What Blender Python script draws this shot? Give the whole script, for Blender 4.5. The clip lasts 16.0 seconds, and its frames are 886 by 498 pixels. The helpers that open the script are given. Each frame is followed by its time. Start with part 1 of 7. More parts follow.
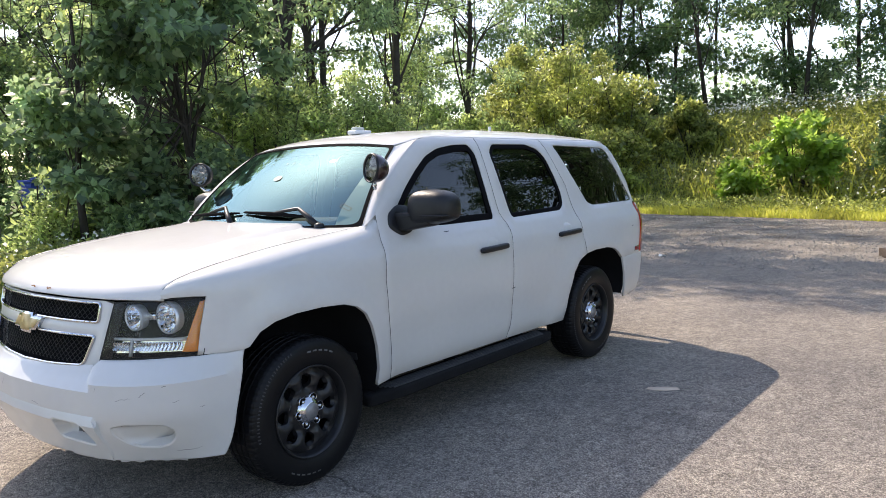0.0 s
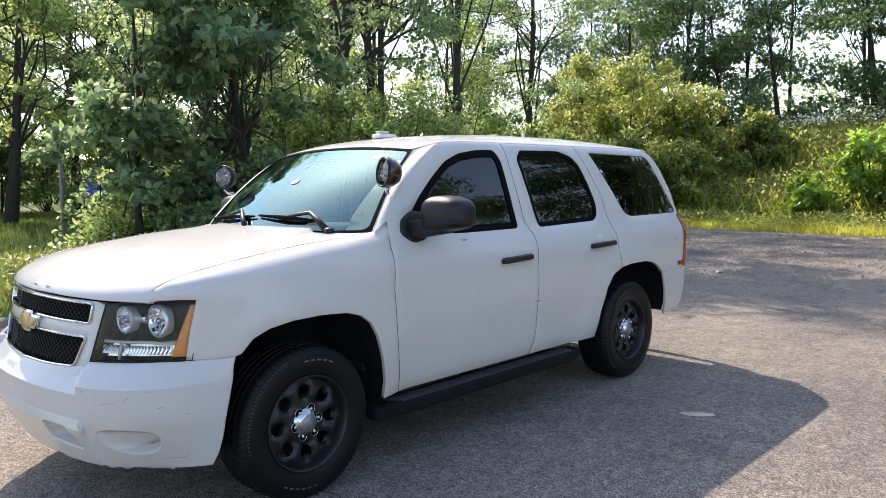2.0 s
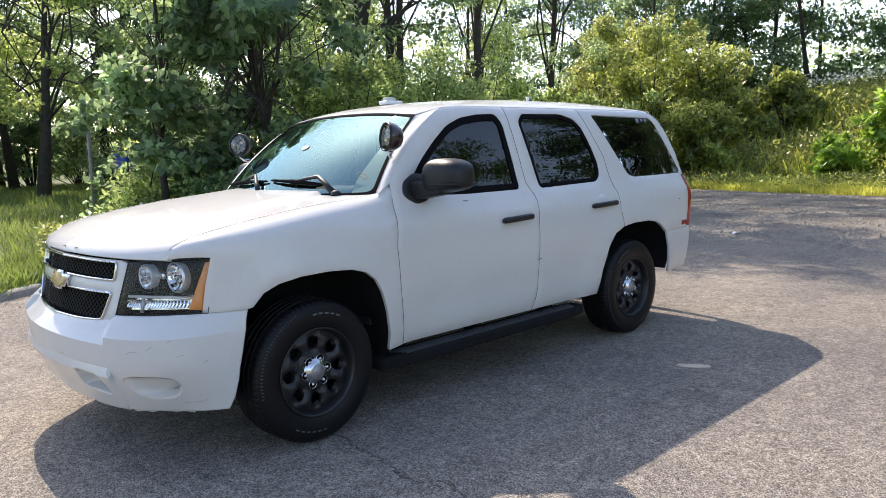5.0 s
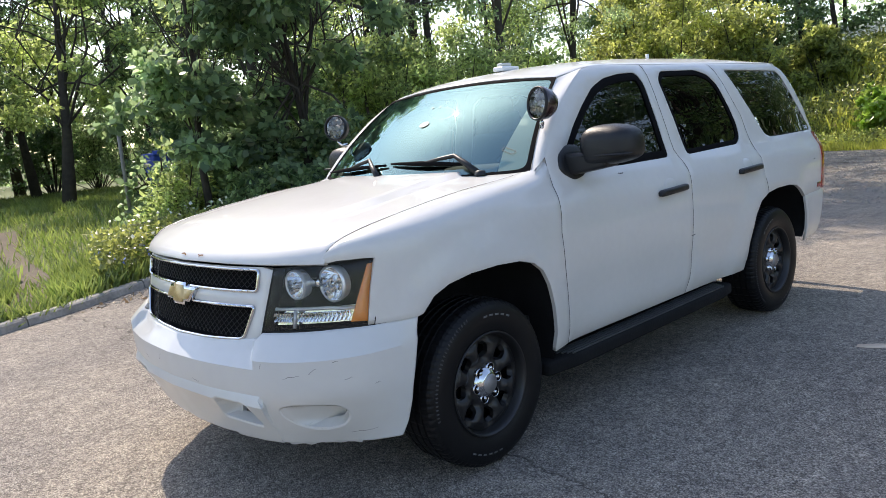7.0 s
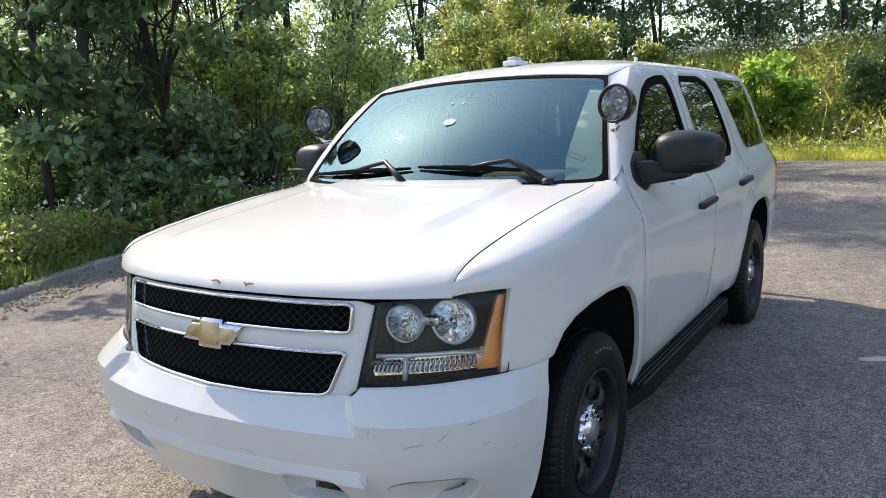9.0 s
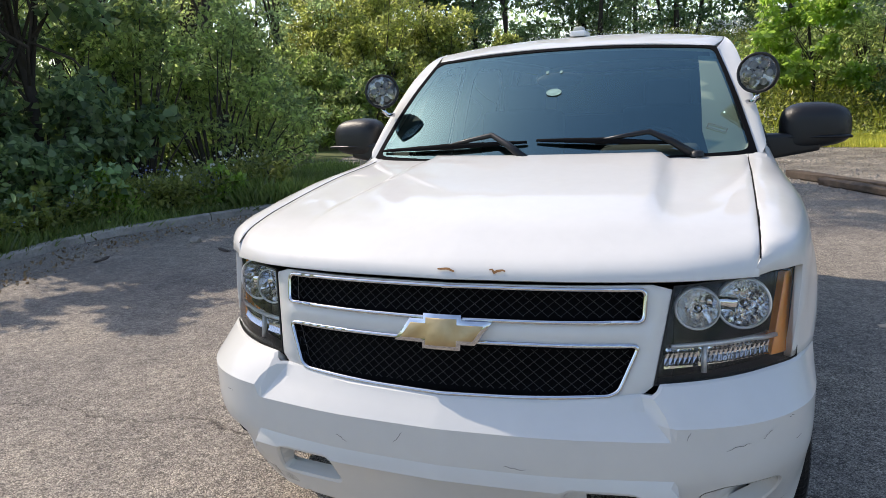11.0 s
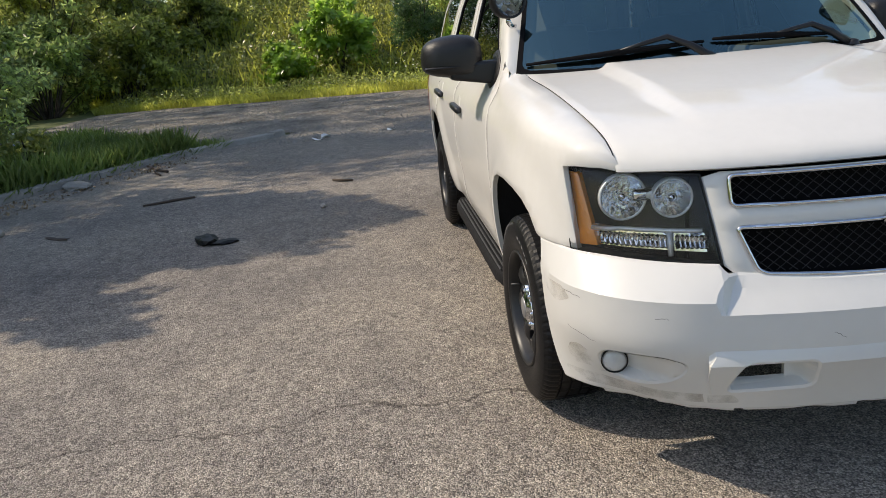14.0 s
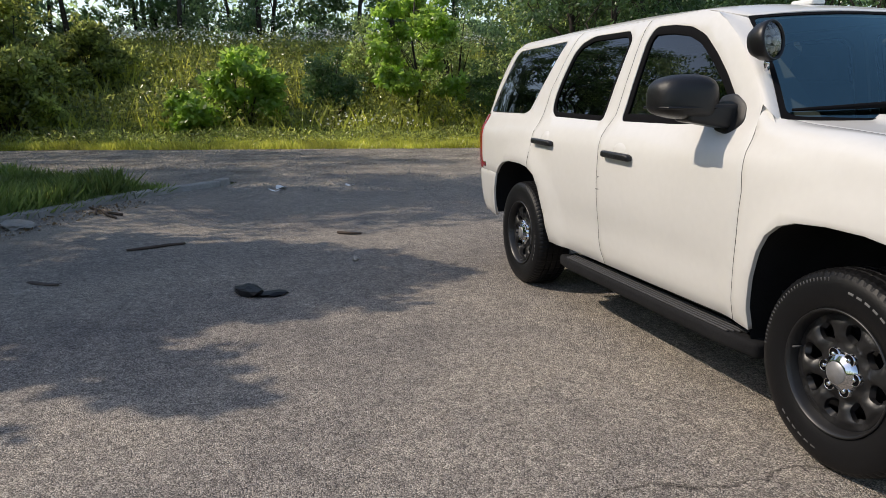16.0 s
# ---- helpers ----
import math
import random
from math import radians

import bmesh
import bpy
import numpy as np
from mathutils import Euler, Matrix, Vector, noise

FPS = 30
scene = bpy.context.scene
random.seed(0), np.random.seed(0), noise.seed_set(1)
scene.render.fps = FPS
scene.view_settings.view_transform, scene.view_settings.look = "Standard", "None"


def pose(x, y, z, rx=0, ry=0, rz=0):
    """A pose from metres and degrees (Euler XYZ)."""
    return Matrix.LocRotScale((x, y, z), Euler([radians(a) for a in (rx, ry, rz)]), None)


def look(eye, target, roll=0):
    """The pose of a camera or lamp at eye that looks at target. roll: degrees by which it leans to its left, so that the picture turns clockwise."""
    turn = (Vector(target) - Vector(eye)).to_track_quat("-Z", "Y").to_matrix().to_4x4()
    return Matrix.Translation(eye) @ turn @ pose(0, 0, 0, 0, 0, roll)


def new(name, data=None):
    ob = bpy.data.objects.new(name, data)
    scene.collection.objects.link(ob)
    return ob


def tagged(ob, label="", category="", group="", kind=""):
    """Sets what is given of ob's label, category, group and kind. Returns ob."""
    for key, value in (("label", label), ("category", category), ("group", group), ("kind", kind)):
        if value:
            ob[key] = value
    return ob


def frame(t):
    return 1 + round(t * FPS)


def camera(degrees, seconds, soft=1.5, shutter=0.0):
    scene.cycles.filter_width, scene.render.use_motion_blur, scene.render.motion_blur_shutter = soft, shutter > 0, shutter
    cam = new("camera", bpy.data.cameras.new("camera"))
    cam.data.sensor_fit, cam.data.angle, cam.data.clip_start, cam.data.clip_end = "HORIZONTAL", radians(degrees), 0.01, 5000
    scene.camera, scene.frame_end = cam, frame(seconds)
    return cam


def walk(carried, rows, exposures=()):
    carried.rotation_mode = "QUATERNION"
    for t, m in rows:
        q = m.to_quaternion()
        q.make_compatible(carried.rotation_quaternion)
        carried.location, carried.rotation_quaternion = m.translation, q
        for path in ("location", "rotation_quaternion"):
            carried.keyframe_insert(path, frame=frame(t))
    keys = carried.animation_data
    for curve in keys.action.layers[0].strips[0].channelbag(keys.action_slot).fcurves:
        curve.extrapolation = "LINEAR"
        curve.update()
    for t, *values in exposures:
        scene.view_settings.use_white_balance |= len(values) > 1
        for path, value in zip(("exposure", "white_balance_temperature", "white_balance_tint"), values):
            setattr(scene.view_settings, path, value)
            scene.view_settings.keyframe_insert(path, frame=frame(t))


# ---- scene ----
cam = camera(62.2, 16.0, 0.8)
PATH = [
    (0, (3.807, 3.768, 1.535), (2.267, 2.509, 1.327), -1.8),
    (0.5, (3.747, 3.734, 1.542), (2.227, 2.452, 1.329), -1.6),
    (1, (3.562, 3.79, 1.541), (2.058, 2.489, 1.33), -1.0),
    (1.5, (3.479, 3.8, 1.496), (2.006, 2.462, 1.295), -0.8),
    (2, (3.484, 3.847, 1.505), (2.055, 2.458, 1.327), -0.8),
    (2.5, (3.52, 3.988, 1.513), (2.124, 2.564, 1.36), -0.1),
    (3, (3.479, 4.176, 1.516), (2.097, 2.737, 1.372), 0.6),
    (5.3, (3.551, 4.065, 1.475), (2.195, 2.621, 1.195), -2.3),
    (5.5, (3.556, 3.978, 1.473), (2.212, 2.525, 1.188), -2.7),
    (6, (3.535, 3.692, 1.471), (2.213, 2.217, 1.191), -3.8),
    (6.5, (3.558, 3.425, 1.461), (2.236, 1.951, 1.181), -4.7),
    (7, (3.682, 3.163, 1.468), (2.345, 1.708, 1.159), -5.4),
    (7.5, (3.762, 2.874, 1.476), (2.42, 1.431, 1.133), -5.4),
    (8, (3.781, 2.508, 1.496), (2.366, 1.142, 1.133), -4.1),
    (8.5, (3.819, 2.256, 1.514), (2.286, 1.022, 1.157), -3.3),
    (8.7, (3.858, 2.151, 1.54), (2.277, 0.979, 1.19), -3.2),
    (10.8, (4.194, 0.849, 1.503), (2.378, 0.108, 1.115), -2.8),
    (11, (4.199, 0.718, 1.507), (2.365, 0.025, 1.115), -2.5),
    (11.5, (4.17, 0.342, 1.519), (2.279, -0.174, 1.125), -2.3),
    (12, (4.23, 0.017, 1.526), (2.295, -0.307, 1.135), -1.9),
    (12.5, (4.269, -0.342, 1.544), (2.31, -0.49, 1.166), -1.5),
    (13, (4.189, -0.833, 1.477), (2.23, -0.864, 1.079), -2.0),
    (13.5, (4.226, -1.174, 1.462), (2.282, -1.117, 0.996), -3.5),
    (14, (4.205, -1.48, 1.449), (2.291, -1.328, 0.889), -5.2),
    (14.5, (3.987, -1.86, 1.422), (2.119, -1.585, 0.763), -5.8),
    (15, (3.893, -2.143, 1.434), (2.029, -1.667, 0.885), -3.7),
    (15.5, (3.777, -2.538, 1.418), (1.912, -1.978, 0.962), -1.5),
    (16, (3.484, -2.993, 1.335), (1.601, -2.449, 0.936), -0.2),
]
EXPOSURES = [(0.0, 1.34, 7150, 17), (3.2, 1.37, 7100, 17), (7.0, 1.28, 7000, 15), (8.7, 1.24, 7000, 14), (10.8, 1.02, 6950, 14), (12.0, 0.68, 6950, 13), (13.0, 0.58, 7150, 11), (14.0, 0.74, 7250, 12), (14.6, 0.78, 7250, 12), (15.3, 0.62, 7100, 12), (16.0, 0.54, 6950, 13)]
walk(cam, [(t, look(eye, target, roll)) for t, eye, target, roll in PATH], EXPOSURES)

# ---- light ----
SUN_X, SUN_Y = -0.28, -0.93          # the way to the sun on the plan, per metre of height
sun_dir = Vector((SUN_X, SUN_Y, 1.0)).normalized()
sun = new("sun", bpy.data.lights.new("sun", "SUN"))
sun.data.energy, sun.data.angle, sun.data.color = 2.45, radians(0.53), (1.0, 0.93, 0.81)
sun.matrix_world = look((-8, -25, 30), Vector((-8, -25, 30)) - sun_dir)
world = bpy.data.worlds.new("sky")
scene.world = world
world.use_nodes = True
_n = world.node_tree.nodes
_sky = _n.new("ShaderNodeTexSky")
_sky.sky_type, _sky.sun_disc = "NISHITA", False
_sky.sun_elevation = math.asin(sun_dir.z)
_sky.sun_rotation = math.atan2(sun_dir.x, sun_dir.y)
_sky.dust_density, _sky.air_density, _sky.ozone_density = 0.9, 1.0, 0.9
_n["Background"].inputs["Strength"].default_value = 0.148
world.node_tree.links.new(_sky.outputs[0], _n["Background"].inputs[0])

# ---- materials ----
def mat(name, color, rough=0.5, metal=0.0, coat=0.0, noise_scale=0.0, amount=0.0, bump=0.0, bump_scale=200.0, spec=0.5, fine=0.0, fine_scale=60.0, spread=0.0):
    """A principled material with variation at two scales; spread: brightness from piece to piece."""
    m = bpy.data.materials.new(name)
    m.use_nodes = True
    nt = m.node_tree
    b = nt.nodes["Principled BSDF"]
    b.inputs["Base Color"].default_value = (*color, 1)
    b.inputs["Roughness"].default_value, b.inputs["Metallic"].default_value = rough, metal
    b.inputs["Coat Weight"].default_value, b.inputs["Specular IOR Level"].default_value = coat, spec
    b.inputs["Coat Roughness"].default_value = 0.04
    tc = nt.nodes.new("ShaderNodeTexCoord")
    last = None
    def mixin(fac, low, high):
        nonlocal last
        mx = nt.nodes.new("ShaderNodeMix")
        mx.data_type, mx.blend_type = "RGBA", "MULTIPLY"
        mx.inputs[0].default_value = 1.0
        rp = nt.nodes.new("ShaderNodeMapRange")
        rp.inputs["To Min"].default_value, rp.inputs["To Max"].default_value = low, high
        nt.links.new(fac, rp.inputs["Value"])
        if last is None:
            mx.inputs[6].default_value = (*color, 1)
        else:
            nt.links.new(last, mx.inputs[6])
        nt.links.new(rp.outputs[0], mx.inputs[7])
        last = mx.outputs[2]
        nt.links.new(last, b.inputs["Base Color"])
    for sc, am in ((noise_scale, amount), (fine_scale, fine)):
        if am:
            t = nt.nodes.new("ShaderNodeTexNoise")
            t.inputs["Scale"].default_value, t.inputs["Detail"].default_value = sc, 5
            nt.links.new(tc.outputs["Object"], t.inputs["Vector"])
            mixin(t.outputs["Fac"], 1 - 2 * am, 1 + 2 * am * 0.9)
    if spread:
        oi = nt.nodes.new("ShaderNodeObjectInfo")
        mixin(oi.outputs["Random"], 1 - spread, 1 + spread)
    if bump:
        t = nt.nodes.new("ShaderNodeTexNoise")
        t.inputs["Scale"].default_value, t.inputs["Detail"].default_value = bump_scale, 4
        nt.links.new(tc.outputs["Object"], t.inputs["Vector"])
        bp = nt.nodes.new("ShaderNodeBump")
        bp.inputs["Strength"].default_value, bp.inputs["Distance"].default_value = bump, 0.01
        nt.links.new(t.outputs["Fac"], bp.inputs["Height"])
        nt.links.new(bp.outputs[0], b.inputs["Normal"])
    return m


def glass(name, tint, rough=0.0, ior=1.5, shine=(1, 1, 1)):
    """A thin pane: tinted see-through, with a Fresnel gloss."""
    m = bpy.data.materials.new(name)
    m.use_nodes = True
    nt = m.node_tree
    nt.nodes.remove(nt.nodes["Principled BSDF"])
    tr, gl, mx, fr = (nt.nodes.new("ShaderNode" + s) for s in ("BsdfTransparent", "BsdfGlossy", "MixShader", "Fresnel"))
    tr.inputs[0].default_value = (*tint, 1)
    gl.inputs["Roughness"].default_value = rough
    gl.inputs["Color"].default_value = (*shine, 1)
    fr.inputs[0].default_value = ior
    nt.links.new(fr.outputs[0], mx.inputs[0])
    nt.links.new(tr.outputs[0], mx.inputs[1])
    nt.links.new(gl.outputs[0], mx.inputs[2])
    nt.links.new(mx.outputs[0], nt.nodes["Material Output"].inputs[0])
    return m


def leafy(name, color, color2, trans=0.45, gloss=0.70):
    """Leaves: each island its own green, light shines through them."""
    m = bpy.data.materials.new(name)
    m.use_nodes = True
    nt = m.node_tree
    b = nt.nodes["Principled BSDF"]
    b.inputs["Roughness"].default_value, b.inputs["Specular IOR Level"].default_value = 0.30, gloss
    ge = nt.nodes.new("ShaderNodeNewGeometry")
    rp = nt.nodes.new("ShaderNodeValToRGB")
    rp.color_ramp.elements[0].color, rp.color_ramp.elements[1].color = (*color, 1), (*color2, 1)
    nt.links.new(ge.outputs["Random Per Island"], rp.inputs[0])
    tc, tn, mx = nt.nodes.new("ShaderNodeTexCoord"), nt.nodes.new("ShaderNodeTexNoise"), nt.nodes.new("ShaderNodeMix")
    tn.inputs["Scale"].default_value = 0.9
    nt.links.new(tc.outputs["Object"], tn.inputs["Vector"])
    mx.data_type, mx.blend_type = "RGBA", "MULTIPLY"
    mr = nt.nodes.new("ShaderNodeMapRange")
    mr.inputs["From Min"].default_value, mr.inputs["From Max"].default_value = 0.3, 0.7
    mr.inputs["To Min"].default_value, mr.inputs["To Max"].default_value = 0.65, 1.3
    nt.links.new(tn.outputs[0], mr.inputs[0])
    mx.inputs[0].default_value = 1
    nt.links.new(rp.outputs[0], mx.inputs[6])
    nt.links.new(mr.outputs[0], mx.inputs[7])
    nt.links.new(mx.outputs[2], b.inputs["Base Color"])
    tl, ms = nt.nodes.new("ShaderNodeBsdfTranslucent"), nt.nodes.new("ShaderNodeMixShader")
    hs = nt.nodes.new("ShaderNodeHueSaturation")
    hs.inputs["Hue"].default_value, hs.inputs["Saturation"].default_value, hs.inputs["Value"].default_value = 0.482, 1.0, 2.4
    nt.links.new(mx.outputs[2], hs.inputs["Color"])
    nt.links.new(hs.outputs[0], tl.inputs[0])
    ms.inputs[0].default_value = trans
    nt.links.new(b.outputs[0], ms.inputs[1])
    nt.links.new(tl.outputs[0], ms.inputs[2])
    nt.links.new(ms.outputs[0], nt.nodes["Material Output"].inputs[0])
    return m


PAINT = mat("white_paint", (0.620, 0.606, 0.578), 0.42, coat=0.7, spec=0.03, noise_scale=1.6, amount=0.035, fine=0.018, fine_scale=25)
BUMPER = mat("white_bumper", (0.60, 0.592, 0.57), 0.38, coat=0.6, spec=0.15, noise_scale=2.5, amount=0.035, fine=0.015, fine_scale=18)
BLACK = mat("black_plastic", (0.010, 0.010, 0.011), 0.4, noise_scale=3, amount=0.08, bump=0.15, bump_scale=900, spec=0.4)
TRIM = mat("black_trim", (0.008, 0.008, 0.009), 0.4, spec=0.35)
FRIT = mat("matt_black_border", (0.007, 0.007, 0.008), 0.9, spec=0.05)
# near-black: shade of openings, gaps and the space behind the nose as colour
DARK = mat("cavity_shade", (0.003, 0.003, 0.0035), 0.9, spec=0.1)
LINER = mat("wheel_liner", (0.010, 0.010, 0.011), 0.9, spec=0.2, noise_scale=6, amount=0.25, bump=0.3, bump_scale=60)
RUBBER = mat("tyre_rubber", (0.0060, 0.0060, 0.0068), 0.46, spec=0.22, noise_scale=4, amount=0.18, bump=0.08, bump_scale=300, fine=0.1, fine_scale=40)
RIM = mat("black_steel", (0.010, 0.010, 0.011), 0.42, noise_scale=6, amount=0.2, fine=0.1, fine_scale=50, spec=0.5)
CHROME = mat("chrome", (0.60, 0.61, 0.63), 0.07, metal=1.0, noise_scale=20, amount=0.05)
SILVER = mat("silver_reflector", (0.80, 0.81, 0.82), 0.08, metal=1.0, bump=0.12, bump_scale=30)
FROST = mat("frosted_silver", (0.74, 0.75, 0.76), 0.4, metal=0.5)
GOLD = mat("brushed_gold", (0.50, 0.37, 0.20), 0.32, metal=0.75, noise_scale=30, amount=0.1, bump=0.2, bump_scale=600)
AMBER = mat("amber_lens", (0.90, 0.30, 0.03), 0.2, coat=0.8, bump=0.3, bump_scale=120)
RED = mat("red_lens", (0.35, 0.012, 0.012), 0.15, coat=0.9, bump=0.2, bump_scale=90)
MATTE_WHITE = mat("lamp_white", (0.70, 0.71, 0.71), 0.25, bump=0.1, bump_scale=120)
FOG_GREY = mat("fog_lamp_glass", (0.50, 0.51, 0.51), 0.12, coat=0.6, noise_scale=25, amount=0.1)
RUST = mat("rust", (0.20, 0.095, 0.035), 0.9, noise_scale=60, amount=0.3)
SCRATCH = mat("scratch", (0.10, 0.10, 0.10), 0.8)
DIRT = mat("dried_mud", (0.46, 0.40, 0.33), 0.9, noise_scale=25, amount=0.25)
_nt = DIRT.node_tree
_tn, _tc, _mr, _tp, _ms = (_nt.nodes.new("ShaderNode" + k) for k in ("TexNoise", "TexCoord", "MapRange", "BsdfTransparent", "MixShader"))
_tn.inputs["Scale"].default_value, _tn.inputs["Detail"].default_value = 14, 6
_mr.inputs["From Min"].default_value, _mr.inputs["From Max"].default_value = 0.38, 0.72
_mr.inputs["To Max"].default_value = 0.42
_nt.links.new(_tc.outputs["Object"], _tn.inputs["Vector"])
_nt.links.new(_tn.outputs["Fac"], _mr.inputs[0])
_nt.links.new(_mr.outputs[0], _ms.inputs[0])
_nt.links.new(_tp.outputs[0], _ms.inputs[1])
_nt.links.new(_nt.nodes["Principled BSDF"].outputs[0], _ms.inputs[2])
_nt.links.new(_ms.outputs[0], _nt.nodes["Material Output"].inputs[0])
LETTER = mat("worn_white_letter", (0.10, 0.10, 0.10), 0.7, noise_scale=40, amount=0.3)
STICKER_PALE = mat("pale_green_sticker", (0.20, 0.34, 0.30), 0.6, noise_scale=40, amount=0.3)
STICKER = mat("faded_sticker", (0.085, 0.11, 0.11), 0.6, noise_scale=30, amount=0.1)
CAP_GREY = mat("worn_cap_metal", (0.30, 0.30, 0.31), 0.45, metal=0.6, noise_scale=40, amount=0.15)
GREY_CLOTH = mat("interior_grey", (0.09, 0.09, 0.088), 0.85, noise_scale=8, amount=0.1)
PALE_TRIM = mat("interior_pale", (0.50, 0.52, 0.48), 0.75, noise_scale=5, amount=0.06)
TREAD = mat("worn_grey_rib", (0.035, 0.035, 0.037), 0.6, noise_scale=20, amount=0.25)
DASH = mat("interior_dash", (0.03, 0.03, 0.031), 0.7, bump=0.2, bump_scale=500)
TINT = glass("tinted_glass", (0.05, 0.053, 0.055), 0.0, 1.6)
TINT_FRONT = glass("lightly_tinted_glass", (0.12, 0.145, 0.13), 0.0, 1.6)
# sky's blue put into the gloss colour, with a raised index for brightness
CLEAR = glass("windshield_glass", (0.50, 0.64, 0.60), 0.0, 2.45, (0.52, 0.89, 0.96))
LENS = glass("clear_lens", (0.62, 0.62, 0.60), 0.02)


def hazy_lens():
    """A plastic lens gone slightly milky."""
    m = glass("hazy_lens", (0.95, 0.95, 0.95), 0.015, 1.33)
    nt = m.node_tree
    df, mx = nt.nodes.new("ShaderNodeBsdfDiffuse"), nt.nodes.new("ShaderNodeMixShader")
    df.inputs[0].default_value = (0.60, 0.61, 0.61, 1)
    tn, mr, tc = nt.nodes.new("ShaderNodeTexNoise"), nt.nodes.new("ShaderNodeMapRange"), nt.nodes.new("ShaderNodeTexCoord")
    tn.inputs["Scale"].default_value = 7
    nt.links.new(tc.outputs["Object"], tn.inputs["Vector"])
    mr.inputs["To Min"].default_value, mr.inputs["To Max"].default_value = 0.01, 0.045
    nt.links.new(tn.outputs[0], mr.inputs[0])
    nt.links.new(mr.outputs[0], mx.inputs[0])
    old = nt.nodes["Material Output"].inputs[0].links[0].from_socket
    nt.links.new(old, mx.inputs[1])
    nt.links.new(df.outputs[0], mx.inputs[2])
    nt.links.new(mx.outputs[0], nt.nodes["Material Output"].inputs[0])
    return m


HAZY = hazy_lens()
LAMP_GREY = mat("lamp_housing", (0.020, 0.0195, 0.019), 0.55, spec=0.1)

# ---- building tools ----
from mathutils.geometry import delaunay_2d_cdt


def mesh_ob(name, verts, faces, material, parent=None, label="", smooth=True, mats=None, idx=None):
    me = bpy.data.meshes.new(name)
    me.from_pydata([tuple(v) for v in verts], [], [tuple(f) for f in faces])
    for m in (mats or [material]):
        me.materials.append(m)
    if idx is not None:
        me.polygons.foreach_set("material_index", idx)
    if smooth:
        me.polygons.foreach_set("use_smooth", [True] * len(me.polygons))
    me.update()
    ob = new(name, me)
    if parent is not None:
        ob.parent = parent
    if label:
        tagged(ob, label)
    return ob


def part(name, bm, material, parent, label="", smooth=False):
    me = bpy.data.meshes.new(name)
    bm.to_mesh(me)
    bm.free()
    me.materials.append(material)
    if smooth:
        me.polygons.foreach_set("use_smooth", [True] * len(me.polygons))
    ob = new(name, me)
    if parent is not None:
        ob.parent = parent
    if label:
        tagged(ob, label)
    return ob


def empty(name, place=(0, 0, 0), parent=None):
    ob = new(name)
    ob.location = place
    ob.empty_display_size = 0.2
    if parent is not None:
        ob.parent = parent
    return ob


def smooth_line(points):
    """A monotone cubic through (t, value) points, as a function."""
    pts = sorted(points)
    x, y = [p[0] for p in pts], [p[1] for p in pts]
    d = [(y[i + 1] - y[i]) / (x[i + 1] - x[i]) for i in range(len(x) - 1)]
    m = [d[0]] + [0 if d[i - 1] * d[i] <= 0 else 2 * d[i - 1] * d[i] / (d[i - 1] + d[i]) for i in range(1, len(d))] + [d[-1]]

    def at(t):
        if t <= x[0]:
            return y[0] + m[0] * (t - x[0])
        if t >= x[-1]:
            return y[-1] + m[-1] * (t - x[-1])
        i = next(k for k in range(len(d)) if t <= x[k + 1])
        h = x[i + 1] - x[i]
        s = (t - x[i]) / h
        return (2 * s**3 - 3 * s**2 + 1) * y[i] + (s**3 - 2 * s**2 + s) * h * m[i] + (3 * s**2 - 2 * s**3) * y[i + 1] + (s**3 - s**2) * h * m[i + 1]
    return at


def inside(pts, poly):
    """Which of the points (n x 2) lie in the polygon."""
    p, q = np.asarray(poly), np.roll(np.asarray(poly), -1, 0)
    x, y = pts[:, 0:1], pts[:, 1:2]
    crosses = (p[:, 1] > y) != (q[:, 1] > y)
    dy = np.where(q[:, 1] == p[:, 1], 1e-12, q[:, 1] - p[:, 1])
    hit = x < (q[:, 0] - p[:, 0]) * (y - p[:, 1]) / dy + p[:, 0]
    return (crosses & hit).sum(1) % 2 == 1


def dense(poly, step):
    out = []
    for i, a in enumerate(poly):
        b = poly[(i + 1) % len(poly)]
        n = max(1, int(math.hypot(b[0] - a[0], b[1] - a[1]) / step))
        out += [(a[0] + (b[0] - a[0]) * k / n, a[1] + (b[1] - a[1]) * k / n) for k in range(n)]
    return out


def inset(poly, r):
    """The polygon moved inwards by r (outwards if r < 0)."""
    p = np.asarray(poly, float)
    if (p[:, 0] * np.roll(p[:, 1], -1) - p[:, 1] * np.roll(p[:, 0], -1)).sum() < 0:
        return [tuple(v) for v in reversed(inset(list(reversed([tuple(v) for v in p])), r))]
    a, b = p - np.roll(p, 1, 0), np.roll(p, -1, 0) - p
    na, nb = np.stack([-a[:, 1], a[:, 0]], 1), np.stack([-b[:, 1], b[:, 0]], 1)
    na /= np.linalg.norm(na, axis=1)[:, None] + 1e-12
    nb /= np.linalg.norm(nb, axis=1)[:, None] + 1e-12
    n = na + nb
    k = np.maximum((n * n).sum(1) / 2, 0.35)
    return [tuple(v) for v in p + r * n / k[:, None]]


def rounded(poly, r, steps=4):
    """The polygon with its corners rounded off."""
    out, n = [], len(poly)
    for i in range(n):
        p, a, b = Vector(poly[i]), Vector(poly[i - 1]), Vector(poly[(i + 1) % n])
        da, db = a - p, b - p
        k = min(r, da.length * 0.45, db.length * 0.45)
        s, e = p + da.normalized() * k, p + db.normalized() * k
        for j in range(steps + 1):
            t = j / steps
            v = s * (1 - t) ** 2 + p * 2 * t * (1 - t) + e * t * t
            out.append((v.x, v.y))
    return out


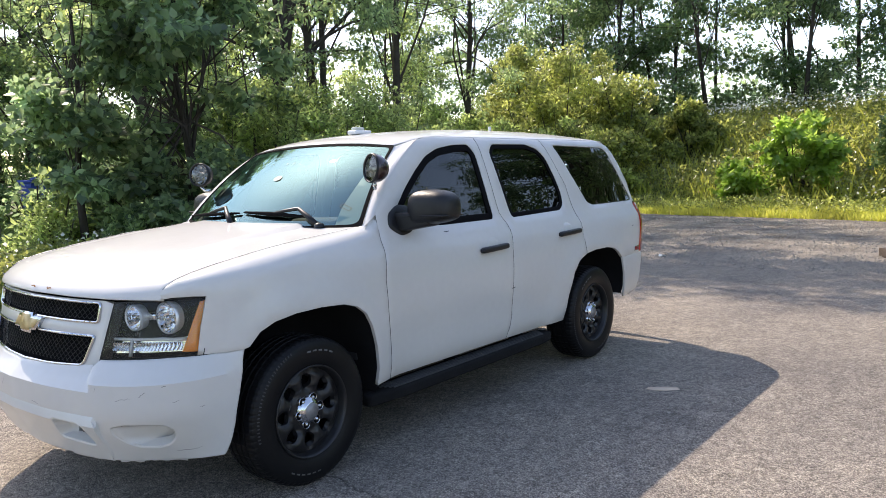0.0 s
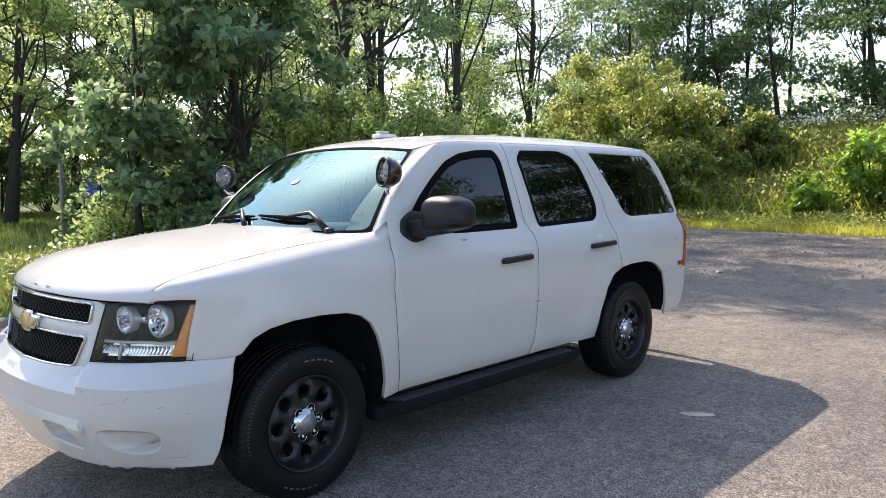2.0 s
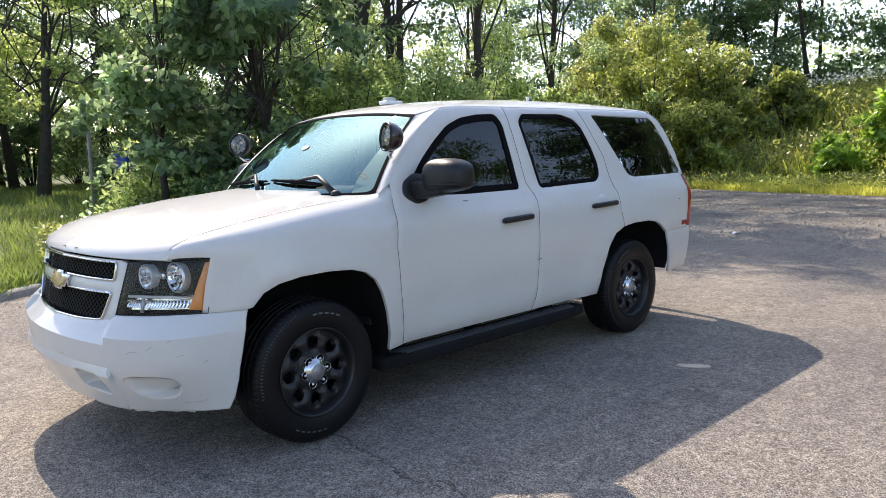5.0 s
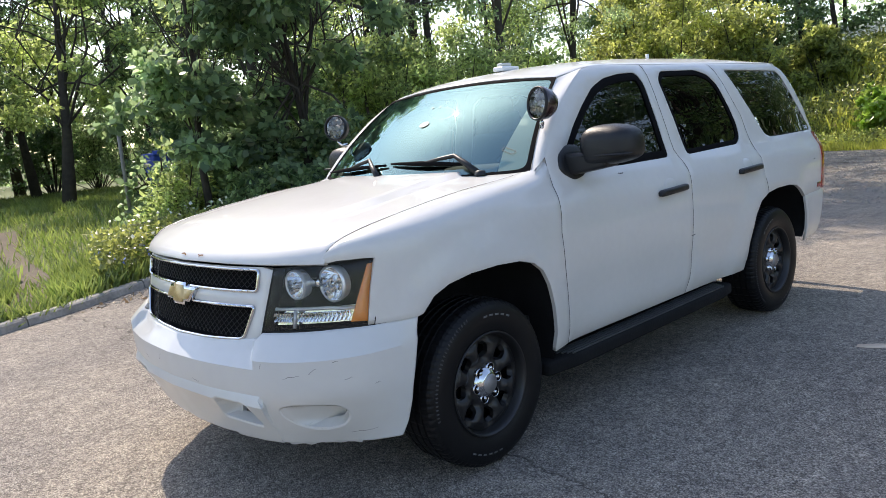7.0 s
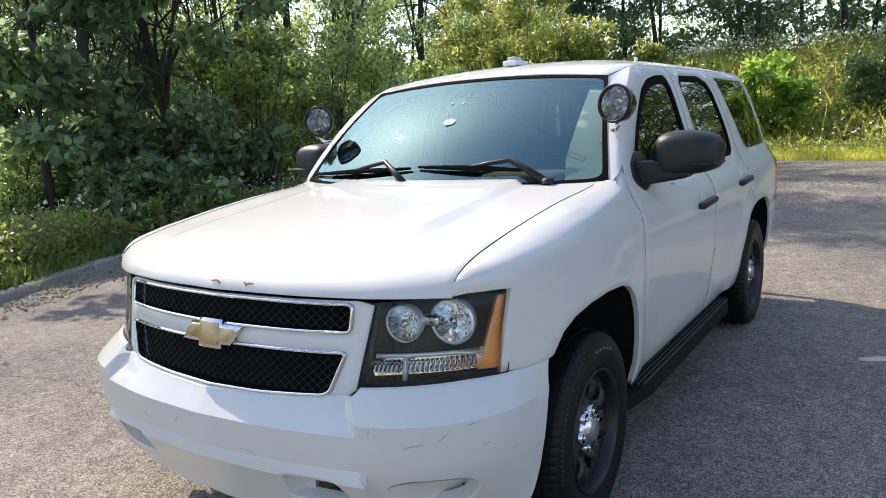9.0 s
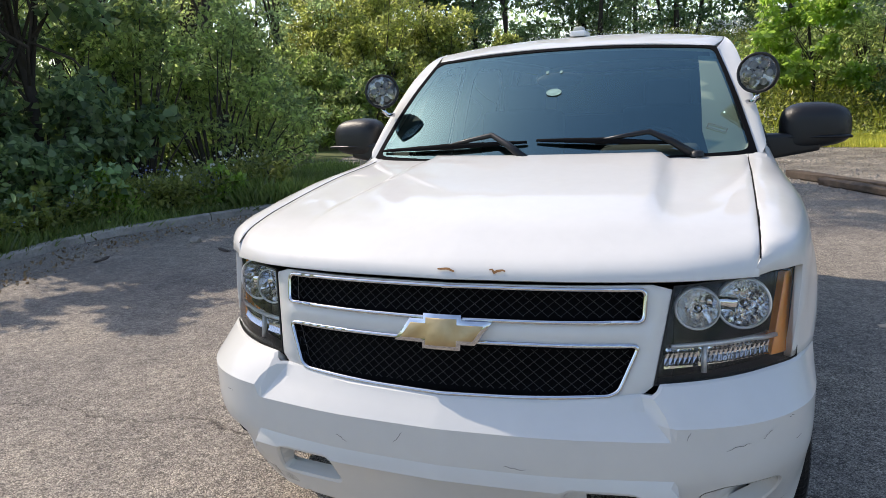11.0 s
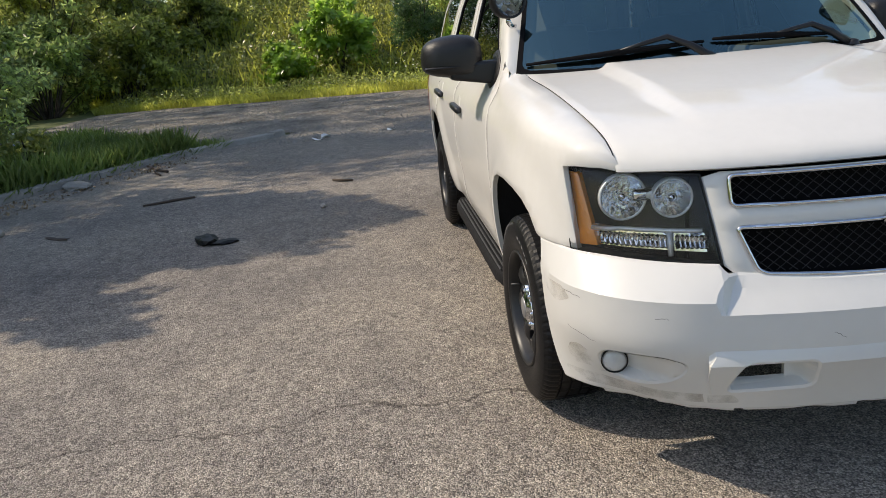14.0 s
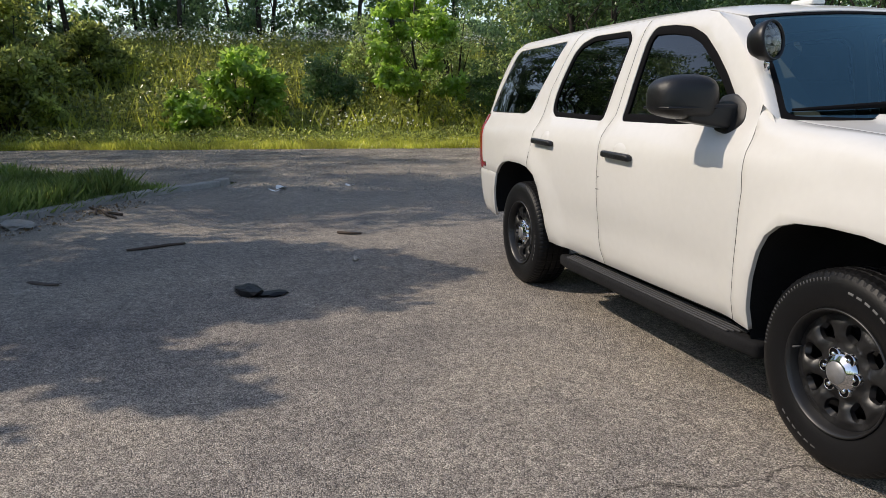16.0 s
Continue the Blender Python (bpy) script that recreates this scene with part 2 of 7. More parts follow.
def panel(name, outer, surf, out, material, parent, holes=(), step=0.05, thick=0.02, gap=0.0012, lip=0.0018, lift=0.0, mirror=False, label="", creases=()):
    """A sheet that follows surf(u, v) inside the outline, with holes, a rolled edge and depth. out: roughly its outward direction."""
    outer = dense(inset(outer, gap), step * 0.6)
    holes = [dense(inset(h, -gap), step * 0.6) for h in holes]
    loops = [outer] + holes
    pts, edges, rim = [], [], []
    for loop in loops:
        k = len(pts)
        pts += loop
        edges += [(k + i, k + (i + 1) % len(loop)) for i in range(len(loop))]
        rim += list(range(k, k + len(loop)))
    if lip:
        for n, loop in enumerate(loops):
            pts += inset(loop, (lip if n == 0 else -lip) * 1.5)
    for vc in creases:
        q = np.array([(u, vc) for u in np.arange(min(p[0] for p in outer), max(p[0] for p in outer), step * 0.5)])
        ok = inside(q, inset(outer, 0.008))
        for h in holes:
            ok &= ~inside(q, inset(h, -0.008))
        prev = None
        for v, keep in zip(q, ok):
            if keep:
                pts.append(tuple(v))
                if prev is not None:
                    edges.append((prev, len(pts) - 1))
            prev = len(pts) - 1 if keep else None
    a = np.asarray(outer)
    xs, ys = np.arange(a[:, 0].min(), a[:, 0].max(), step), np.arange(a[:, 1].min(), a[:, 1].max(), step)
    g = np.stack(np.meshgrid(xs + step * 0.37, ys + step * 0.41), -1).reshape(-1, 2)
    if len(g):
        ok = inside(g, outer)
        for h in holes:
            ok &= ~inside(g, h)
        g = g[ok]
        b = np.asarray(pts)
        if len(g):
            g = g[(np.linalg.norm(g[:, None] - b[None], axis=2).min(1) > step * 0.45)]
        pts += [tuple(v) for v in g]
    v2, _, tris, orig, _, _ = delaunay_2d_cdt([Vector(p) for p in pts], edges, [], 0, 1e-6)
    c = np.array([[sum(v2[i][k] for i in t) / 3 for k in (0, 1)] for t in tris])
    ok = inside(c, outer)
    for h in holes:
        ok &= ~inside(c, h)
    out = Vector(out)
    isrim = [any(o in range(len(rim)) for o in orig[i]) for i in range(len(v2))]
    verts, nor = [], []
    e = 1e-3
    for i, p in enumerate(v2):
        s = Vector(surf(p[0], p[1]))
        n = (Vector(surf(p[0] + e, p[1])) - Vector(surf(p[0] - e, p[1]))).cross(Vector(surf(p[0], p[1] + e)) - Vector(surf(p[0], p[1] - e)))
        n.normalize()
        if n.dot(out) < 0:
            n = -n
        nor.append(n)
        verts.append(s + n * (lift - (lip if isrim[i] else 0)))
    faces = []
    for t, keep in zip(tris, ok):
        if keep:
            i, j, k = t
            if (verts[j] - verts[i]).cross(verts[k] - verts[i]).dot(nor[i]) < 0:
                i, k = k, i
            faces.append((i, j, k))
    if thick:
        place = {}
        for i, os in enumerate(orig):
            for o in os:
                place[o] = i
        k0 = 0
        for loop in loops:
            ids = [place[k0 + i] for i in range(len(loop))]
            k0 += len(loop)
            base = len(verts)
            verts += [verts[i].copy() for i in ids] + [verts[i] - nor[i] * thick for i in ids]
            m = len(ids)
            for i in range(m):
                j = (i + 1) % m
                f = (base + i, base + j, base + m + j, base + m + i)
                faces.append(f)
    if mirror:
        verts = [Vector((v.x, -v.y, v.z)) for v in verts]
        faces = [tuple(reversed(f)) for f in faces]
    ob = mesh_ob(name, verts, faces, material, parent, label)
    if creases:
        ob.data.set_sharp_from_angle(angle=radians(18))
    return ob


def lathe(profile, segments=48, axis="y", full=True):
    """Verts and faces of a turned form. profile: (along the axis, radius)."""
    verts, faces = [], []
    n = len(profile)
    for k in range(segments):
        c, s = math.cos(2 * math.pi * k / segments), math.sin(2 * math.pi * k / segments)
        for a, r in profile:
            verts.append({"y": (r * c, a, r * s), "x": (a, r * c, r * s), "z": (r * c, r * s, a)}[axis])
    for k in range(segments):
        k2 = (k + 1) % segments
        for i in range(n - 1):
            faces.append((k * n + i, k * n + i + 1, k2 * n + i + 1, k2 * n + i))
    return verts, faces


def tube(points, radii, sides=8, cap=True):
    """Verts and faces of a round bar along points."""
    verts, faces = [], []
    pts = [Vector(p) for p in points]
    if not hasattr(radii, "__len__"):
        radii = [radii] * len(pts)
    ref = Vector((0.31, 0.17, 0.93))
    for i, p in enumerate(pts):
        d = (pts[min(i + 1, len(pts) - 1)] - pts[max(i - 1, 0)]).normalized()
        a = d.cross(ref)
        if a.length < 0.1:
            a = d.cross(Vector((1, 0, 0)))
        a.normalize()
        b = d.cross(a)
        for k in range(sides):
            w = 2 * math.pi * k / sides
            verts.append(p + (a * math.cos(w) + b * math.sin(w)) * radii[i])
    for i in range(len(pts) - 1):
        for k in range(sides):
            k2 = (k + 1) % sides
            faces.append((i * sides + k, i * sides + k2, (i + 1) * sides + k2, (i + 1) * sides + k))
    if cap:
        faces.append(tuple(reversed(range(sides))))
        faces.append(tuple(range((len(pts) - 1) * sides, len(pts) * sides)))
    return verts, faces


def joined(*pieces):
    verts, faces = [], []
    for v, f in pieces:
        k = len(verts)
        verts += [tuple(p) for p in v]
        faces += [tuple(i + k for i in q) for q in f]
    return verts, faces


def moved(piece, m):
    return [m @ Vector(v) for v in piece[0]], piece[1]


def box(size, bevel=0.01, segments=2, at=(0, 0, 0)):
    bm = bmesh.new()
    bmesh.ops.create_cube(bm, size=1)
    bmesh.ops.scale(bm, vec=size, verts=bm.verts)
    if bevel:
        bmesh.ops.bevel(bm, geom=bm.edges[:], offset=bevel, segments=segments, affect="EDGES", profile=0.6)
    bmesh.ops.translate(bm, vec=at, verts=bm.verts)
    return bm

# ---- ground, road, kerbs ----
def ground_mat():
    m = mat("soil_and_grass", (0.10, 0.12, 0.035), 0.95, noise_scale=0.35, amount=0.25, bump=0.6, bump_scale=14, fine=0.2, fine_scale=5)
    return m


def asphalt_mat():
    """Worn asphalt with exposed pale stone, darker patches, cracks, and loose gravel towards the far end."""
    m = bpy.data.materials.new("worn_asphalt")
    m.use_nodes = True
    nt = m.node_tree
    b = nt.nodes["Principled BSDF"]
    b.inputs["Roughness"].default_value, b.inputs["Specular IOR Level"].default_value = 0.85, 0.3
    tc = nt.nodes.new("ShaderNodeTexCoord")

    def tex(kind, scale, **k):
        t = nt.nodes.new("ShaderNodeTex" + kind)
        t.inputs["Scale"].default_value = scale
        for a, v in k.items():
            t.inputs[a].default_value = v
        nt.links.new(tc.outputs["Object"], t.inputs["Vector"])
        return t

    def ramp(src, stops):
        r = nt.nodes.new("ShaderNodeValToRGB")
        r.color_ramp.elements[0].position, r.color_ramp.elements[1].position = stops[0][0], stops[-1][0]
        for p, c in stops[1:-1]:
            r.color_ramp.elements.new(p)
        for e, (p, c) in zip(r.color_ramp.elements, stops):
            e.color = (*c, 1)
        nt.links.new(src, r.inputs[0])
        return r.outputs[0]

    def mix(kind, a, c, fac=1.0):
        x = nt.nodes.new("ShaderNodeMix")
        x.data_type, x.blend_type = "RGBA", kind
        if isinstance(fac, float):
            x.inputs[0].default_value = fac
        else:
            nt.links.new(fac, x.inputs[0])
        nt.links.new(a, x.inputs[6])
        nt.links.new(c, x.inputs[7])
        return x.outputs[2]

    stones = tex("Voronoi", 155.0)
    stone_col = ramp(stones.outputs["Color"], [(0.12, (0.14, 0.125, 0.11)), (0.36, (0.275, 0.245, 0.214)), (0.62, (0.43, 0.386, 0.34)), (0.9, (0.60, 0.55, 0.49))])
    edge = ramp(stones.outputs["Distance"], [(0.0, (1.08, 1.07, 1.05)), (0.45, (0.95, 0.95, 0.95)), (0.75, (0.52, 0.52, 0.53))])
    col = mix("MULTIPLY", stone_col, edge)
    big = ramp(tex("Noise", 0.55, Detail=6.0).outputs["Fac"], [(0.3, (0.72, 0.72, 0.74)), (0.5, (1.0, 0.99, 0.97)), (0.7, (1.22, 1.19, 1.12))])
    col = mix("MULTIPLY", col, big)
    pit = ramp(tex("Voronoi", 17.0).outputs["Distance"], [(0.0, (0.35, 0.34, 0.33)), (0.07, (0.5, 0.49, 0.48)), (0.12, (1, 1, 1))])
    col = mix("MULTIPLY", col, pit, 0.6)
    speck = ramp(tex("Voronoi", 62.0).outputs["Distance"], [(0.0, (0.30, 0.29, 0.28)), (0.10, (0.45, 0.44, 0.43)), (0.16, (1, 1, 1))])
    col = mix("MULTIPLY", col, speck, 0.4)
    mid = ramp(tex("Noise", 6.0, Detail=5.0).outputs["Fac"], [(0.3, (0.82, 0.82, 0.83)), (0.7, (1.15, 1.14, 1.12))])
    col = mix("MULTIPLY", col, mid)
    warp = nt.nodes.new("ShaderNodeVectorMath")
    warp.operation = "MULTIPLY_ADD"
    wn = tex("Noise", 1.6, Detail=4.0)
    nt.links.new(wn.outputs["Color"], warp.inputs[0])
    warp.inputs[1].default_value = (1.1, 1.1, 0)
    nt.links.new(tc.outputs["Object"], warp.inputs[2])
    blot = ramp(tex("Noise", 24.0, Detail=3.0).outputs["Fac"], [(0.32, (0.74, 0.73, 0.74)), (0.68, (1.10, 1.10, 1.08))])
    col = mix("MULTIPLY", col, blot)

    def number(op, a, c):
        x = nt.nodes.new("ShaderNodeMath")
        x.operation = op
        for k, v in enumerate((a, c)):
            if isinstance(v, (int, float)):
                x.inputs[k].default_value = v
            else:
                nt.links.new(v, x.inputs[k])
        return x.outputs[0]

    # one long crack across the road, wandering about its line, and two faint ones
    spot = nt.nodes.new("ShaderNodeSeparateXYZ")
    nt.links.new(tc.outputs["Object"], spot.inputs[0])
    wander = number("MULTIPLY", number("SUBTRACT", tex("Noise", 1.5, Detail=9.0, Roughness=0.62).outputs["Fac"], 0.5), 0.62)
    gaps = tex("Noise", 5.0, Detail=3.0).outputs["Fac"]
    for axis, place, slope, width, depth in (("X", 1.45, 0.02, 0.011, 0.75), ("X", -3.1, 0.28, 0.004, 0.55), ("Y", 4.6, -0.35, 0.005, 0.5)):
        other = "Y" if axis == "X" else "X"
        off = number("ADD", number("SUBTRACT", spot.outputs[axis], place), number("MULTIPLY", spot.outputs[other], slope))
        away = number("DIVIDE", number("ABSOLUTE", number("ADD", off, wander), 0.0), number("MULTIPLY", gaps, 2.0 * width))
        col = mix("MULTIPLY", col, ramp(away, [(0.0, (0.22, 0.21, 0.20)), (0.55, (0.40, 0.39, 0.38)), (1.0, (1, 1, 1))]), depth)
    # gravel and dirt beyond the kerb's end
    sep = nt.nodes.new("ShaderNodeSeparateXYZ")
    nt.links.new(warp.outputs[0], sep.inputs[0])
    mr = nt.nodes.new("ShaderNodeMapRange")
    mr.inputs["From Min"].default_value, mr.inputs["From Max"].default_value = -7.5, -11.5
    nt.links.new(sep.outputs["X"], mr.inputs[0])
    dirt = mix("MULTIPLY", ramp(tex("Voronoi", 26.0).outputs["Color"], [(0.0, (0.14, 0.122, 0.10)), (0.6, (0.27, 0.24, 0.205)), (1.0, (0.46, 0.425, 0.38))]), big)
    clods = ramp(tex("Noise", 1.3, Detail=8.0).outputs["Fac"], [(0.36, (0.50, 0.49, 0.48)), (0.52, (0.95, 0.95, 0.95)), (0.64, (1.3, 1.29, 1.27))])
    dirt = mix("MULTIPLY", dirt, clods)
    col = mix("MIX", col, dirt, mr.outputs[0])
    nt.links.new(col, b.inputs["Base Color"])
    bp = nt.nodes.new("ShaderNodeBump")
    bp.inputs["Strength"].default_value, bp.inputs["Distance"].default_value = 0.9, 0.009
    inv = nt.nodes.new("ShaderNodeMath")
    inv.operation = "SUBTRACT"
    inv.inputs[0].default_value = 1.0
    nt.links.new(stones.outputs["Distance"], inv.inputs[1])
    nt.links.new(inv.outputs[0], bp.inputs["Height"])
    nt.links.new(bp.outputs[0], b.inputs["Normal"])
    return m


ASPHALT = asphalt_mat()
CONCRETE = mat("kerb_concrete", (0.29, 0.272, 0.245), 0.9, noise_scale=3, amount=0.25, bump=0.5, bump_scale=60, fine=0.2, fine_scale=30, spread=0.12)
GROUND = ground_mat()

kerb_pts = [(26.0, 0.3), (20.0, -0.8), (14.0, -1.95), (9.0, -3.0), (5.5, -3.7), (3.4, -4.2), (2.2, -4.62), (1.45, -4.98), (0.5, -5.55), (-0.45, -6.0), (-1.4, -6.38), (-2.3, -6.55), (-3.1, -6.45), (-4.0, -6.1), (-4.9, -5.72), (-5.9, -5.15), (-7.2, -4.45), (-8.0, -3.75), (-8.6, -3.15), (-9.2, -2.85)]
road_right = [(-10.3, 6.0), (-8.6, 5.62), (-7.4, 5.28), (-6.2, 4.98), (-5.2, 4.9), (-4.3, 5.5), (-3.7, 7.0), (-3.4, 12.0), (-3.3, 20.0)]


foot_path = [(1.75, -5.1), (2.75, -4.8), (1.72, -6.4), (1.22, -8.0), (1.0, -9.6), (0.65, -12.0), (0.0, -15.0), (-0.5, -15.0), (0.35, -12.0), (0.65, -9.6), (0.85, -8.0), (1.25, -6.4)]


def hill(x, y):
    """The lie of the land: level at the road, a verge behind the kerb, a bank behind the gravel."""
    s = max(0.0, min(1.0, (-20.0 - x + 0.08 * y) / 11.0))
    z = 3.0 * s * s * (3 - 2 * s)
    z += 0.05 * math.sin(x * 0.9 + 1.3) * math.sin(y * 0.7) * max(0, min(1, (-y - 8) / 6))
    v = max(0.0, min(1.0, (-y - 9.0) / 8.0))
    z += 0.25 * v * (1 if x > -14 else max(0, 1 - (-14 - x) / 6))
    return z


def build_ground():
    axis = lambda a, b, near, far: sorted(set([round(v, 3) for v in np.concatenate([np.arange(a, b, near), np.array([-600, -300, -150, -100, -80, -65, -55, 45, 60, 80, 110, 160, 300, 600.0])])]))
    xs, ys = axis(-48, 34, 1.0, 0), axis(-48, 34, 1.0, 0)
    verts = [(x, y, hill(max(x, -60), max(y, -48)) - 0.02) for x in xs for y in ys]
    n = len(ys)
    faces = [(i * n + j, (i + 1) * n + j, (i + 1) * n + j + 1, i * n + j + 1) for i in range(len(xs) - 1) for j in range(n - 1)]
    tagged(mesh_ob("ground", verts, faces, GROUND), "weedy soil and grass ground", "ground", kind="structure")


build_ground()
gravel_edge = [(-9.28, -3.08), (-8.78, -3.45), (-8.3, -4.2), (-8.9, -5.2), (-10.2, -6.8), (-11.6, -7.9), (-13.2, -8.8), (-15.5, -9.8), (-19.2, -9.6), (-19.4, -7.2), (-18.5, -5.2), (-17.8, -2.6), (-17.2, 0.0), (-16.6, 2.0), (-16.2, 4.0), (-15.4, 5.2), (-12.6, 5.3)]
road_line = kerb_pts + gravel_edge + road_right + [(-3.3, 32.0), (26.0, 32.0)]
verts2 = dense(road_line, 0.8)
_v, _e, _f, *_ = delaunay_2d_cdt([Vector(p) for p in verts2], [(i, (i + 1) % len(verts2)) for i in range(len(verts2))], [], 1, 1e-5)
tagged(mesh_ob("road", [(v[0], v[1], 0.0) for v in _v], [f if (Vector((*_v[f[1]], 0)) - Vector((*_v[f[0]], 0))).cross(Vector((*_v[f[2]], 0)) - Vector((*_v[f[0]], 0))).z > 0 else f[::-1] for f in _f], ASPHALT, smooth=False), "worn grey asphalt with cracks, turning to gravel and dirt", "road", kind="structure")


_p = dense(foot_path, 0.4)
_v, _e, _f, *_ = delaunay_2d_cdt([Vector(p) for p in _p], [(i, (i + 1) % len(_p)) for i in range(len(_p))], [], 1, 1e-5)
SOIL = mat("trodden_soil", (0.115, 0.09, 0.062), 0.95, noise_scale=2.5, amount=0.2, bump=0.6, bump_scale=25, fine=0.2, fine_scale=30)
tagged(mesh_ob("foot_path", [(v[0], v[1], hill(v[0], v[1]) + 0.012) for v in _v], [f if (_v[f[1]] - _v[f[0]]).cross(_v[f[2]] - _v[f[0]]) > 0 else f[::-1] for f in _f], SOIL, smooth=False), "narrow trodden dirt path across the grass", "path", kind="structure")


def kerb_run(name, pts, inner_sign, h=0.10, w=0.15, length=1.5):
    """A row of kerb stones along the line."""
    owner = tagged(empty(name, (0, 0, 0)), "weathered grey concrete kerb, chipped and half overgrown", "kerb", kind="structure")
    line = dense(pts, 0.25)[:-int(math.hypot(pts[0][0] - pts[-1][0], pts[0][1] - pts[-1][1]) / 0.25)]
    k = 0
    rnd = random.Random(9)
    while k < len(line) - 1:
        seg = line[k:k + int(length / 0.25) + 1]
        if len(seg) < 2:
            break
        prof = [(0.0, 0.0), (0.012, h - 0.02), (0.035, h), (w - 0.02, h), (w, h - 0.02), (w, -0.05)]
        drop, verts, faces = rnd.uniform(-0.012, 0.006), [], []
        m = len(prof)
        for i, p in enumerate(seg):
            a, b = Vector(seg[max(i - 1, 0)]), Vector(seg[min(i + 1, len(seg) - 1)])
            d = (b - a).normalized()
            nrm = Vector((-d.y, d.x)) * inner_sign
            sh = d * (0.008 if i == 0 else (-0.008 if i == len(seg) - 1 else 0))
            for o, z in prof:
                verts.append((p[0] + sh.x + nrm.x * o, p[1] + sh.y + nrm.y * o, z + (drop if z > 0.01 else 0) + rnd.uniform(-0.003, 0.003)))
        for i in range(len(seg) - 1):
            for j in range(m - 1):
                f = (i * m + j, (i + 1) * m + j, (i + 1) * m + j + 1, i * m + j + 1)
                faces.append(f if inner_sign > 0 else f[::-1])
        faces.append(tuple(range(m)))
        faces.append(tuple(reversed(range((len(seg) - 1) * m, len(seg) * m))))
        mesh_ob("kerb_stone", verts, faces, CONCRETE, owner, smooth=False)
        k += int(length / 0.25)


kerb_run("kerb_1", kerb_pts, 1)
kerb_run("kerb_2", road_right[:6], 1)

# ---- the parked sport utility vehicle; x ahead, y to its left ----
suv = tagged(empty("suv", (0, 0.018, 0)), "white four-door sport utility vehicle with black wheels parked on asphalt", "vehicle")
AXLE_F, AXLE_R, HUB_Z = 1.49, -1.473, 0.375

half_width = smooth_line([(0.2, 0.90), (0.38, 0.93), (0.5, 0.962), (0.7, 0.988), (0.9, 0.999), (1.03, 0.995), (1.11, 0.978), (1.17, 0.938), (1.23, 0.908), (1.45, 0.845), (1.71, 0.757), (1.765, 0.715)])
front_taper = smooth_line([(0.0, 0.0), (1.5, 0.0), (1.75, 0.015), (1.95, 0.047), (2.03, 0.074), (2.08, 0.105), (2.12, 0.15), (2.2, 0.235)])
seam_z = smooth_line([(2.2, 0.99), (2.167, 1.027), (2.143, 1.068), (2.05, 1.113), (1.787, 1.163), (1.42, 1.211), (0.98, 1.252), (0.86, 1.33)])


def side_y(x, z):
    y = half_width(min(z, 1.80)) - (front_taper(x) if x > 0 else 0)
    if x < -1.8:
        y -= 0.028 * ((-1.8 - x) / 0.65) ** 2
    for ax in (AXLE_F, AXLE_R):
        d = math.hypot((x - ax) / (1.03 if ax < 0 else 1.0), z - 0.36)
        if d < 0.72 and z < 1.0:
            s = max(0.0, min(1.0, (0.72 - d) / 0.17))
            y += 0.020 * s * s * (3 - 2 * s) * (1 if d > 0.4 else 0.5)
    # the soft shoulder line under the windows and a hollow along the lower doors
    y -= 0.010 * math.exp(-((z - 0.60) / 0.10) ** 2) * max(0, min(1, (1.1 - abs(x + 0.1)) / 0.3))
    return y


def on_side(x, v):
    return (x, side_y(x, v), v)


def on_fender(x, v):
    """As on_side, but rolled over at the top to the hood's seam."""
    zs = seam_z(x)
    k = max(0.0, min(1.0, (x - 1.65) / 0.42))
    roll = 0.09 - 0.048 * k * k * (3 - 2 * k)
    z0 = zs - roll
    y0 = side_y(x, z0)
    y1 = min(0.8165, y0 - 0.004)
    if v <= z0:
        return (x, side_y(x, v), v)
    a = (v - z0) / (roll + 0.09) * math.pi / 2
    return (x, y1 + (y0 - y1) * math.cos(a), z0 + roll * math.sin(a))


def sides(name, outer, material, surf=on_side, parents=None, **k):
    """The same panel on the left and on the right."""
    return [panel(name, outer, surf, (0, 1, 0.2), material, (parents or (suv, suv))[m], mirror=bool(m), **k) for m in (0, 1)]


front_edge = [(0.88, 0.389), (0.894, 0.518), (0.915, 0.717), (0.936, 0.957), (0.915, 1.12), (0.89, 1.22), (0.885, 1.31)]
mid_edge = [(-0.262, 1.765), (-0.266, 1.644), (-0.278, 1.456), (-0.292, 1.25), (-0.334, 1.172), (-0.312, 1.01), (-0.314, 0.744), (-0.328, 0.549), (-0.314, 0.452), (-0.294, 0.383)]
rear_edge = [(-1.09, 1.765), (-1.161, 1.616), (-1.265, 1.402), (-1.293, 1.168), (-1.298, 0.957), (-1.31, 0.868)]
pillar_edge = [(0.885, 1.31), (0.82, 1.395), (0.70, 1.515), (0.58, 1.615), (0.46, 1.69), (0.35, 1.742), (0.22, 1.765)]
front_arch = [(0.985, 0.374), (0.993, 0.472), (1.024, 0.609), (1.066, 0.732), (1.11, 0.806), (1.175, 0.853), (1.27, 0.880), (1.42, 0.890), (1.58, 0.886), (1.70, 0.866), (1.78, 0.832), (1.835, 0.772)]
rear_arch = [(-1.043, 0.381), (-1.068, 0.558), (-1.128, 0.741), (-1.20, 0.826), (-1.31, 0.868), (-1.45, 0.884), (-1.66, 0.884), (-1.79, 0.865), (-1.88, 0.825), (-1.965, 0.765)]
front_window = rounded([(0.76, 1.235), (0.735, 1.30), (0.596, 1.437), (0.465, 1.541), (0.33, 1.632), (0.19, 1.682), (0.02, 1.706), (-0.15, 1.712), (-0.19, 1.655), (-0.212, 1.219), (0.3, 1.219)], 0.035)
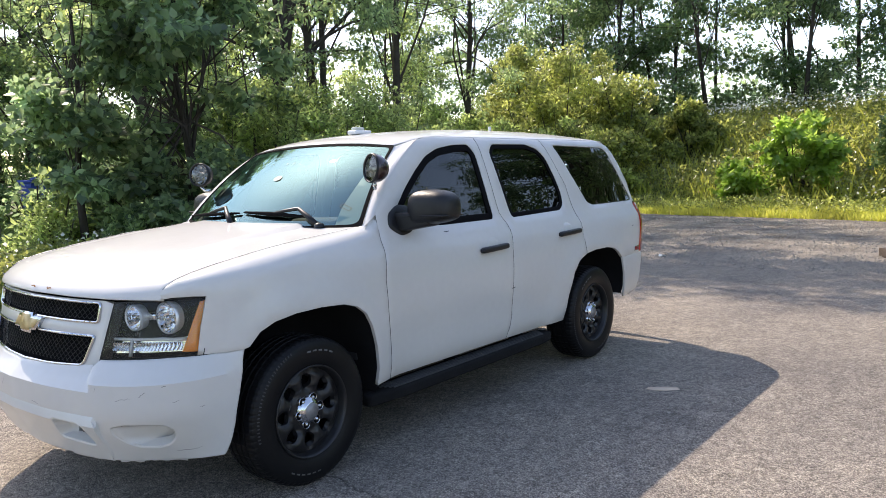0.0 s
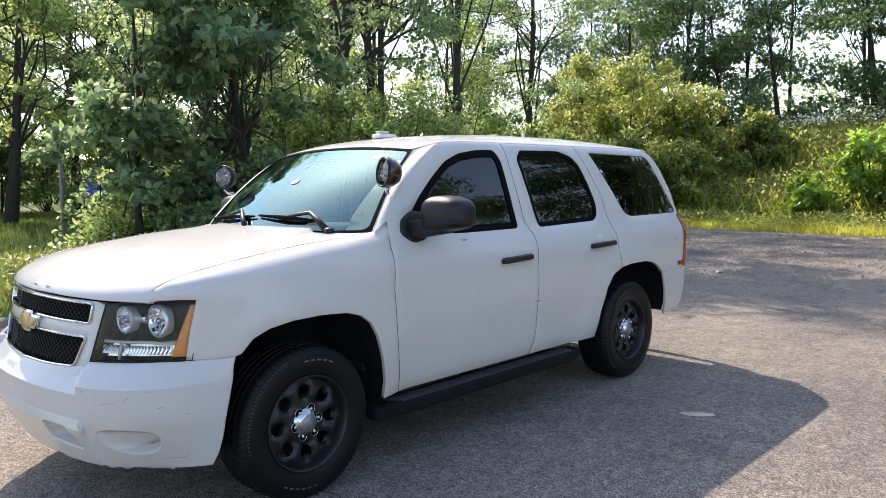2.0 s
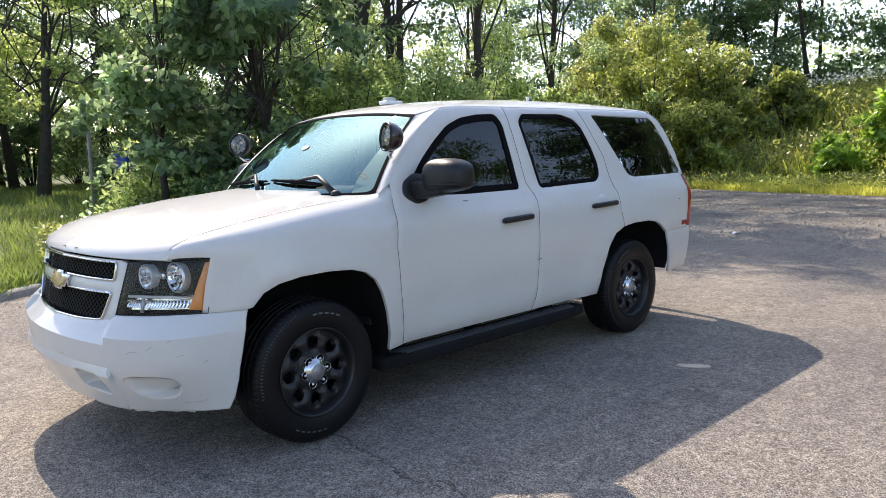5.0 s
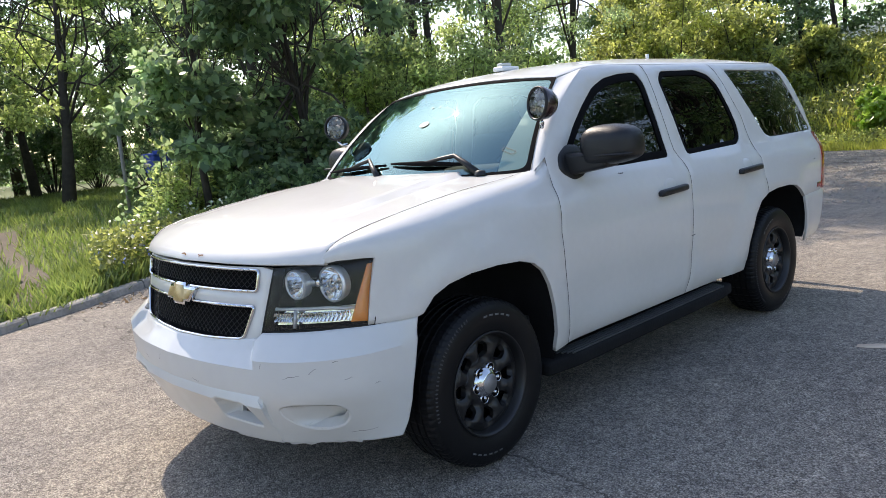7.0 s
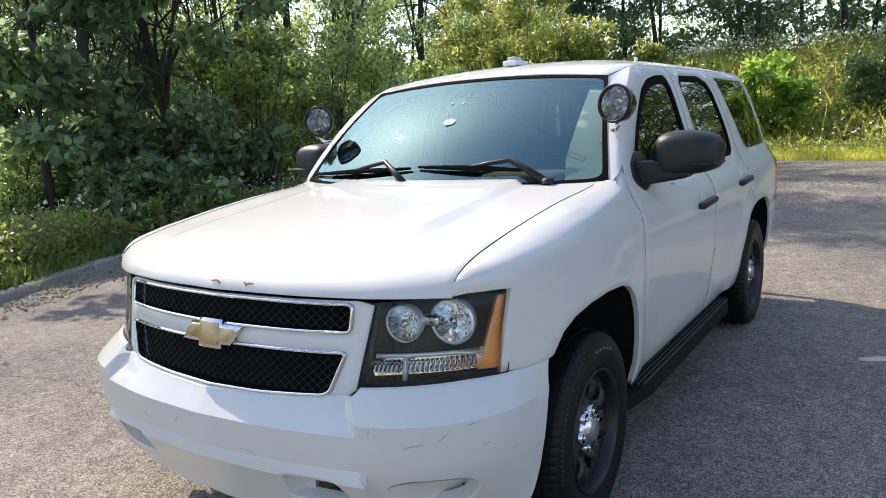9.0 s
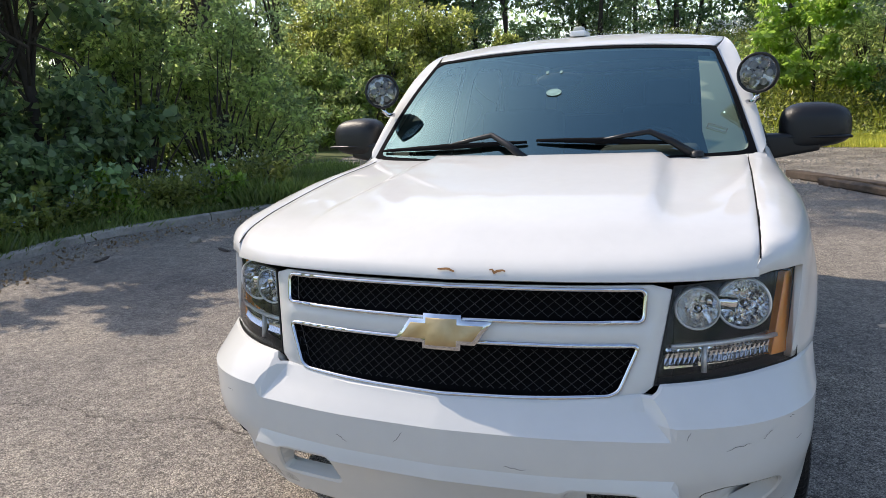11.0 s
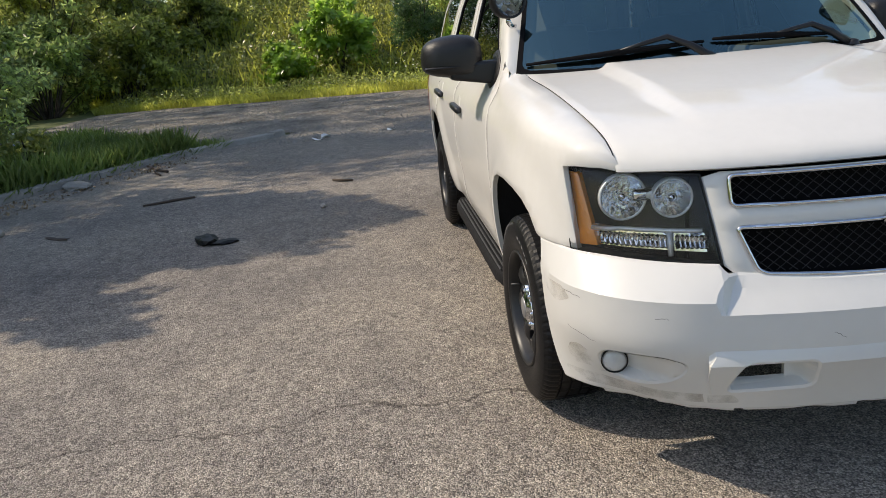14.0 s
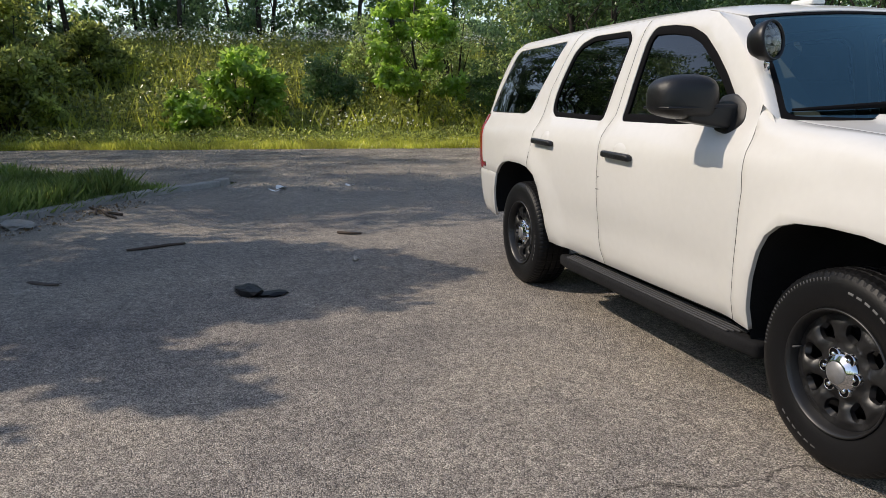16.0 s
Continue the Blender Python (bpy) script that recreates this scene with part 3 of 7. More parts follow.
rear_window = rounded([(-0.366, 1.66), (-0.43, 1.715), (-0.86, 1.719), (-1.0, 1.683), (-1.07, 1.62), (-1.13, 1.48), (-1.168, 1.345), (-1.155, 1.265), (-1.09, 1.227), (-0.43, 1.215)], 0.03)
quarter_window = rounded([(-1.252, 1.717), (-2.075, 1.700), (-2.13, 1.672), (-2.385, 1.262), (-2.375, 1.238), (-1.62, 1.236), (-1.545, 1.26)], 0.025)

fender_top = [(x, seam_z(x) + 0.09) for x in (0.905, 1.05, 1.2, 1.42, 1.6, 1.8, 2.0, 2.08, 2.13)]
sides("front_fender", [(0.985, 0.374)] + front_arch[1:] + [(1.857, 0.767), (2.055, 0.77), (2.037, 0.896), (2.006, 1.026), (2.06, 1.031), (2.15, 1.028), (2.158, 1.10)] + fender_top[::-1] + [(0.885, 1.31)] + front_edge[::-1][1:], PAINT, on_fender, step=0.04)
front_door = sides("front_door", front_edge + pillar_edge[1:] + mid_edge, PAINT, holes=[inset(front_window, -0.004)], step=0.05)
rear_door = sides("rear_door", mid_edge + rear_arch[:5] + rear_edge[::-1][1:], PAINT, holes=[inset(rear_window, -0.004)], step=0.05)
quarter = sides("quarter_panel", rear_edge + rear_arch[4:] + [(-2.335, 0.772), (-2.365, 0.90), (-2.385, 1.05), (-2.40, 1.215), (-2.44, 1.225), (-2.405, 1.39), (-2.32, 1.56), (-2.25, 1.665), (-2.19, 1.72), (-2.09, 1.765)], PAINT, holes=[inset(quarter_window, -0.003)], step=0.05)
for window, doors, nm in ((front_window, front_door, "window"), (rear_window, rear_door, "window"), (quarter_window, quarter, "quarter_window")):
    sides(nm, window, TINT_FRONT if doors is front_door else TINT, parents=doors, lift=-0.012 if nm == "window" else -0.003, lip=0, thick=0.004, gap=0.002, label="dark tinted glass")
    if nm == "window":
        sides("window_seal", inset(window, -0.005), FRIT, parents=doors, holes=[inset(window, 0.038 if window is front_window else 0.026)], lift=-0.004, lip=0.002, thick=0.01, step=0.08, gap=0)
for k, (x0, x1, z) in enumerate(((0.07, -0.235, 1.043), (-0.915, -1.235, 1.064))):
    for m in (0, 1):
        sgn, owner = (1, -1)[m], (front_door, rear_door)[k][m]
        cx, w = (x0 + x1) / 2, abs(x1 - x0)
        bm = box((w * 0.97, 0.038, 0.056), 0.019, 3, (cx, sgn * (side_y(cx, z) + 0.024), z))
        for v in bm.verts:
            e = abs(v.co.x - cx) / w * 2
            v.co.z = z + (v.co.z - z) * (1.14 - 0.72 * e ** 2.5) - 0.012 * e ** 2 + 0.008 * (cx - v.co.x) / w
            v.co.y -= sgn * 0.010 * e ** 4
        part("door_handle", bm, BLACK, owner, "black plastic pull handle", smooth=True)
        # the dished pocket behind the handle
        panel("handle_pocket", [(cx + 0.075 * math.cos(a), z + 0.012 + 0.055 * math.sin(a)) for a in np.linspace(0, 2 * math.pi, 25)[:-1]], on_side, (0, 1, 0.2), PAINT, owner, lift=0.0015, lip=0.006, thick=0.0, step=0.03, gap=0, mirror=bool(m))
# black inner shell behind the gaps, its colour standing in for their shade
sides("inner_shell", [(0.90, 0.40), (0.94, 0.9), (0.92, 1.15), (-2.3, 1.15), (-2.3, 0.9), (-1.9, 0.9), (-1.25, 0.92), (-1.0, 0.40)], DARK, lift=-0.035, lip=0, thick=0, step=0.2)

sides("cowl_corner", [(0.80, 1.16), (0.985, 1.15), (0.975, 1.245), (0.885, 1.325), (0.79, 1.34)], PAINT, lift=-0.016, lip=0, thick=0, step=0.04)

# A-pillars, from the door's edge to the glass
def windshield(s, t):
    y = s * (0.858 - 0.178 * t)
    xb, xt = 1.195 - 0.30 * (s * 0.858) ** 2, 0.525 - 0.08 * (s * 0.68) ** 2
    zb, zt = 1.215 + 0.018 * s * s, 1.738 - 0.034 * s * s
    bulge = 0.028 * math.sin(math.pi * t)
    return (xb + (xt - xb) * t + bulge * 0.62, y, zb + (zt - zb) * t + bulge * 0.78)


for m in (0, 1):
    verts, faces, n, w = [], [], 16, 6
    for i in range(n):
        t = i / (n - 1)
        a = Vector(windshield(1.0, t * 0.985))
        q = t * (len(pillar_edge) - 1) * 0.985
        k = min(int(q), len(pillar_edge) - 2)
        p, r = Vector(pillar_edge[k]), Vector(pillar_edge[k + 1])
        e = p + (r - p) * (q - k)
        b = Vector((e.x, side_y(e.x, e.y), e.y))
        for j in range(w):
            f = j / (w - 1)
            c = a.lerp(b, f) + Vector((0.20, 0.55, 0.30)) * 0.022 * math.sin(math.pi * f) * (1 - 0.3 * t)
            verts.append((c.x, -c.y if m else c.y, c.z))
    for i in range(n - 1):
        for j in range(w - 1):
            f = (i * w + j, i * w + j + 1, (i + 1) * w + j + 1, (i + 1) * w + j)
            faces.append(f if m else f[::-1])
    mesh_ob("a_pillar", verts, faces, PAINT, suv)

# roof
roof_c = smooth_line([(0.54, 1.742), (0.42, 1.772), (0.25, 1.802), (0.0, 1.828), (-0.3, 1.846), (-0.8, 1.862), (-1.4, 1.862), (-1.9, 1.84), (-2.12, 1.81), (-2.24, 1.765)])
roof_e = smooth_line([(0.49, 1.700), (0.40, 1.725), (0.30, 1.752), (0.15, 1.766), (-2.05, 1.766), (-2.2, 1.73)])


def on_roof(x, y):
    s = abs(y) / 0.716
    k = min(s, 1.15) ** 2.6
    rib = 0.006 * math.exp(-((abs(y) - 0.40) / 0.02) ** 2) * (1 if -1.9 < x < 0.2 else 0)
    return (x, y, roof_c(x) * (1 - k) + roof_e(x) * k - rib)


roof_side = [(0.485, 0.672), (0.35, 0.708), (0.2, 0.716), (-2.0, 0.716), (-2.12, 0.70), (-2.2, 0.66)]
front_line = [(0.525 - 0.08 * y * y + 0.008, y) for y in np.linspace(-0.6, 0.6, 9)]
panel("roof", front_line + roof_side + [(x, -y) for x, y in roof_side[::-1]], on_roof, (0, 0, 1), PAINT, suv, step=0.06, gap=0.001, thick=0.03)
panel("windshield", rounded([(-0.985, 0.03), (0.985, 0.03), (0.985, 0.985), (-0.985, 0.985)], 0.06), windshield, (1, 0, 1), CLEAR, suv, step=0.09, thick=0.005, lip=0, lift=0.002, label="windshield glass with blue-green sky colour put into its reflection").visible_shadow = False
panel("windshield_seal", [(-1.0, 0.0), (1.0, 0.0), (1.0, 1.0), (-1.0, 1.0)], windshield, (1, 0, 1), FRIT, suv, holes=[rounded([(-0.972, 0.055), (0.972, 0.055), (0.974, 0.968), (-0.974, 0.968)], 0.06)], step=0.09, thick=0.004, lip=0, lift=0.005)

# hood
hood_c = smooth_line([(2.362, 1.026), (2.354, 1.048), (2.33, 1.067), (2.24, 1.107), (2.135, 1.148), (2.095, 1.157), (1.85, 1.186), (1.5, 1.227), (1.2, 1.258), (0.95, 1.275)])
hood_s = smooth_line([(2.362, 1.020), (2.352, 1.044), (2.32, 1.072), (2.24, 1.100), (2.10, 1.131), (1.85, 1.169), (1.5, 1.209), (1.2, 1.236), (0.95, 1.258)])
hood_front = smooth_line([(0.0, 2.357), (0.31, 2.333), (0.53, 2.290), (0.62, 2.262), (0.72, 2.215), (0.82, 2.155)])


def on_hood(u, y):
    k = min(abs(y) / 0.815, 1.1) ** 2.6
    z = hood_c(u) * (1 - k) + hood_s(u) * k
    s = max(0.0, min(1.0, (0.540 - abs(y) + 0.05 * (u - 1.6)) / 0.030))
    fade = max(0.0, min(1.0, (2.22 - u) / 0.35))
    z += (0.022 * s * s * (3 - 2 * s) - 0.011) * fade
    back = max(0.0, min(1.0, (u - 0.95) / 1.41))
    edge_x = u - (2.362 - hood_front(0.815)) * back
    edge_z = hood_s(u) - 0.011 * fade
    z += (seam_z(edge_x) - 0.001 - edge_z) * min(abs(y) / 0.815, 1.0) ** 7 * max(0.0, min(1.0, (2.36 - u) / 0.07))
    return (u - (2.362 - hood_front(abs(y))) * back, y, z)


rear_line = [(1.15 - 0.26 * y * y, y) for y in np.linspace(-0.815, 0.815, 13)]
fl = [(2.362, y) for y in np.linspace(0.815, -0.815, 21)]
panel("hood", rear_line + fl, on_hood, (0, 0, 1), PAINT, suv, step=0.03, thick=0.03, gap=0.0010, lip=0.002, label="white hood with rusty chips along its leading edge")
panel("cowl", [(1.24 - 0.3 * y * y, y) for y in np.linspace(-0.8, 0.8, 9)] + [(1.02 - 0.3 * y * y, y) for y in np.linspace(0.8, -0.8, 9)], lambda x, y: (x, y, 1.226 - 0.01 * y * y), (0, 0, 1), FRIT, suv, step=0.1, thick=0.02)

# nose: plan lines at lamp height and at the bumper
def plan_line(points):
    pts = [Vector(p) for p in points]
    u = [0.0]
    for a, b in zip(pts, pts[1:]):
        u.append(u[-1] + (b - a).length)
    fx, fy = smooth_line(list(zip(u, [p.x for p in pts]))), smooth_line(list(zip(u, [p.y for p in pts])))
    return fx, fy, u[-1]


LX, LY, LU = plan_line([(2.395, 0), (2.376, 0.27), (2.328, 0.52), (2.283, 0.64), (2.215, 0.755), (2.13, 0.848), (2.04, 0.918), (1.95, 0.952), (1.85, 0.985)])
BX, BY, BU = plan_line([(2.482, 0), (2.466, 0.27), (2.420, 0.545), (2.386, 0.672), (2.316, 0.804), (2.216, 0.902), (2.092, 0.964), (1.964, 0.986), (1.85, 0.994)])


def u_at(y):
    lo, hi = 0.0, LU
    for _ in range(40):
        mid = (lo + hi) / 2
        lo, hi = (mid, hi) if LY(mid) < y else (lo, mid)
    return lo


def on_nose(u, z):
    s = 1 if u >= 0 else -1
    return (LX(abs(u)) - 0.2 * (z - 0.78), s * LY(abs(u)), z)


def bent_line(points):
    """Straight runs between (t, value) points, as a function."""
    xs, ys = [p[0] for p in points], [p[1] for p in points]
    return lambda t: float(np.interp(t, xs, ys))


lip_side = bent_line([(0.26, 0.26), (0.30, 0.42), (0.36, 0.63), (0.44, 0.83), (0.52, 0.94), (0.60, 0.985), (0.678, 1.0), (0.745, 0.34), (0.766, 0.13), (0.776, 0.05)])
lip_mid = bent_line([(0.26, 0.62), (0.30, 0.72), (0.36, 1.02), (0.44, 1.36), (0.490, 1.52), (0.532, 0.90), (0.60, 0.975), (0.642, 1.01), (0.70, 0.26), (0.72, 0.12), (0.77, 0.06)])


def on_bumper(u, z):
    s, a = (1 if u >= 0 else -1), abs(u)
    w = max(0.0, min(1.0, (0.585 - 0.10 * (z - 0.5) - a) / 0.026))
    w = w * w * (3 - 2 * w)
    k = lip_side(z) * (1 - w) + lip_mid(z) * w
    if a < 0.30 and z < 0.50:
        e = min(1.0, (0.30 - a) / 0.05) * min(1.0, (0.50 - z) / 0.04)
        k -= 0.16 * e
    ub = a / LU * BU
    t = max(0.0, (0.55 - z) / 0.22) ** 1.3
    back = 0.080 * t * (1 - 0.75 * max(0.0, min(1.0, (a - 0.85) / 0.28)))
    inward = 0.060 * t * max(0.0, min(1.0, (a - 0.45) / 0.4)) * (1 - 0.65 * max(0.0, min(1.0, (a - 0.95) / 0.2)))
    return ((LX(a) - 0.2 * (z - 0.78)) * (1 - k) + BX(ub) * k - back, s * (LY(a) * (1 - k) + BY(ub) * k - inward), z)


front_bumper_line = [(-1.145, 0.298), (-1.0, 0.296), (-0.6, 0.300), (0, 0.305), (0.6, 0.300), (1.0, 0.296), (1.145, 0.298), (1.155, 0.35), (1.168, 0.50), (1.197, 0.65), (1.222, 0.770), (1.03, 0.773), (0.9, 0.774), (0.578, 0.768), (0.548, 0.742), (0.3, 0.722), (0, 0.716), (-0.3, 0.722), (-0.548, 0.742), (-0.578, 0.768), (-0.9, 0.774), (-1.03, 0.773), (-1.222, 0.770), (-1.197, 0.65), (-1.168, 0.50), (-1.155, 0.35)]
fog_hole = rounded([(0.645, 0.478), (0.70, 0.496), (0.80, 0.495), (0.868, 0.487), (0.902, 0.460), (0.906, 0.425), (0.882, 0.393), (0.83, 0.381), (0.76, 0.389), (0.70, 0.412), (0.655, 0.446)], 0.02)
tow_scoop = rounded([(0.305, 0.494), (0.468, 0.491), (0.516, 0.384), (0.300, 0.398)], 0.022)
tow_hole = rounded([(0.338, 0.484), (0.458, 0.483), (0.492, 0.404), (0.350, 0.410)], 0.012)
flip = lambda poly: [(-x, y) for x, y in poly]
bumper = panel("front_bumper", front_bumper_line, on_bumper, (1, 0, 0), BUMPER, suv, holes=[fog_hole, tow_scoop, flip(fog_hole), flip(tow_scoop)], step=0.026, thick=0.045, lip=0.005, creases=(0.490, 0.532, 0.642, 0.678, 0.70, 0.745), label="scuffed white plastic bumper with dried mud and scratches")


def edge_distance(p, poly):
    """How far a point inside a polygon lies from its outline."""
    if not inside(np.array([tuple(p)]), poly)[0]:
        return 0.0
    near = 1.0
    for q, r in zip(poly, poly[1:] + poly[:1]):
        q, e = Vector(q), Vector(r) - Vector(q)
        k = max(0.0, min(1.0, (p - q).dot(e) / max(e.length_squared, 1e-9)))
        near = min(near, (p - q - e * k).length)
    return near


def fog_floor(u, z):
    """The long scoop beside a fog lamp: it falls away outwards and ends in a steep round wall."""
    a = abs(u)
    w = min(1.0, edge_distance(Vector((a, z)), fog_hole) / 0.018)
    r = max(0.0, min(1.0, (a - 0.665) / 0.165))
    p = Vector(on_bumper(u, z)) - Vector((0.004, 0, 0))
    k = w * (2 - w) * r * r * (3 - 2 * r)
    p.x += (min(p.x, fog_x(u)) - p.x) * k
    return tuple(p)


def tow_floor(u, z):
    """The wedge round a tow hook's opening: deepest under its upper edge."""
    w = min(1.0, edge_distance(Vector((abs(u), z)), tow_scoop) / 0.024)
    p = Vector(on_bumper(u, z))
    p.x -= 0.004 + 0.072 * w * (2 - w) * (0.45 + 0.55 * max(0.0, min(1.0, (z - 0.39) / 0.06)))
    return tuple(p)


def fog_x(u):
    """How far back a scoop ends: the driver's lamp sits deeper in its hole."""
    return on_bumper(0.858, 0.435)[0] - (0.085 if u > 0 else 0.044)


for s in (1, -1):
    g = (lambda p: p) if s > 0 else flip
    panel("fog_recess", inset(g(fog_hole), -0.003), fog_floor, (1, 0, 0), BUMPER, bumper, step=0.009, thick=0, lip=0, gap=0)
    panel("tow_recess", inset(g(tow_scoop), -0.003), tow_floor, (1, 0, 0), BUMPER, bumper, holes=[g(tow_hole)], step=0.012, thick=0.02, lip=0, gap=0)
    # near-black sheet added in place of the shade inside the tow opening
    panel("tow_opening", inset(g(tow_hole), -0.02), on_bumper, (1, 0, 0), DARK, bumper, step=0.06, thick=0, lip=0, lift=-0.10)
    c = Vector(fog_floor(s * 0.842, 0.434))
    fog = joined(moved(lathe([(0.016, 0.0), (0.014, 0.018), (0.009, 0.031), (0.002, 0.038), (-0.06, 0.040)], 28, "x"), pose(fog_x(s) + (0.004 if s > 0 else 0.012), c.y, c.z, 0, 0, -16 if s < 0 else 0)))
    lamp = mesh_ob("fog_lamp", *fog, FOG_GREY, bumper, "round frosted fog lamp")
    ring = moved(lathe([(-0.004, 0.0375), (0.007, 0.0385), (0.008, 0.040), (0.004, 0.042), (-0.03, 0.042)], 28, "x"), pose(fog_x(s) + (0.004 if s > 0 else 0.012), c.y, c.z, 0, 0, -16 if s < 0 else 0))
    mesh_ob("fog_lamp_ring", *ring, TRIM, lamp)
# torn air dam under the bumper
dam = random.Random(31)
for u0, u1 in ((-0.98, -0.82), (-0.78, -0.50), (-0.47, -0.16), (-0.13, 0.27), (0.30, 0.58), (0.63, 0.76), (0.80, 0.97)):
    rim_z = bent_line([(0, 0.305), (0.6, 0.300), (1.0, 0.296), (1.145, 0.298)])
    top = [(u, rim_z(abs(u)) + 0.012) for u in np.linspace(u1, u0, 6)]
    low = [(u, rim_z(abs(u)) - 0.008 + dam.uniform(-0.006, 0.004)) for u in np.linspace(u0, u1, 6)]
    panel("air_dam_strip", low + top, on_bumper, (1, 0, 0), BUMPER, bumper, step=0.06, thick=0.008, lip=0.002, lift=-0.006, gap=0)

# grille
up_open = rounded([(-0.543, 1.006), (-0.3, 1.008), (0, 1.009), (0.3, 1.008), (0.543, 1.006), (0.540, 0.919), (0.3, 0.918), (0, 0.917), (-0.3, 0.918), (-0.540, 0.919)], 0.02)
low_open = rounded([(-0.530, 0.862), (0, 0.860), (0.530, 0.862), (0.480, 0.742), (0.455, 0.729), (0.2, 0.717), (0, 0.714), (-0.2, 0.717), (-0.455, 0.729), (-0.480, 0.742)], 0.02)
fascia = panel("grille_surround", [(-0.614, 1.002), (-0.56, 1.017), (0.56, 1.017), (0.614, 1.002), (0.573, 0.757), (0.53, 0.722), (0.3, 0.706), (0, 0.702), (-0.3, 0.706), (-0.53, 0.722), (-0.573, 0.757)], on_nose, (1, 0, 0), PAINT, suv, holes=[up_open, low_open], step=0.05, thick=0.04, lip=0.005)
for nm, opening, w in (("upper_grille", up_open, 0.007), ("lower_grille", low_open, 0.007)):
    frame_ob = panel(nm, inset(opening, -0.004), on_nose, (1, 0, 0), CHROME, suv, holes=[inset(opening, w)], step=0.05, thick=0.03, lip=0.005, lift=0.009, gap=0, label="chrome-framed black mesh grille")
    # near-black sheet added as the shade behind the mesh
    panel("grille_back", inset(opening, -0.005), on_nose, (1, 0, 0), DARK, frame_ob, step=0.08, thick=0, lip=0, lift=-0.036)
    q = np.asarray(opening)
    zl, zh = q[:, 1].min(), q[:, 1].max()
    pieces = []
    for d in (1, -1):
        for u0 in np.arange(-0.75, 0.75, 0.034):
            run = []
            for z in np.linspace(zl, zh, 9):
                u = u0 + d * (z - zl) * 1.25
                if inside(np.array([[u, z]]), opening)[0]:
                    run.append(Vector(on_nose(u, z)) - Vector((0.016 + 0.002 * d, 0, 0)))
            if len(run) > 1:
                pieces.append(tube(run, 0.0013, 4, False))
    mesh_ob("grille_mesh", *joined(*pieces), TRIM, frame_ob, "black diamond wire mesh")
# plain gold badge with a chrome edge
badge = [(-0.128, 0.858), (-0.092, 0.908), (-0.048, 0.908), (-0.048, 0.924), (0.048, 0.924), (0.048, 0.908), (0.128, 0.908), (0.092, 0.858), (0.048, 0.858), (0.048, 0.842), (-0.048, 0.842), (-0.048, 0.858)]
b1 = panel("grille_badge", inset(badge, -0.007), on_nose, (1, 0, 0), CHROME, suv, step=0.06, thick=0.03, lip=0.005, lift=0.022, gap=0, label="plain gold badge with a chrome edge")
panel("badge_face", inset(badge, 0.004), on_nose, (1, 0, 0), GOLD, b1, step=0.06, thick=0.006, lip=0.003, lift=0.027, gap=0)

# headlamps
ui, uo = u_at(0.565), u_at(0.925)
lamp_line = [(u_at(0.602), 1.013), (u_at(0.72), 1.018), (u_at(0.82), 1.025), (u_at(0.90), 1.031), (uo + 0.028, 1.026), (uo + 0.005, 0.90), (uo - 0.002, 0.766), (u_at(0.85), 0.765), (u_at(0.70), 0.763), (ui - 0.006, 0.754)]
amber_line = [(uo + 0.004, 1.008), (uo - 0.048, 1.004), (uo - 0.074, 0.90), (uo - 0.100, 0.790), (uo - 0.030, 0.786), (uo - 0.016, 0.90)]


def dish(c, r, depth, aim, n=26):
    prof = [(depth * ((i / 8) ** 2 - 1), r * i / 8) for i in range(9)]
    verts, faces = lathe(prof, n, "x")
    chance = random.Random(int(r * 1000))
    verts = [Vector(v) + Vector((chance.uniform(-0.0035, 0.0035) * min(1.0, (r - math.hypot(v[1], v[2])) / (0.2 * r) + 0.02), 0, 0)) for v in verts]
    return moved((verts, faces), Matrix.Translation(c) @ Euler((0, 0, aim)).to_matrix().to_4x4())


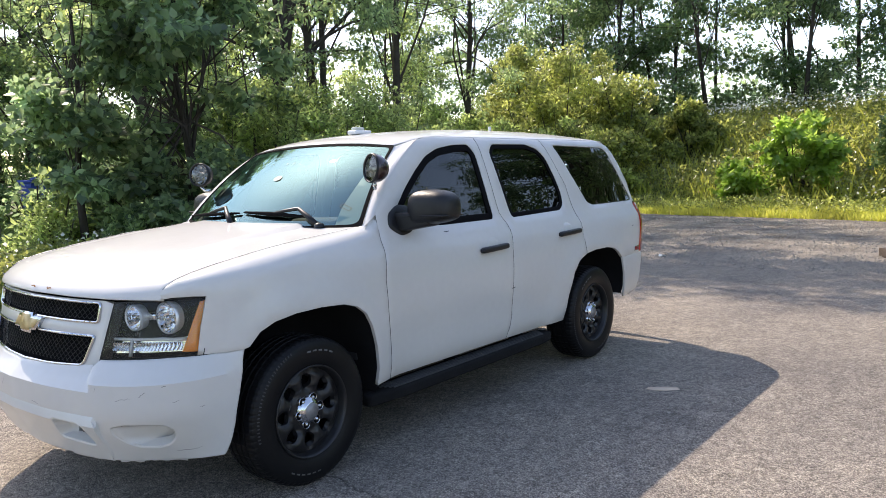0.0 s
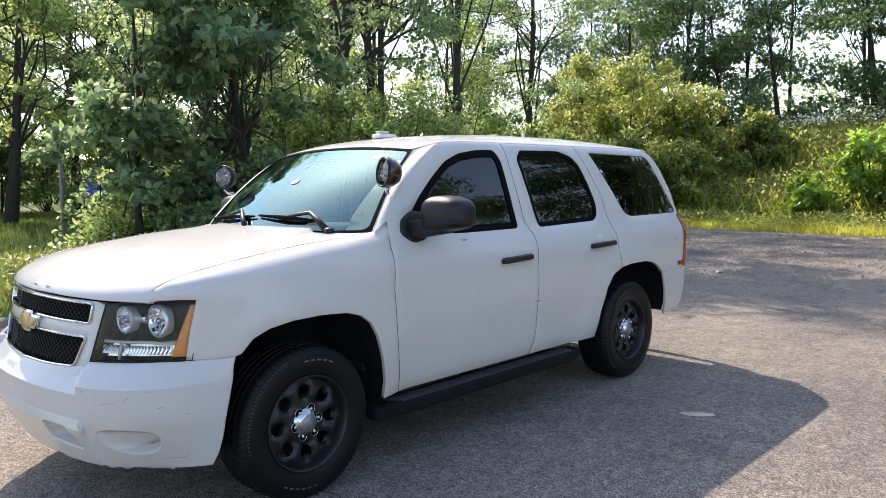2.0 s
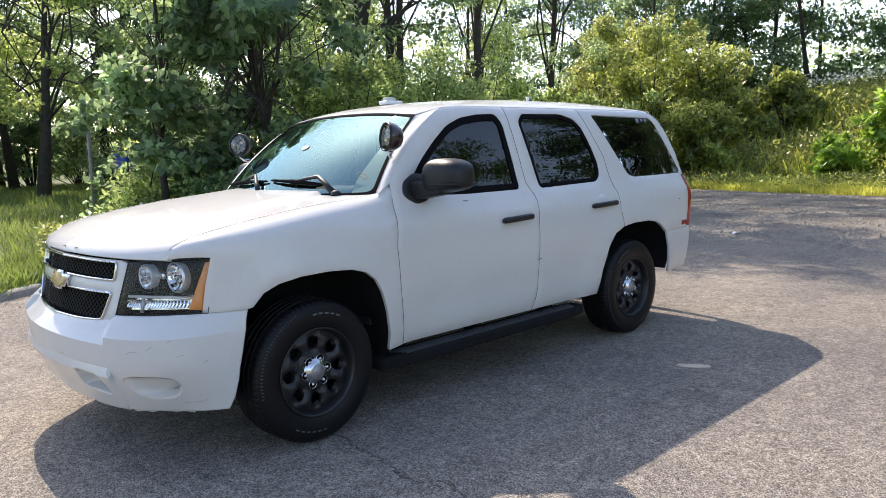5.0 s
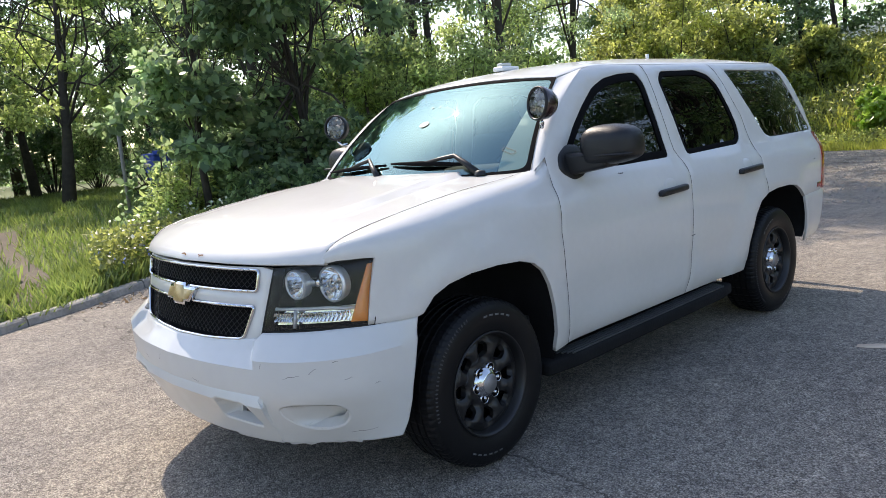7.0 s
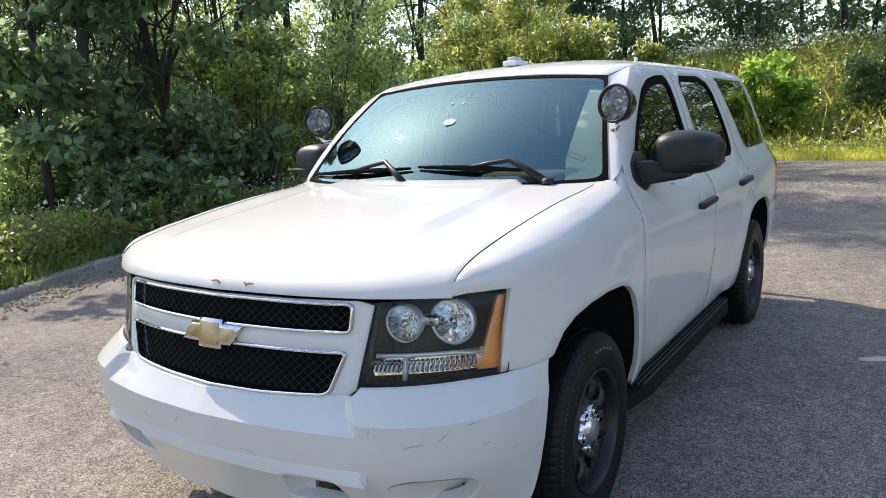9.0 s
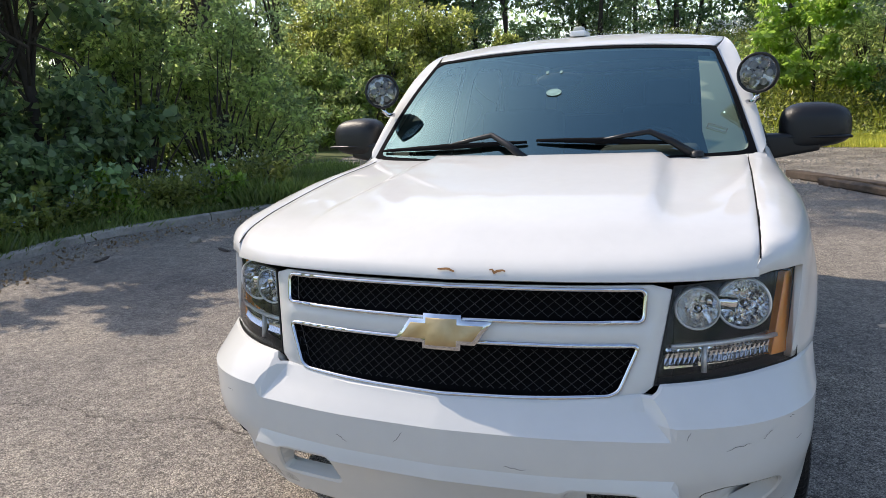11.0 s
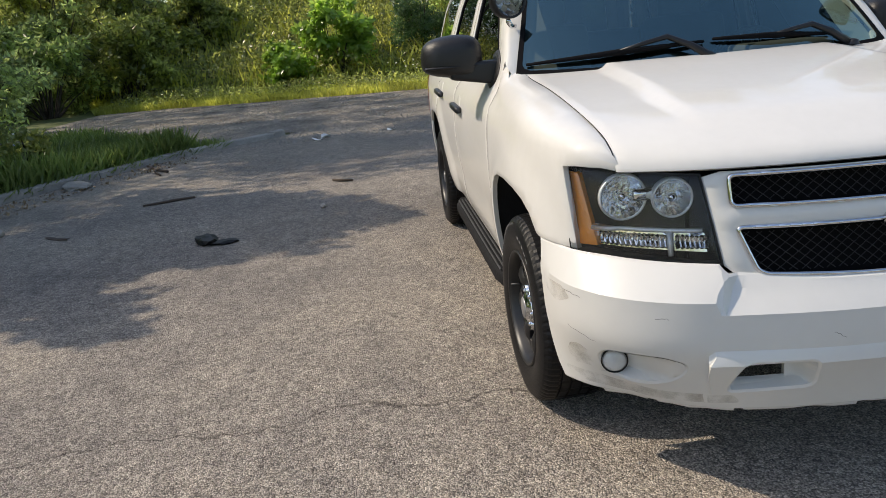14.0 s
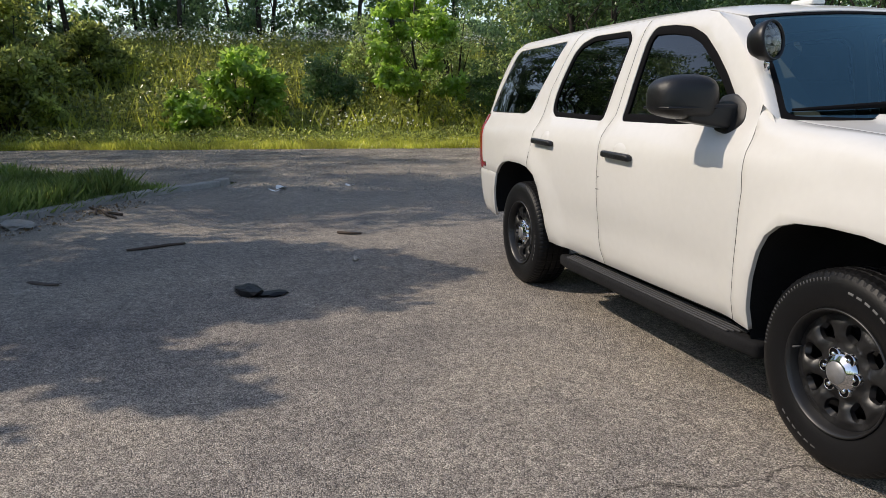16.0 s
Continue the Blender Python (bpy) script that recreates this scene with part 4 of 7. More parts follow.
for m in (0, 1):
    s = 1 - 2 * m
    lamp = tagged(empty("headlamp", (0, 0, 0), suv), "clear-lens headlamp with twin round reflectors and an amber side")
    g = (lambda p: p) if s > 0 else flip
    panel("lens", g(lamp_line), on_nose, (1, s, 0), HAZY, lamp, step=0.05, thick=0.004, lip=0.004, gap=0.003, label="slightly hazed clear lens")
    panel("lamp_frame", g(lamp_line), on_nose, (1, s, 0), TRIM, lamp, holes=[inset(g(lamp_line), 0.008)], step=0.06, thick=0.07, lip=0, lift=0.0015, gap=0.002)
    panel("housing", g(lamp_line), lambda u, z: tuple(Vector(on_nose(u, z)) - Vector((0.125, s * 0.055, 0))), (1, s, 0), LAMP_GREY, lamp, step=0.06, thick=0, lip=0)
    panel("amber_marker", g(amber_line), on_nose, (1, s, 0), AMBER, lamp, step=0.05, thick=0.02, lip=0.002, lift=-0.018, gap=0, label="amber side reflector")
    for y, z, r in ((0.797, 0.934, 0.066), (0.662, 0.938, 0.054)):
        c = Vector(on_nose(u_at(y), z)) - Vector((0.040, 0.018 if y > 0.7 else 0.0, 0))
        d = dish(Vector((c.x, s * c.y, c.z)), r, 0.075, s * 0.12, 20)
        rf = mesh_ob("reflector", *d, SILVER, lamp, "round faceted chrome reflector", smooth=False)
        rim_ring = moved(lathe([(-0.002, r * 0.985), (0.006, r * 1.02), (0.004, r * 1.09), (-0.012, r * 1.11), (-0.04, r * 1.0)], 32, "x"), Matrix.Translation((c.x, s * c.y, c.z)) @ Euler((0, 0, s * 0.12)).to_matrix().to_4x4())
        mesh_ob("bezel", *rim_ring, FROST, rf, "frosted silver ring")
        bulb = moved(lathe([(-0.05, 0.006), (-0.012, 0.009), (-0.006, 0.014), (0.0, 0.013), (0.006, 0.0)], 14, "x"), Matrix.Translation((c.x, s * c.y, c.z)) @ Euler((0, 0, s * 0.12)).to_matrix().to_4x4())
        mesh_ob("bulb_shield", *bulb, CHROME, rf)
    bridge = box((0.03, 0.09, 0.035), 0.012, 2, Vector(on_nose(s * u_at(0.72), 0.945)) - Vector((0.055, 0, 0)))
    part("reflector_bridge", bridge, SILVER, lamp, smooth=True)
    low = [(u_at(0.855), 0.845), (u_at(0.72), 0.840), (u_at(0.595), 0.832), (u_at(0.592), 0.785), (u_at(0.72), 0.790), (u_at(0.85), 0.792)]
    for lo, hi in ((0.592, 0.675), (0.69, 0.85)):
        pieces = []
        for y in np.arange(lo, hi, 0.012):
            a, b = Vector(on_nose(u_at(y), 0.796)), Vector(on_nose(u_at(y), 0.830))
            off = Vector((0.030, 0.004, 0))
            a, b = a - off, b - off
            pieces.append(tube([(a.x, s * a.y, a.z), (a.x - 0.012, s * a.y, (a.z + b.z) / 2), (b.x, s * b.y, b.z)], 0.0068, 5))
        mesh_ob("turn_signal", *joined(*pieces), SILVER, lamp, "ribbed clear turn signal lamp", smooth=False)
    panel("signal_reflector", inset(g(low), -0.004), lambda u, z: tuple(Vector(on_nose(u, z)) - Vector((0.048, s * 0.006, 0))), (1, s, 0), SILVER, lamp, step=0.03, thick=0, lip=0, gap=0, label="silver lamp bowl behind the ribs")
    bar = [Vector(on_nose(u_at(y), 0.848 - 0.006 * (y > 0.8))) - Vector((0.024, 0, 0)) for y in np.linspace(0.60, 0.865, 9)]
    mesh_ob("divider_bar", *tube([(p.x, s * p.y, p.z) for p in bar], 0.007, 6), FROST, lamp)
    post = [Vector(on_nose(u_at(0.683), z)) - Vector((0.022, 0, 0)) for z in (0.775, 0.845)]
    mesh_ob("divider_post", *tube([(p.x, s * p.y, p.z) for p in post], 0.008, 6), FROST, lamp)

# tail: bumper, lamps, gate
tail_k = smooth_line([(0.36, 0.80), (0.42, 0.93), (0.55, 1.0), (0.70, 1.0), (0.765, 0.97)])


def on_tail(u, z):
    """u runs from the middle of the tail round to the side."""
    s, a = (1 if u >= 0 else -1), abs(u)
    if a < 0.62:
        x, y = -2.60 + 0.06 * (a / 0.62) ** 2, a
    elif a < 1.0:
        w = (a - 0.62) / 0.38 * math.pi / 2
        x, y = -2.40 - 0.14 * math.cos(w), 0.62 + 0.335 * math.sin(w)
    else:
        x = -2.40 + (a - 1.0)
        y = side_y(x, z) + 0.004
    yc = side_y(-2.40, z) + 0.004
    if a < 1.0:
        y = y if a < 0.62 else 0.62 + (yc - 0.62) * math.sin((a - 0.62) / 0.38 * math.pi / 2)
    tuck = max(0.0, min(1.0, (1.38 - a) / 0.38))
    return (x + 0.20 * (1 - tail_k(z)) * tuck, s * (y - 0.10 * (1 - tail_k(z)) * tuck), z)


panel("rear_bumper", [(-1.435, 0.767), (-1.0, 0.772), (1.0, 0.772), (1.435, 0.767), (1.41, 0.70), (1.38, 0.63), (1.36, 0.55), (1.345, 0.49), (1.325, 0.435), (1.285, 0.400), (1.20, 0.398), (1.0, 0.42), (0, 0.42), (-1.0, 0.42), (-1.20, 0.398), (-1.285, 0.400), (-1.325, 0.435), (-1.345, 0.49), (-1.36, 0.55), (-1.38, 0.63), (-1.41, 0.70)], on_tail, (-1, 0, 0), BUMPER, suv, step=0.045, thick=0.014, lip=0.006)
for m in (0, 1):
    s = 1 - 2 * m
    zs = np.linspace(0.782, 1.212, 9)
    verts, faces = [], []
    for i, z in enumerate(zs):
        t = (z - 0.78) / 0.43
        xo = -2.345 - 0.055 * t
        y = side_y(xo, z)
        for x, yy in ((xo, y + 0.001), (xo - 0.045, y + 0.004), (xo - 0.075, y - 0.012), (xo - 0.09, y - 0.05), (xo - 0.095, y - 0.16)):
            verts.append((x, s * yy, z))
    for i in range(len(zs) - 1):
        for j in range(4):
            f = (i * 5 + j, i * 5 + j + 1, (i + 1) * 5 + j + 1, (i + 1) * 5 + j)
            faces.append(f if s > 0 else f[::-1])
    mesh_ob("tail_lamp", verts, faces, RED, suv, "tall red tail lamp")
gate_x = smooth_line([(0.76, -2.46), (1.0, -2.47), (1.22, -2.455), (1.5, -2.36), (1.68, -2.25), (1.80, -2.15)])
gate = panel("tailgate", [(-0.80, 0.765), (0.80, 0.765), (0.80, 1.2), (0.70, 1.62), (0.62, 1.775), (-0.62, 1.775), (-0.70, 1.62), (-0.80, 1.2)], lambda y, z: (gate_x(z) + 0.05 * y * y, y, z), (-1, 0, 0), PAINT, suv, holes=[rounded([(-0.68, 1.26), (0.68, 1.26), (0.58, 1.70), (-0.58, 1.70)], 0.05)], step=0.1)
panel("rear_glass", rounded([(-0.69, 1.25), (0.69, 1.25), (0.59, 1.71), (-0.59, 1.71)], 0.05), lambda y, z: (gate_x(z) + 0.05 * y * y + 0.01, y, z), (-1, 0, 0), TINT, gate, step=0.15, thick=0, lip=0)
for m in (0, 1):
    s = 1 - 2 * m
    verts, faces, n = [], [], 14
    for i in range(n):
        z = 0.78 + (1.765 - 0.78) * i / (n - 1)
        x = min(-2.33 - 0.06 * (z - 0.78) / 0.43, -2.30) if z < 1.225 else -2.44 + 0.30 * ((z - 1.225) / 0.54) ** 1.3
        a = Vector((x, side_y(x, min(z, 1.765)) - 0.004, z))
        yb = 0.80 if z < 1.2 else 0.80 - 0.18 * (z - 1.2) / 0.57
        b = Vector((gate_x(z) + 0.05 * yb * yb, yb, z))
        mid = (a + b) / 2 + Vector((-0.03, 0.03, 0))
        for v in (a, a.lerp(mid, 0.6), mid, b):
            verts.append((v.x, s * v.y, v.z))
    for i in range(n - 1):
        for j in range(3):
            f = (i * 4 + j, i * 4 + j + 1, (i + 1) * 4 + j + 1, (i + 1) * 4 + j)
            faces.append(f if s > 0 else f[::-1])
    mesh_ob("d_pillar", verts, faces, PAINT, suv)
# underbody and wheel liners
part("underbody", box((3.9, 1.5, 0.16), 0.03, 1, (0, 0, 0.40)), LINER, suv)
part("front_underbody", box((0.42, 1.16, 0.12), 0.03, 1, (2.02, 0, 0.43)), LINER, suv)
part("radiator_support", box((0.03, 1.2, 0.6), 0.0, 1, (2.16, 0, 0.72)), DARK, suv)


def arch_r(ax, a):
    """How far the arch's opening lies from the axle in a direction."""
    line = front_arch + [(1.90, 0.60), (1.93, 0.40)] if ax > 0 else rear_arch + [(-2.02, 0.64), (-2.046, 0.51), (-2.0, 0.37)]
    polar = sorted((math.atan2(z - 0.385, x - ax) % (2 * math.pi), math.hypot(x - ax, z - 0.385)) for x, z in line)
    polar = [(t - 2 * math.pi if t > 4.5 else t, r) for t, r in polar]
    polar.sort()
    return float(np.interp(a, [t for t, r in polar], [r for t, r in polar])) + 0.010


for ax in (AXLE_F, AXLE_R):
    for s in (1, -1):
        prof, faces = [], []
        n = 25
        for i in range(n):
            a = math.radians((-14 if ax > 0 else 2) + (208 if ax > 0 else 172) * i / (n - 1))
            r = arch_r(ax, a)
            px, pz = ax + r * math.cos(a), 0.385 + r * math.sin(a)
            for y in (0.52, 0.80, side_y(px, pz) - 0.016):
                prof.append((px, s * y, pz))
        for i in range(n - 1):
            for j in range(2):
                faces.append((i * 3 + j, i * 3 + j + 1, (i + 1) * 3 + j + 1, (i + 1) * 3 + j))
        k = len(prof)
        prof.append((ax, s * 0.52, 0.385))
        for i in range(n - 1):
            faces.append((i * 3, (i + 1) * 3, k))
        mesh_ob("wheel_liner", prof, faces, LINER, suv)

# wheels
def tyre_mesh():
    prof = []
    r = 0.375
    pts = [(-0.112, 0.222), (-0.125, 0.245), (-0.133, 0.285), (-0.131, 0.32), (-0.122, 0.348), (-0.110, 0.362), (-0.098, 0.3685)]
    tread = []
    for c in (-0.062, -0.022, 0.022, 0.062):
        tread += [(c - 0.006, r - 0.0015), (c - 0.004, r - 0.009), (c + 0.004, r - 0.009), (c + 0.006, r - 0.0015)]
    prof = pts + tread + [(-a, b) for a, b in pts[::-1]]
    n, segs = len(prof), 216
    verts, faces = [], []
    for k in range(segs):
        c, s = math.cos(2 * math.pi * k / segs), math.sin(2 * math.pi * k / segs)
        for i, (a, rad) in enumerate(prof):
            if rad > 0.36 and k % 3 == 0 and (abs(a) > 0.064 or (k % 6 == 0 and abs(a) < 0.06 and rad > 0.37)):
                rad -= 0.0032
            verts.append((rad * c, a, rad * s))
    for k in range(segs):
        k2 = (k + 1) % segs
        for i in range(n - 1):
            faces.append((k * n + i, k2 * n + i, k2 * n + i + 1, k * n + i + 1))
    return verts, faces


RIM_ANGLES = [2 * math.pi * (k + 0.5) / 8 for k in range(8)]


def rim_face(u, v):
    r = math.hypot(u, v)
    y = smooth_line_rim(r)
    near = min((math.hypot((u * math.cos(a) + v * math.sin(a) - 0.150) / 0.040, (v * math.cos(a) - u * math.sin(a)) / 0.032) for a in RIM_ANGLES))
    k = max(0.0, min(1.0, (1.62 - near) / 0.62))
    return (u, y - 0.010 * k * k * (3 - 2 * k), v)


smooth_line_rim = smooth_line([(0.0, 0.082), (0.085, 0.082), (0.105, 0.080), (0.135, 0.096), (0.175, 0.096), (0.195, 0.084), (0.212, 0.082)])


def bars_on_wall(r, count, w, h, start, face):
    """Raised blocks on the tyre's side, in place of lettering."""
    pieces = []
    for i in range(count):
        a = start + i * (w + 0.010) / r
        bm = box((w, 0.004, h), 0.0015, 1)
        me = ([v.co.copy() for v in bm.verts], [[v.index for v in f.verts] for f in bm.faces])
        bm.free()
        pieces.append(moved(me, Euler((0, -a, 0)).to_matrix().to_4x4() @ Matrix.Translation((0, face, r))))
    return joined(*pieces)


def make_wheel(ax, side, steer=0.0, turn=0.0):
    s = side
    w = tagged(empty("wheel", (ax, s * 0.868, HUB_Z), suv), "black steel wheel with a chrome centre cap")
    w.rotation_euler = (0, turn, radians(steer) + (0 if s > 0 else math.pi))
    t = mesh_ob("tyre", *tyre_mesh(), RUBBER, w, "worn black tyre with a ribbed tread")
    for f in t.data.polygons:
        if math.hypot(f.center.x, f.center.z) > 0.352:
            f.use_smooth = False
    for r0, cnt, bw, start, fy in ((0.300, 5, 0.026, 0.35, 0.1300), (0.300, 6, 0.024, 3.5, 0.1300)):
        mesh_ob("raised_lettering", *bars_on_wall(r0, cnt, bw, bw * 0.9, start, fy), LETTER, t)
    mesh_ob("raised_lettering", *bars_on_wall(0.334, 28, 0.007, 0.020, -1.35, 0.1255), TREAD, t)
    rim_ring = lathe([(0.078, 0.210), (0.108, 0.217), (0.124, 0.224), (0.127, 0.230), (0.118, 0.233), (0.10, 0.226)], 64)
    rim_in = lathe([(0.082, 0.211), (0.056, 0.208), (0.018, 0.200), (-0.09, 0.190), (-0.10, 0.215)], 64)
    rim = mesh_ob("rim", *joined(rim_ring, rim_in), RIM, w)
    holes = []
    for k in range(8):
        a = 2 * math.pi * (k + 0.5) / 8
        holes.append([(math.cos(a) * (0.150 + 0.040 * math.cos(b)) - math.sin(a) * (0.032 + 0.0025 * math.cos(b)) * math.sin(b), math.sin(a) * (0.150 + 0.040 * math.cos(b)) + math.cos(a) * (0.032 + 0.0025 * math.cos(b)) * math.sin(b)) for b in np.linspace(0, 2 * math.pi, 17)[:-1]])
    panel("wheel_disc", [(0.212 * math.cos(a), 0.212 * math.sin(a)) for a in np.linspace(0, 2 * math.pi, 49)[:-1]], rim_face, (0, 1, 0), RIM, w, holes=holes, step=0.010, thick=0.022, lip=0.003, gap=0, label="black steel disc with eight rounded openings")
    cap = lathe([(0.078, 0.080), (0.090, 0.079), (0.100, 0.075), (0.110, 0.069), (0.118, 0.060), (0.126, 0.047), (0.129, 0.043), (0.127, 0.0)], 40)
    cap = moved(cap, Matrix.Translation((0, -0.016, 0)))
    hub = mesh_ob("hub_cap", *cap, CHROME, w, "chrome centre cap with six lug covers")
    for k in range(6):
        a = 2 * math.pi * (k + 0.25) / 6
        at = Matrix.Translation((0.068 * math.cos(a), -0.018, 0.068 * math.sin(a)))
        mesh_ob("lug_pocket", *moved(lathe([(0.082, 0.0235), (0.1165, 0.0230), (0.1170, 0.0215), (0.110, 0.0200)], 16), at), CHROME, hub)
        # near-black disc paints the shade round the lug
        mesh_ob("lug_gap", *moved(lathe([(0.1150, 0.0210), (0.1155, 0.0)], 16), at), DARK, hub)
        mesh_ob("lug_cover", *moved(lathe([(0.090, 0.0100), (0.119, 0.0094), (0.123, 0.0060), (0.124, 0.0)], 6), at), CHROME, hub)
    mesh_ob("cap_plate", *lathe([(0.112, 0.042), (0.116, 0.040), (0.1165, 0.0)], 32), CAP_GREY, hub, "worn grey centre plate")
    valve = tube([(0.188, 0.08, 0.070), (0.192, 0.118, 0.072)], 0.004, 6)
    mesh_ob("valve", *valve, GREY_CLOTH, w)
    drum = lathe([(0.010, 0.0), (0.012, 0.16), (-0.04, 0.165), (-0.10, 0.165)], 32)
    mesh_ob("brake_disc", *drum, LINER, w)
    return w


make_wheel(AXLE_F, 1, 1.0, 0.4)
make_wheel(AXLE_R, 1, 0, 1.1)
make_wheel(AXLE_F, -1, 1.0, 0.2)
make_wheel(AXLE_R, -1, 0, 2.0)

# running boards
for m in (0, 1):
    s = 1 - 2 * m
    rb = tagged(empty("running_board", (0, 0, 0), suv), "ribbed black plastic running board under the doors")
    board = box((1.93, 0.17, 0.07), 0.022, 3, (0.075, s * 0.902, 0.303))
    bmesh.ops.subdivide_edges(board, edges=[e for e in board.edges if e.calc_length() > 1], cuts=9)
    for v in board.verts:
        k = max(0.0, (abs(v.co.x - 0.075) - 0.80) / 0.165)
        if v.co.y * s > 0.902:
            v.co.y -= s * 0.055 * k * k
        v.co.z -= 0.012 * k * k
    part("board", board, LINER, rb, smooth=True)
    for k in range(5):
        part("tread_rib", box((1.72 - 0.03 * k, 0.010, 0.010), 0.003, 1, (0.075, s * (0.872 + 0.023 * k), 0.340)), TREAD, rb)
    for x in (-0.6, 0.15, 0.8):
        part("bracket", box((0.06, 0.24, 0.05), 0.006, 1, (x, s * 0.73, 0.335)), LINER, rb)

# door mirrors
for m in (0, 1):
    s = 1 - 2 * m
    owner = tagged(empty("door_mirror", (0, 0, 0), suv), "large black plastic door mirror")
    bm = bmesh.new()
    bmesh.ops.create_uvsphere(bm, u_segments=40, v_segments=24, radius=1)
    q = lambda t, p: math.copysign(abs(t) ** p, t)
    for v in bm.verts:
        x, y, z = max(v.co.x, -0.5), v.co.y * s, v.co.z
        up = 0.112 * q(z, 0.62) if z > 0 else 0.084 * q(z, 0.40)
        wide = q(y, 0.62)
        v.co = (0.618 + 0.110 * q(x, 0.70) * (1 if x > 0 else 0.85) - 0.018 * wide, s * (1.092 + 0.143 * wide), 1.328 + up * (1 - 0.10 * max(0.0, wide)) + 0.012 * wide * (z < 0))
    if s < 0:
        bmesh.ops.recalc_face_normals(bm, faces=bm.faces)
    part("mirror_housing", bm, BLACK, owner, smooth=True)
    band = box((0.205, 0.282, 0.012), 0.004, 1, (0.628, s * 1.086, 1.296))
    part("lower_band", band, TRIM, owner, smooth=True)
    arm = box((0.120, 0.25, 0.075), 0.018, 3)
    for v in arm.verts:
        k = (v.co.y * s + 0.125) / 0.25
        if v.co.z < 0:
            v.co.z -= 0.042 * (1 - k)
        v.co.x -= 0.040 * k
    bmesh.ops.translate(arm, vec=(0.69, s * 0.985, 1.275), verts=arm.verts)
    part("mirror_arm", arm, BLACK, owner, smooth=True)
    sail = rounded([(0.81, 1.235), (0.79, 1.31), (0.70, 1.36), (0.60, 1.345), (0.59, 1.235), (0.63, 1.195), (0.73, 1.178)], 0.03)
    panel("mirror_base", sail, on_side, (0, 1, 0), BLACK, owner, step=0.05, thick=0.012, lip=0.006, lift=0.010, mirror=bool(m))
    part("mirror_glass", box((0.003, 0.19, 0.13), 0.0, 1, (0.5695, s * 1.105, 1.337)), CHROME, owner)

# pillar spotlights
for m, aim, up in ((0, -16, 6), (1, 20, 6)):
    s = 1 - 2 * m
    sp = tagged(empty("spotlight", (0, 0, 0), suv), "round pillar-mounted spotlight with a black shell and chrome arm")
    c = Vector((0.845, s * 0.85, 1.568))
    mtx = Matrix.Translation(c) @ Euler((0, radians(-up), radians(aim))).to_matrix().to_4x4() @ Matrix.Scale(0.9, 4)
    shell = moved(lathe([(-0.092, 0.0), (-0.088, 0.03), (-0.070, 0.062), (-0.035, 0.084), (0.0, 0.091), (0.018, 0.092), (0.026, 0.088), (0.024, 0.080)], 36, "x"), mtx)
    mesh_ob("shell", *shell, TRIM if s < 0 else mat("maroon_black_shell", (0.030, 0.014, 0.014), 0.25, coat=0.6), sp, "glossy black rounded shell")
    mesh_ob("bezel", *moved(lathe([(0.018, 0.0925), (0.030, 0.090), (0.031, 0.083), (0.022, 0.080)], 36, "x"), mtx), TRIM, sp)
    mesh_ob("spot_reflector", *moved(lathe([(-0.05, 0.0), (-0.045, 0.02), (-0.02, 0.055), (0.018, 0.081)], 12, "x"), mtx), SILVER, sp)
    mesh_ob("spot_lens", *moved(lathe([(0.032, 0.0), (0.030, 0.04), (0.022, 0.081)], 36, "x"), mtx), LENS, sp)
    dots = []
    for k in range(7):
        a = k * math.pi / 3
        rr = 0.045 if k < 6 else 0.0
        dots.append(moved(lathe([(0.014, 0.0), (0.012, 0.012), (0.002, 0.017)], 10, "x"), mtx @ Matrix.Translation((0, rr * math.cos(a), rr * math.sin(a)))))
    mesh_ob("bulb_cluster", *joined(*dots), FROST, sp)
    base = Vector((0.80, s * 0.812, 1.455))
    mesh_ob("chrome_arm", *tube([base, Vector((0.83, s * 0.835, 1.456)), c + Vector((0.0, 0.0, -0.092)), c + Vector((0, 0, -0.072))], [0.010, 0.011, 0.012, 0.008], 10), CHROME, sp)

# wipers
for root, bend, tip, heel in (((-0.04, 0.03), (-0.27, 0.185), (-0.955, 0.085), (-0.08, 0.165)), ((0.73, 0.03), (0.53, 0.175), (-0.03, 0.175), (0.64, 0.125))):
    wp = tagged(empty("wiper", (0, 0, 0), suv), "black windshield wiper resting on the glass")
    over = lambda p, h: Vector(windshield(*p)) + Vector((0.6, 0, 0.8)) * h
    pivot, elbow = over(root, 0.012), over(bend, 0.040)
    tip_p, heel_p = Vector(tip), Vector(heel)
    half = tip_p.lerp(heel_p, 0.5)
    mesh_ob("wiper_arm", *tube([pivot, pivot.lerp(elbow, 0.55) + Vector((0.006, 0, 0.008)), elbow, elbow.lerp(over(half, 0.03), 0.5), over(half, 0.026)], [0.019, 0.015, 0.012, 0.010, 0.008], 8), TRIM, wp)
    mesh_ob("blade", *tube([over(tip_p.lerp(heel_p, k), 0.014 + 0.008 * math.sin(math.pi * k)) for k in np.linspace(0.0, 1.0, 11)], [0.006, 0.008, 0.009, 0.011, 0.012, 0.014, 0.012, 0.011, 0.009, 0.008, 0.006], 6), FRIT, wp)
    mesh_ob("wiper_pivot", *moved(lathe([(0.0, 0.030), (0.018, 0.026), (0.024, 0.012), (0.025, 0.0)], 14), Matrix.Translation(pivot) @ Euler((math.pi / 2, 0, 0)).to_matrix().to_4x4()), BLACK, wp)

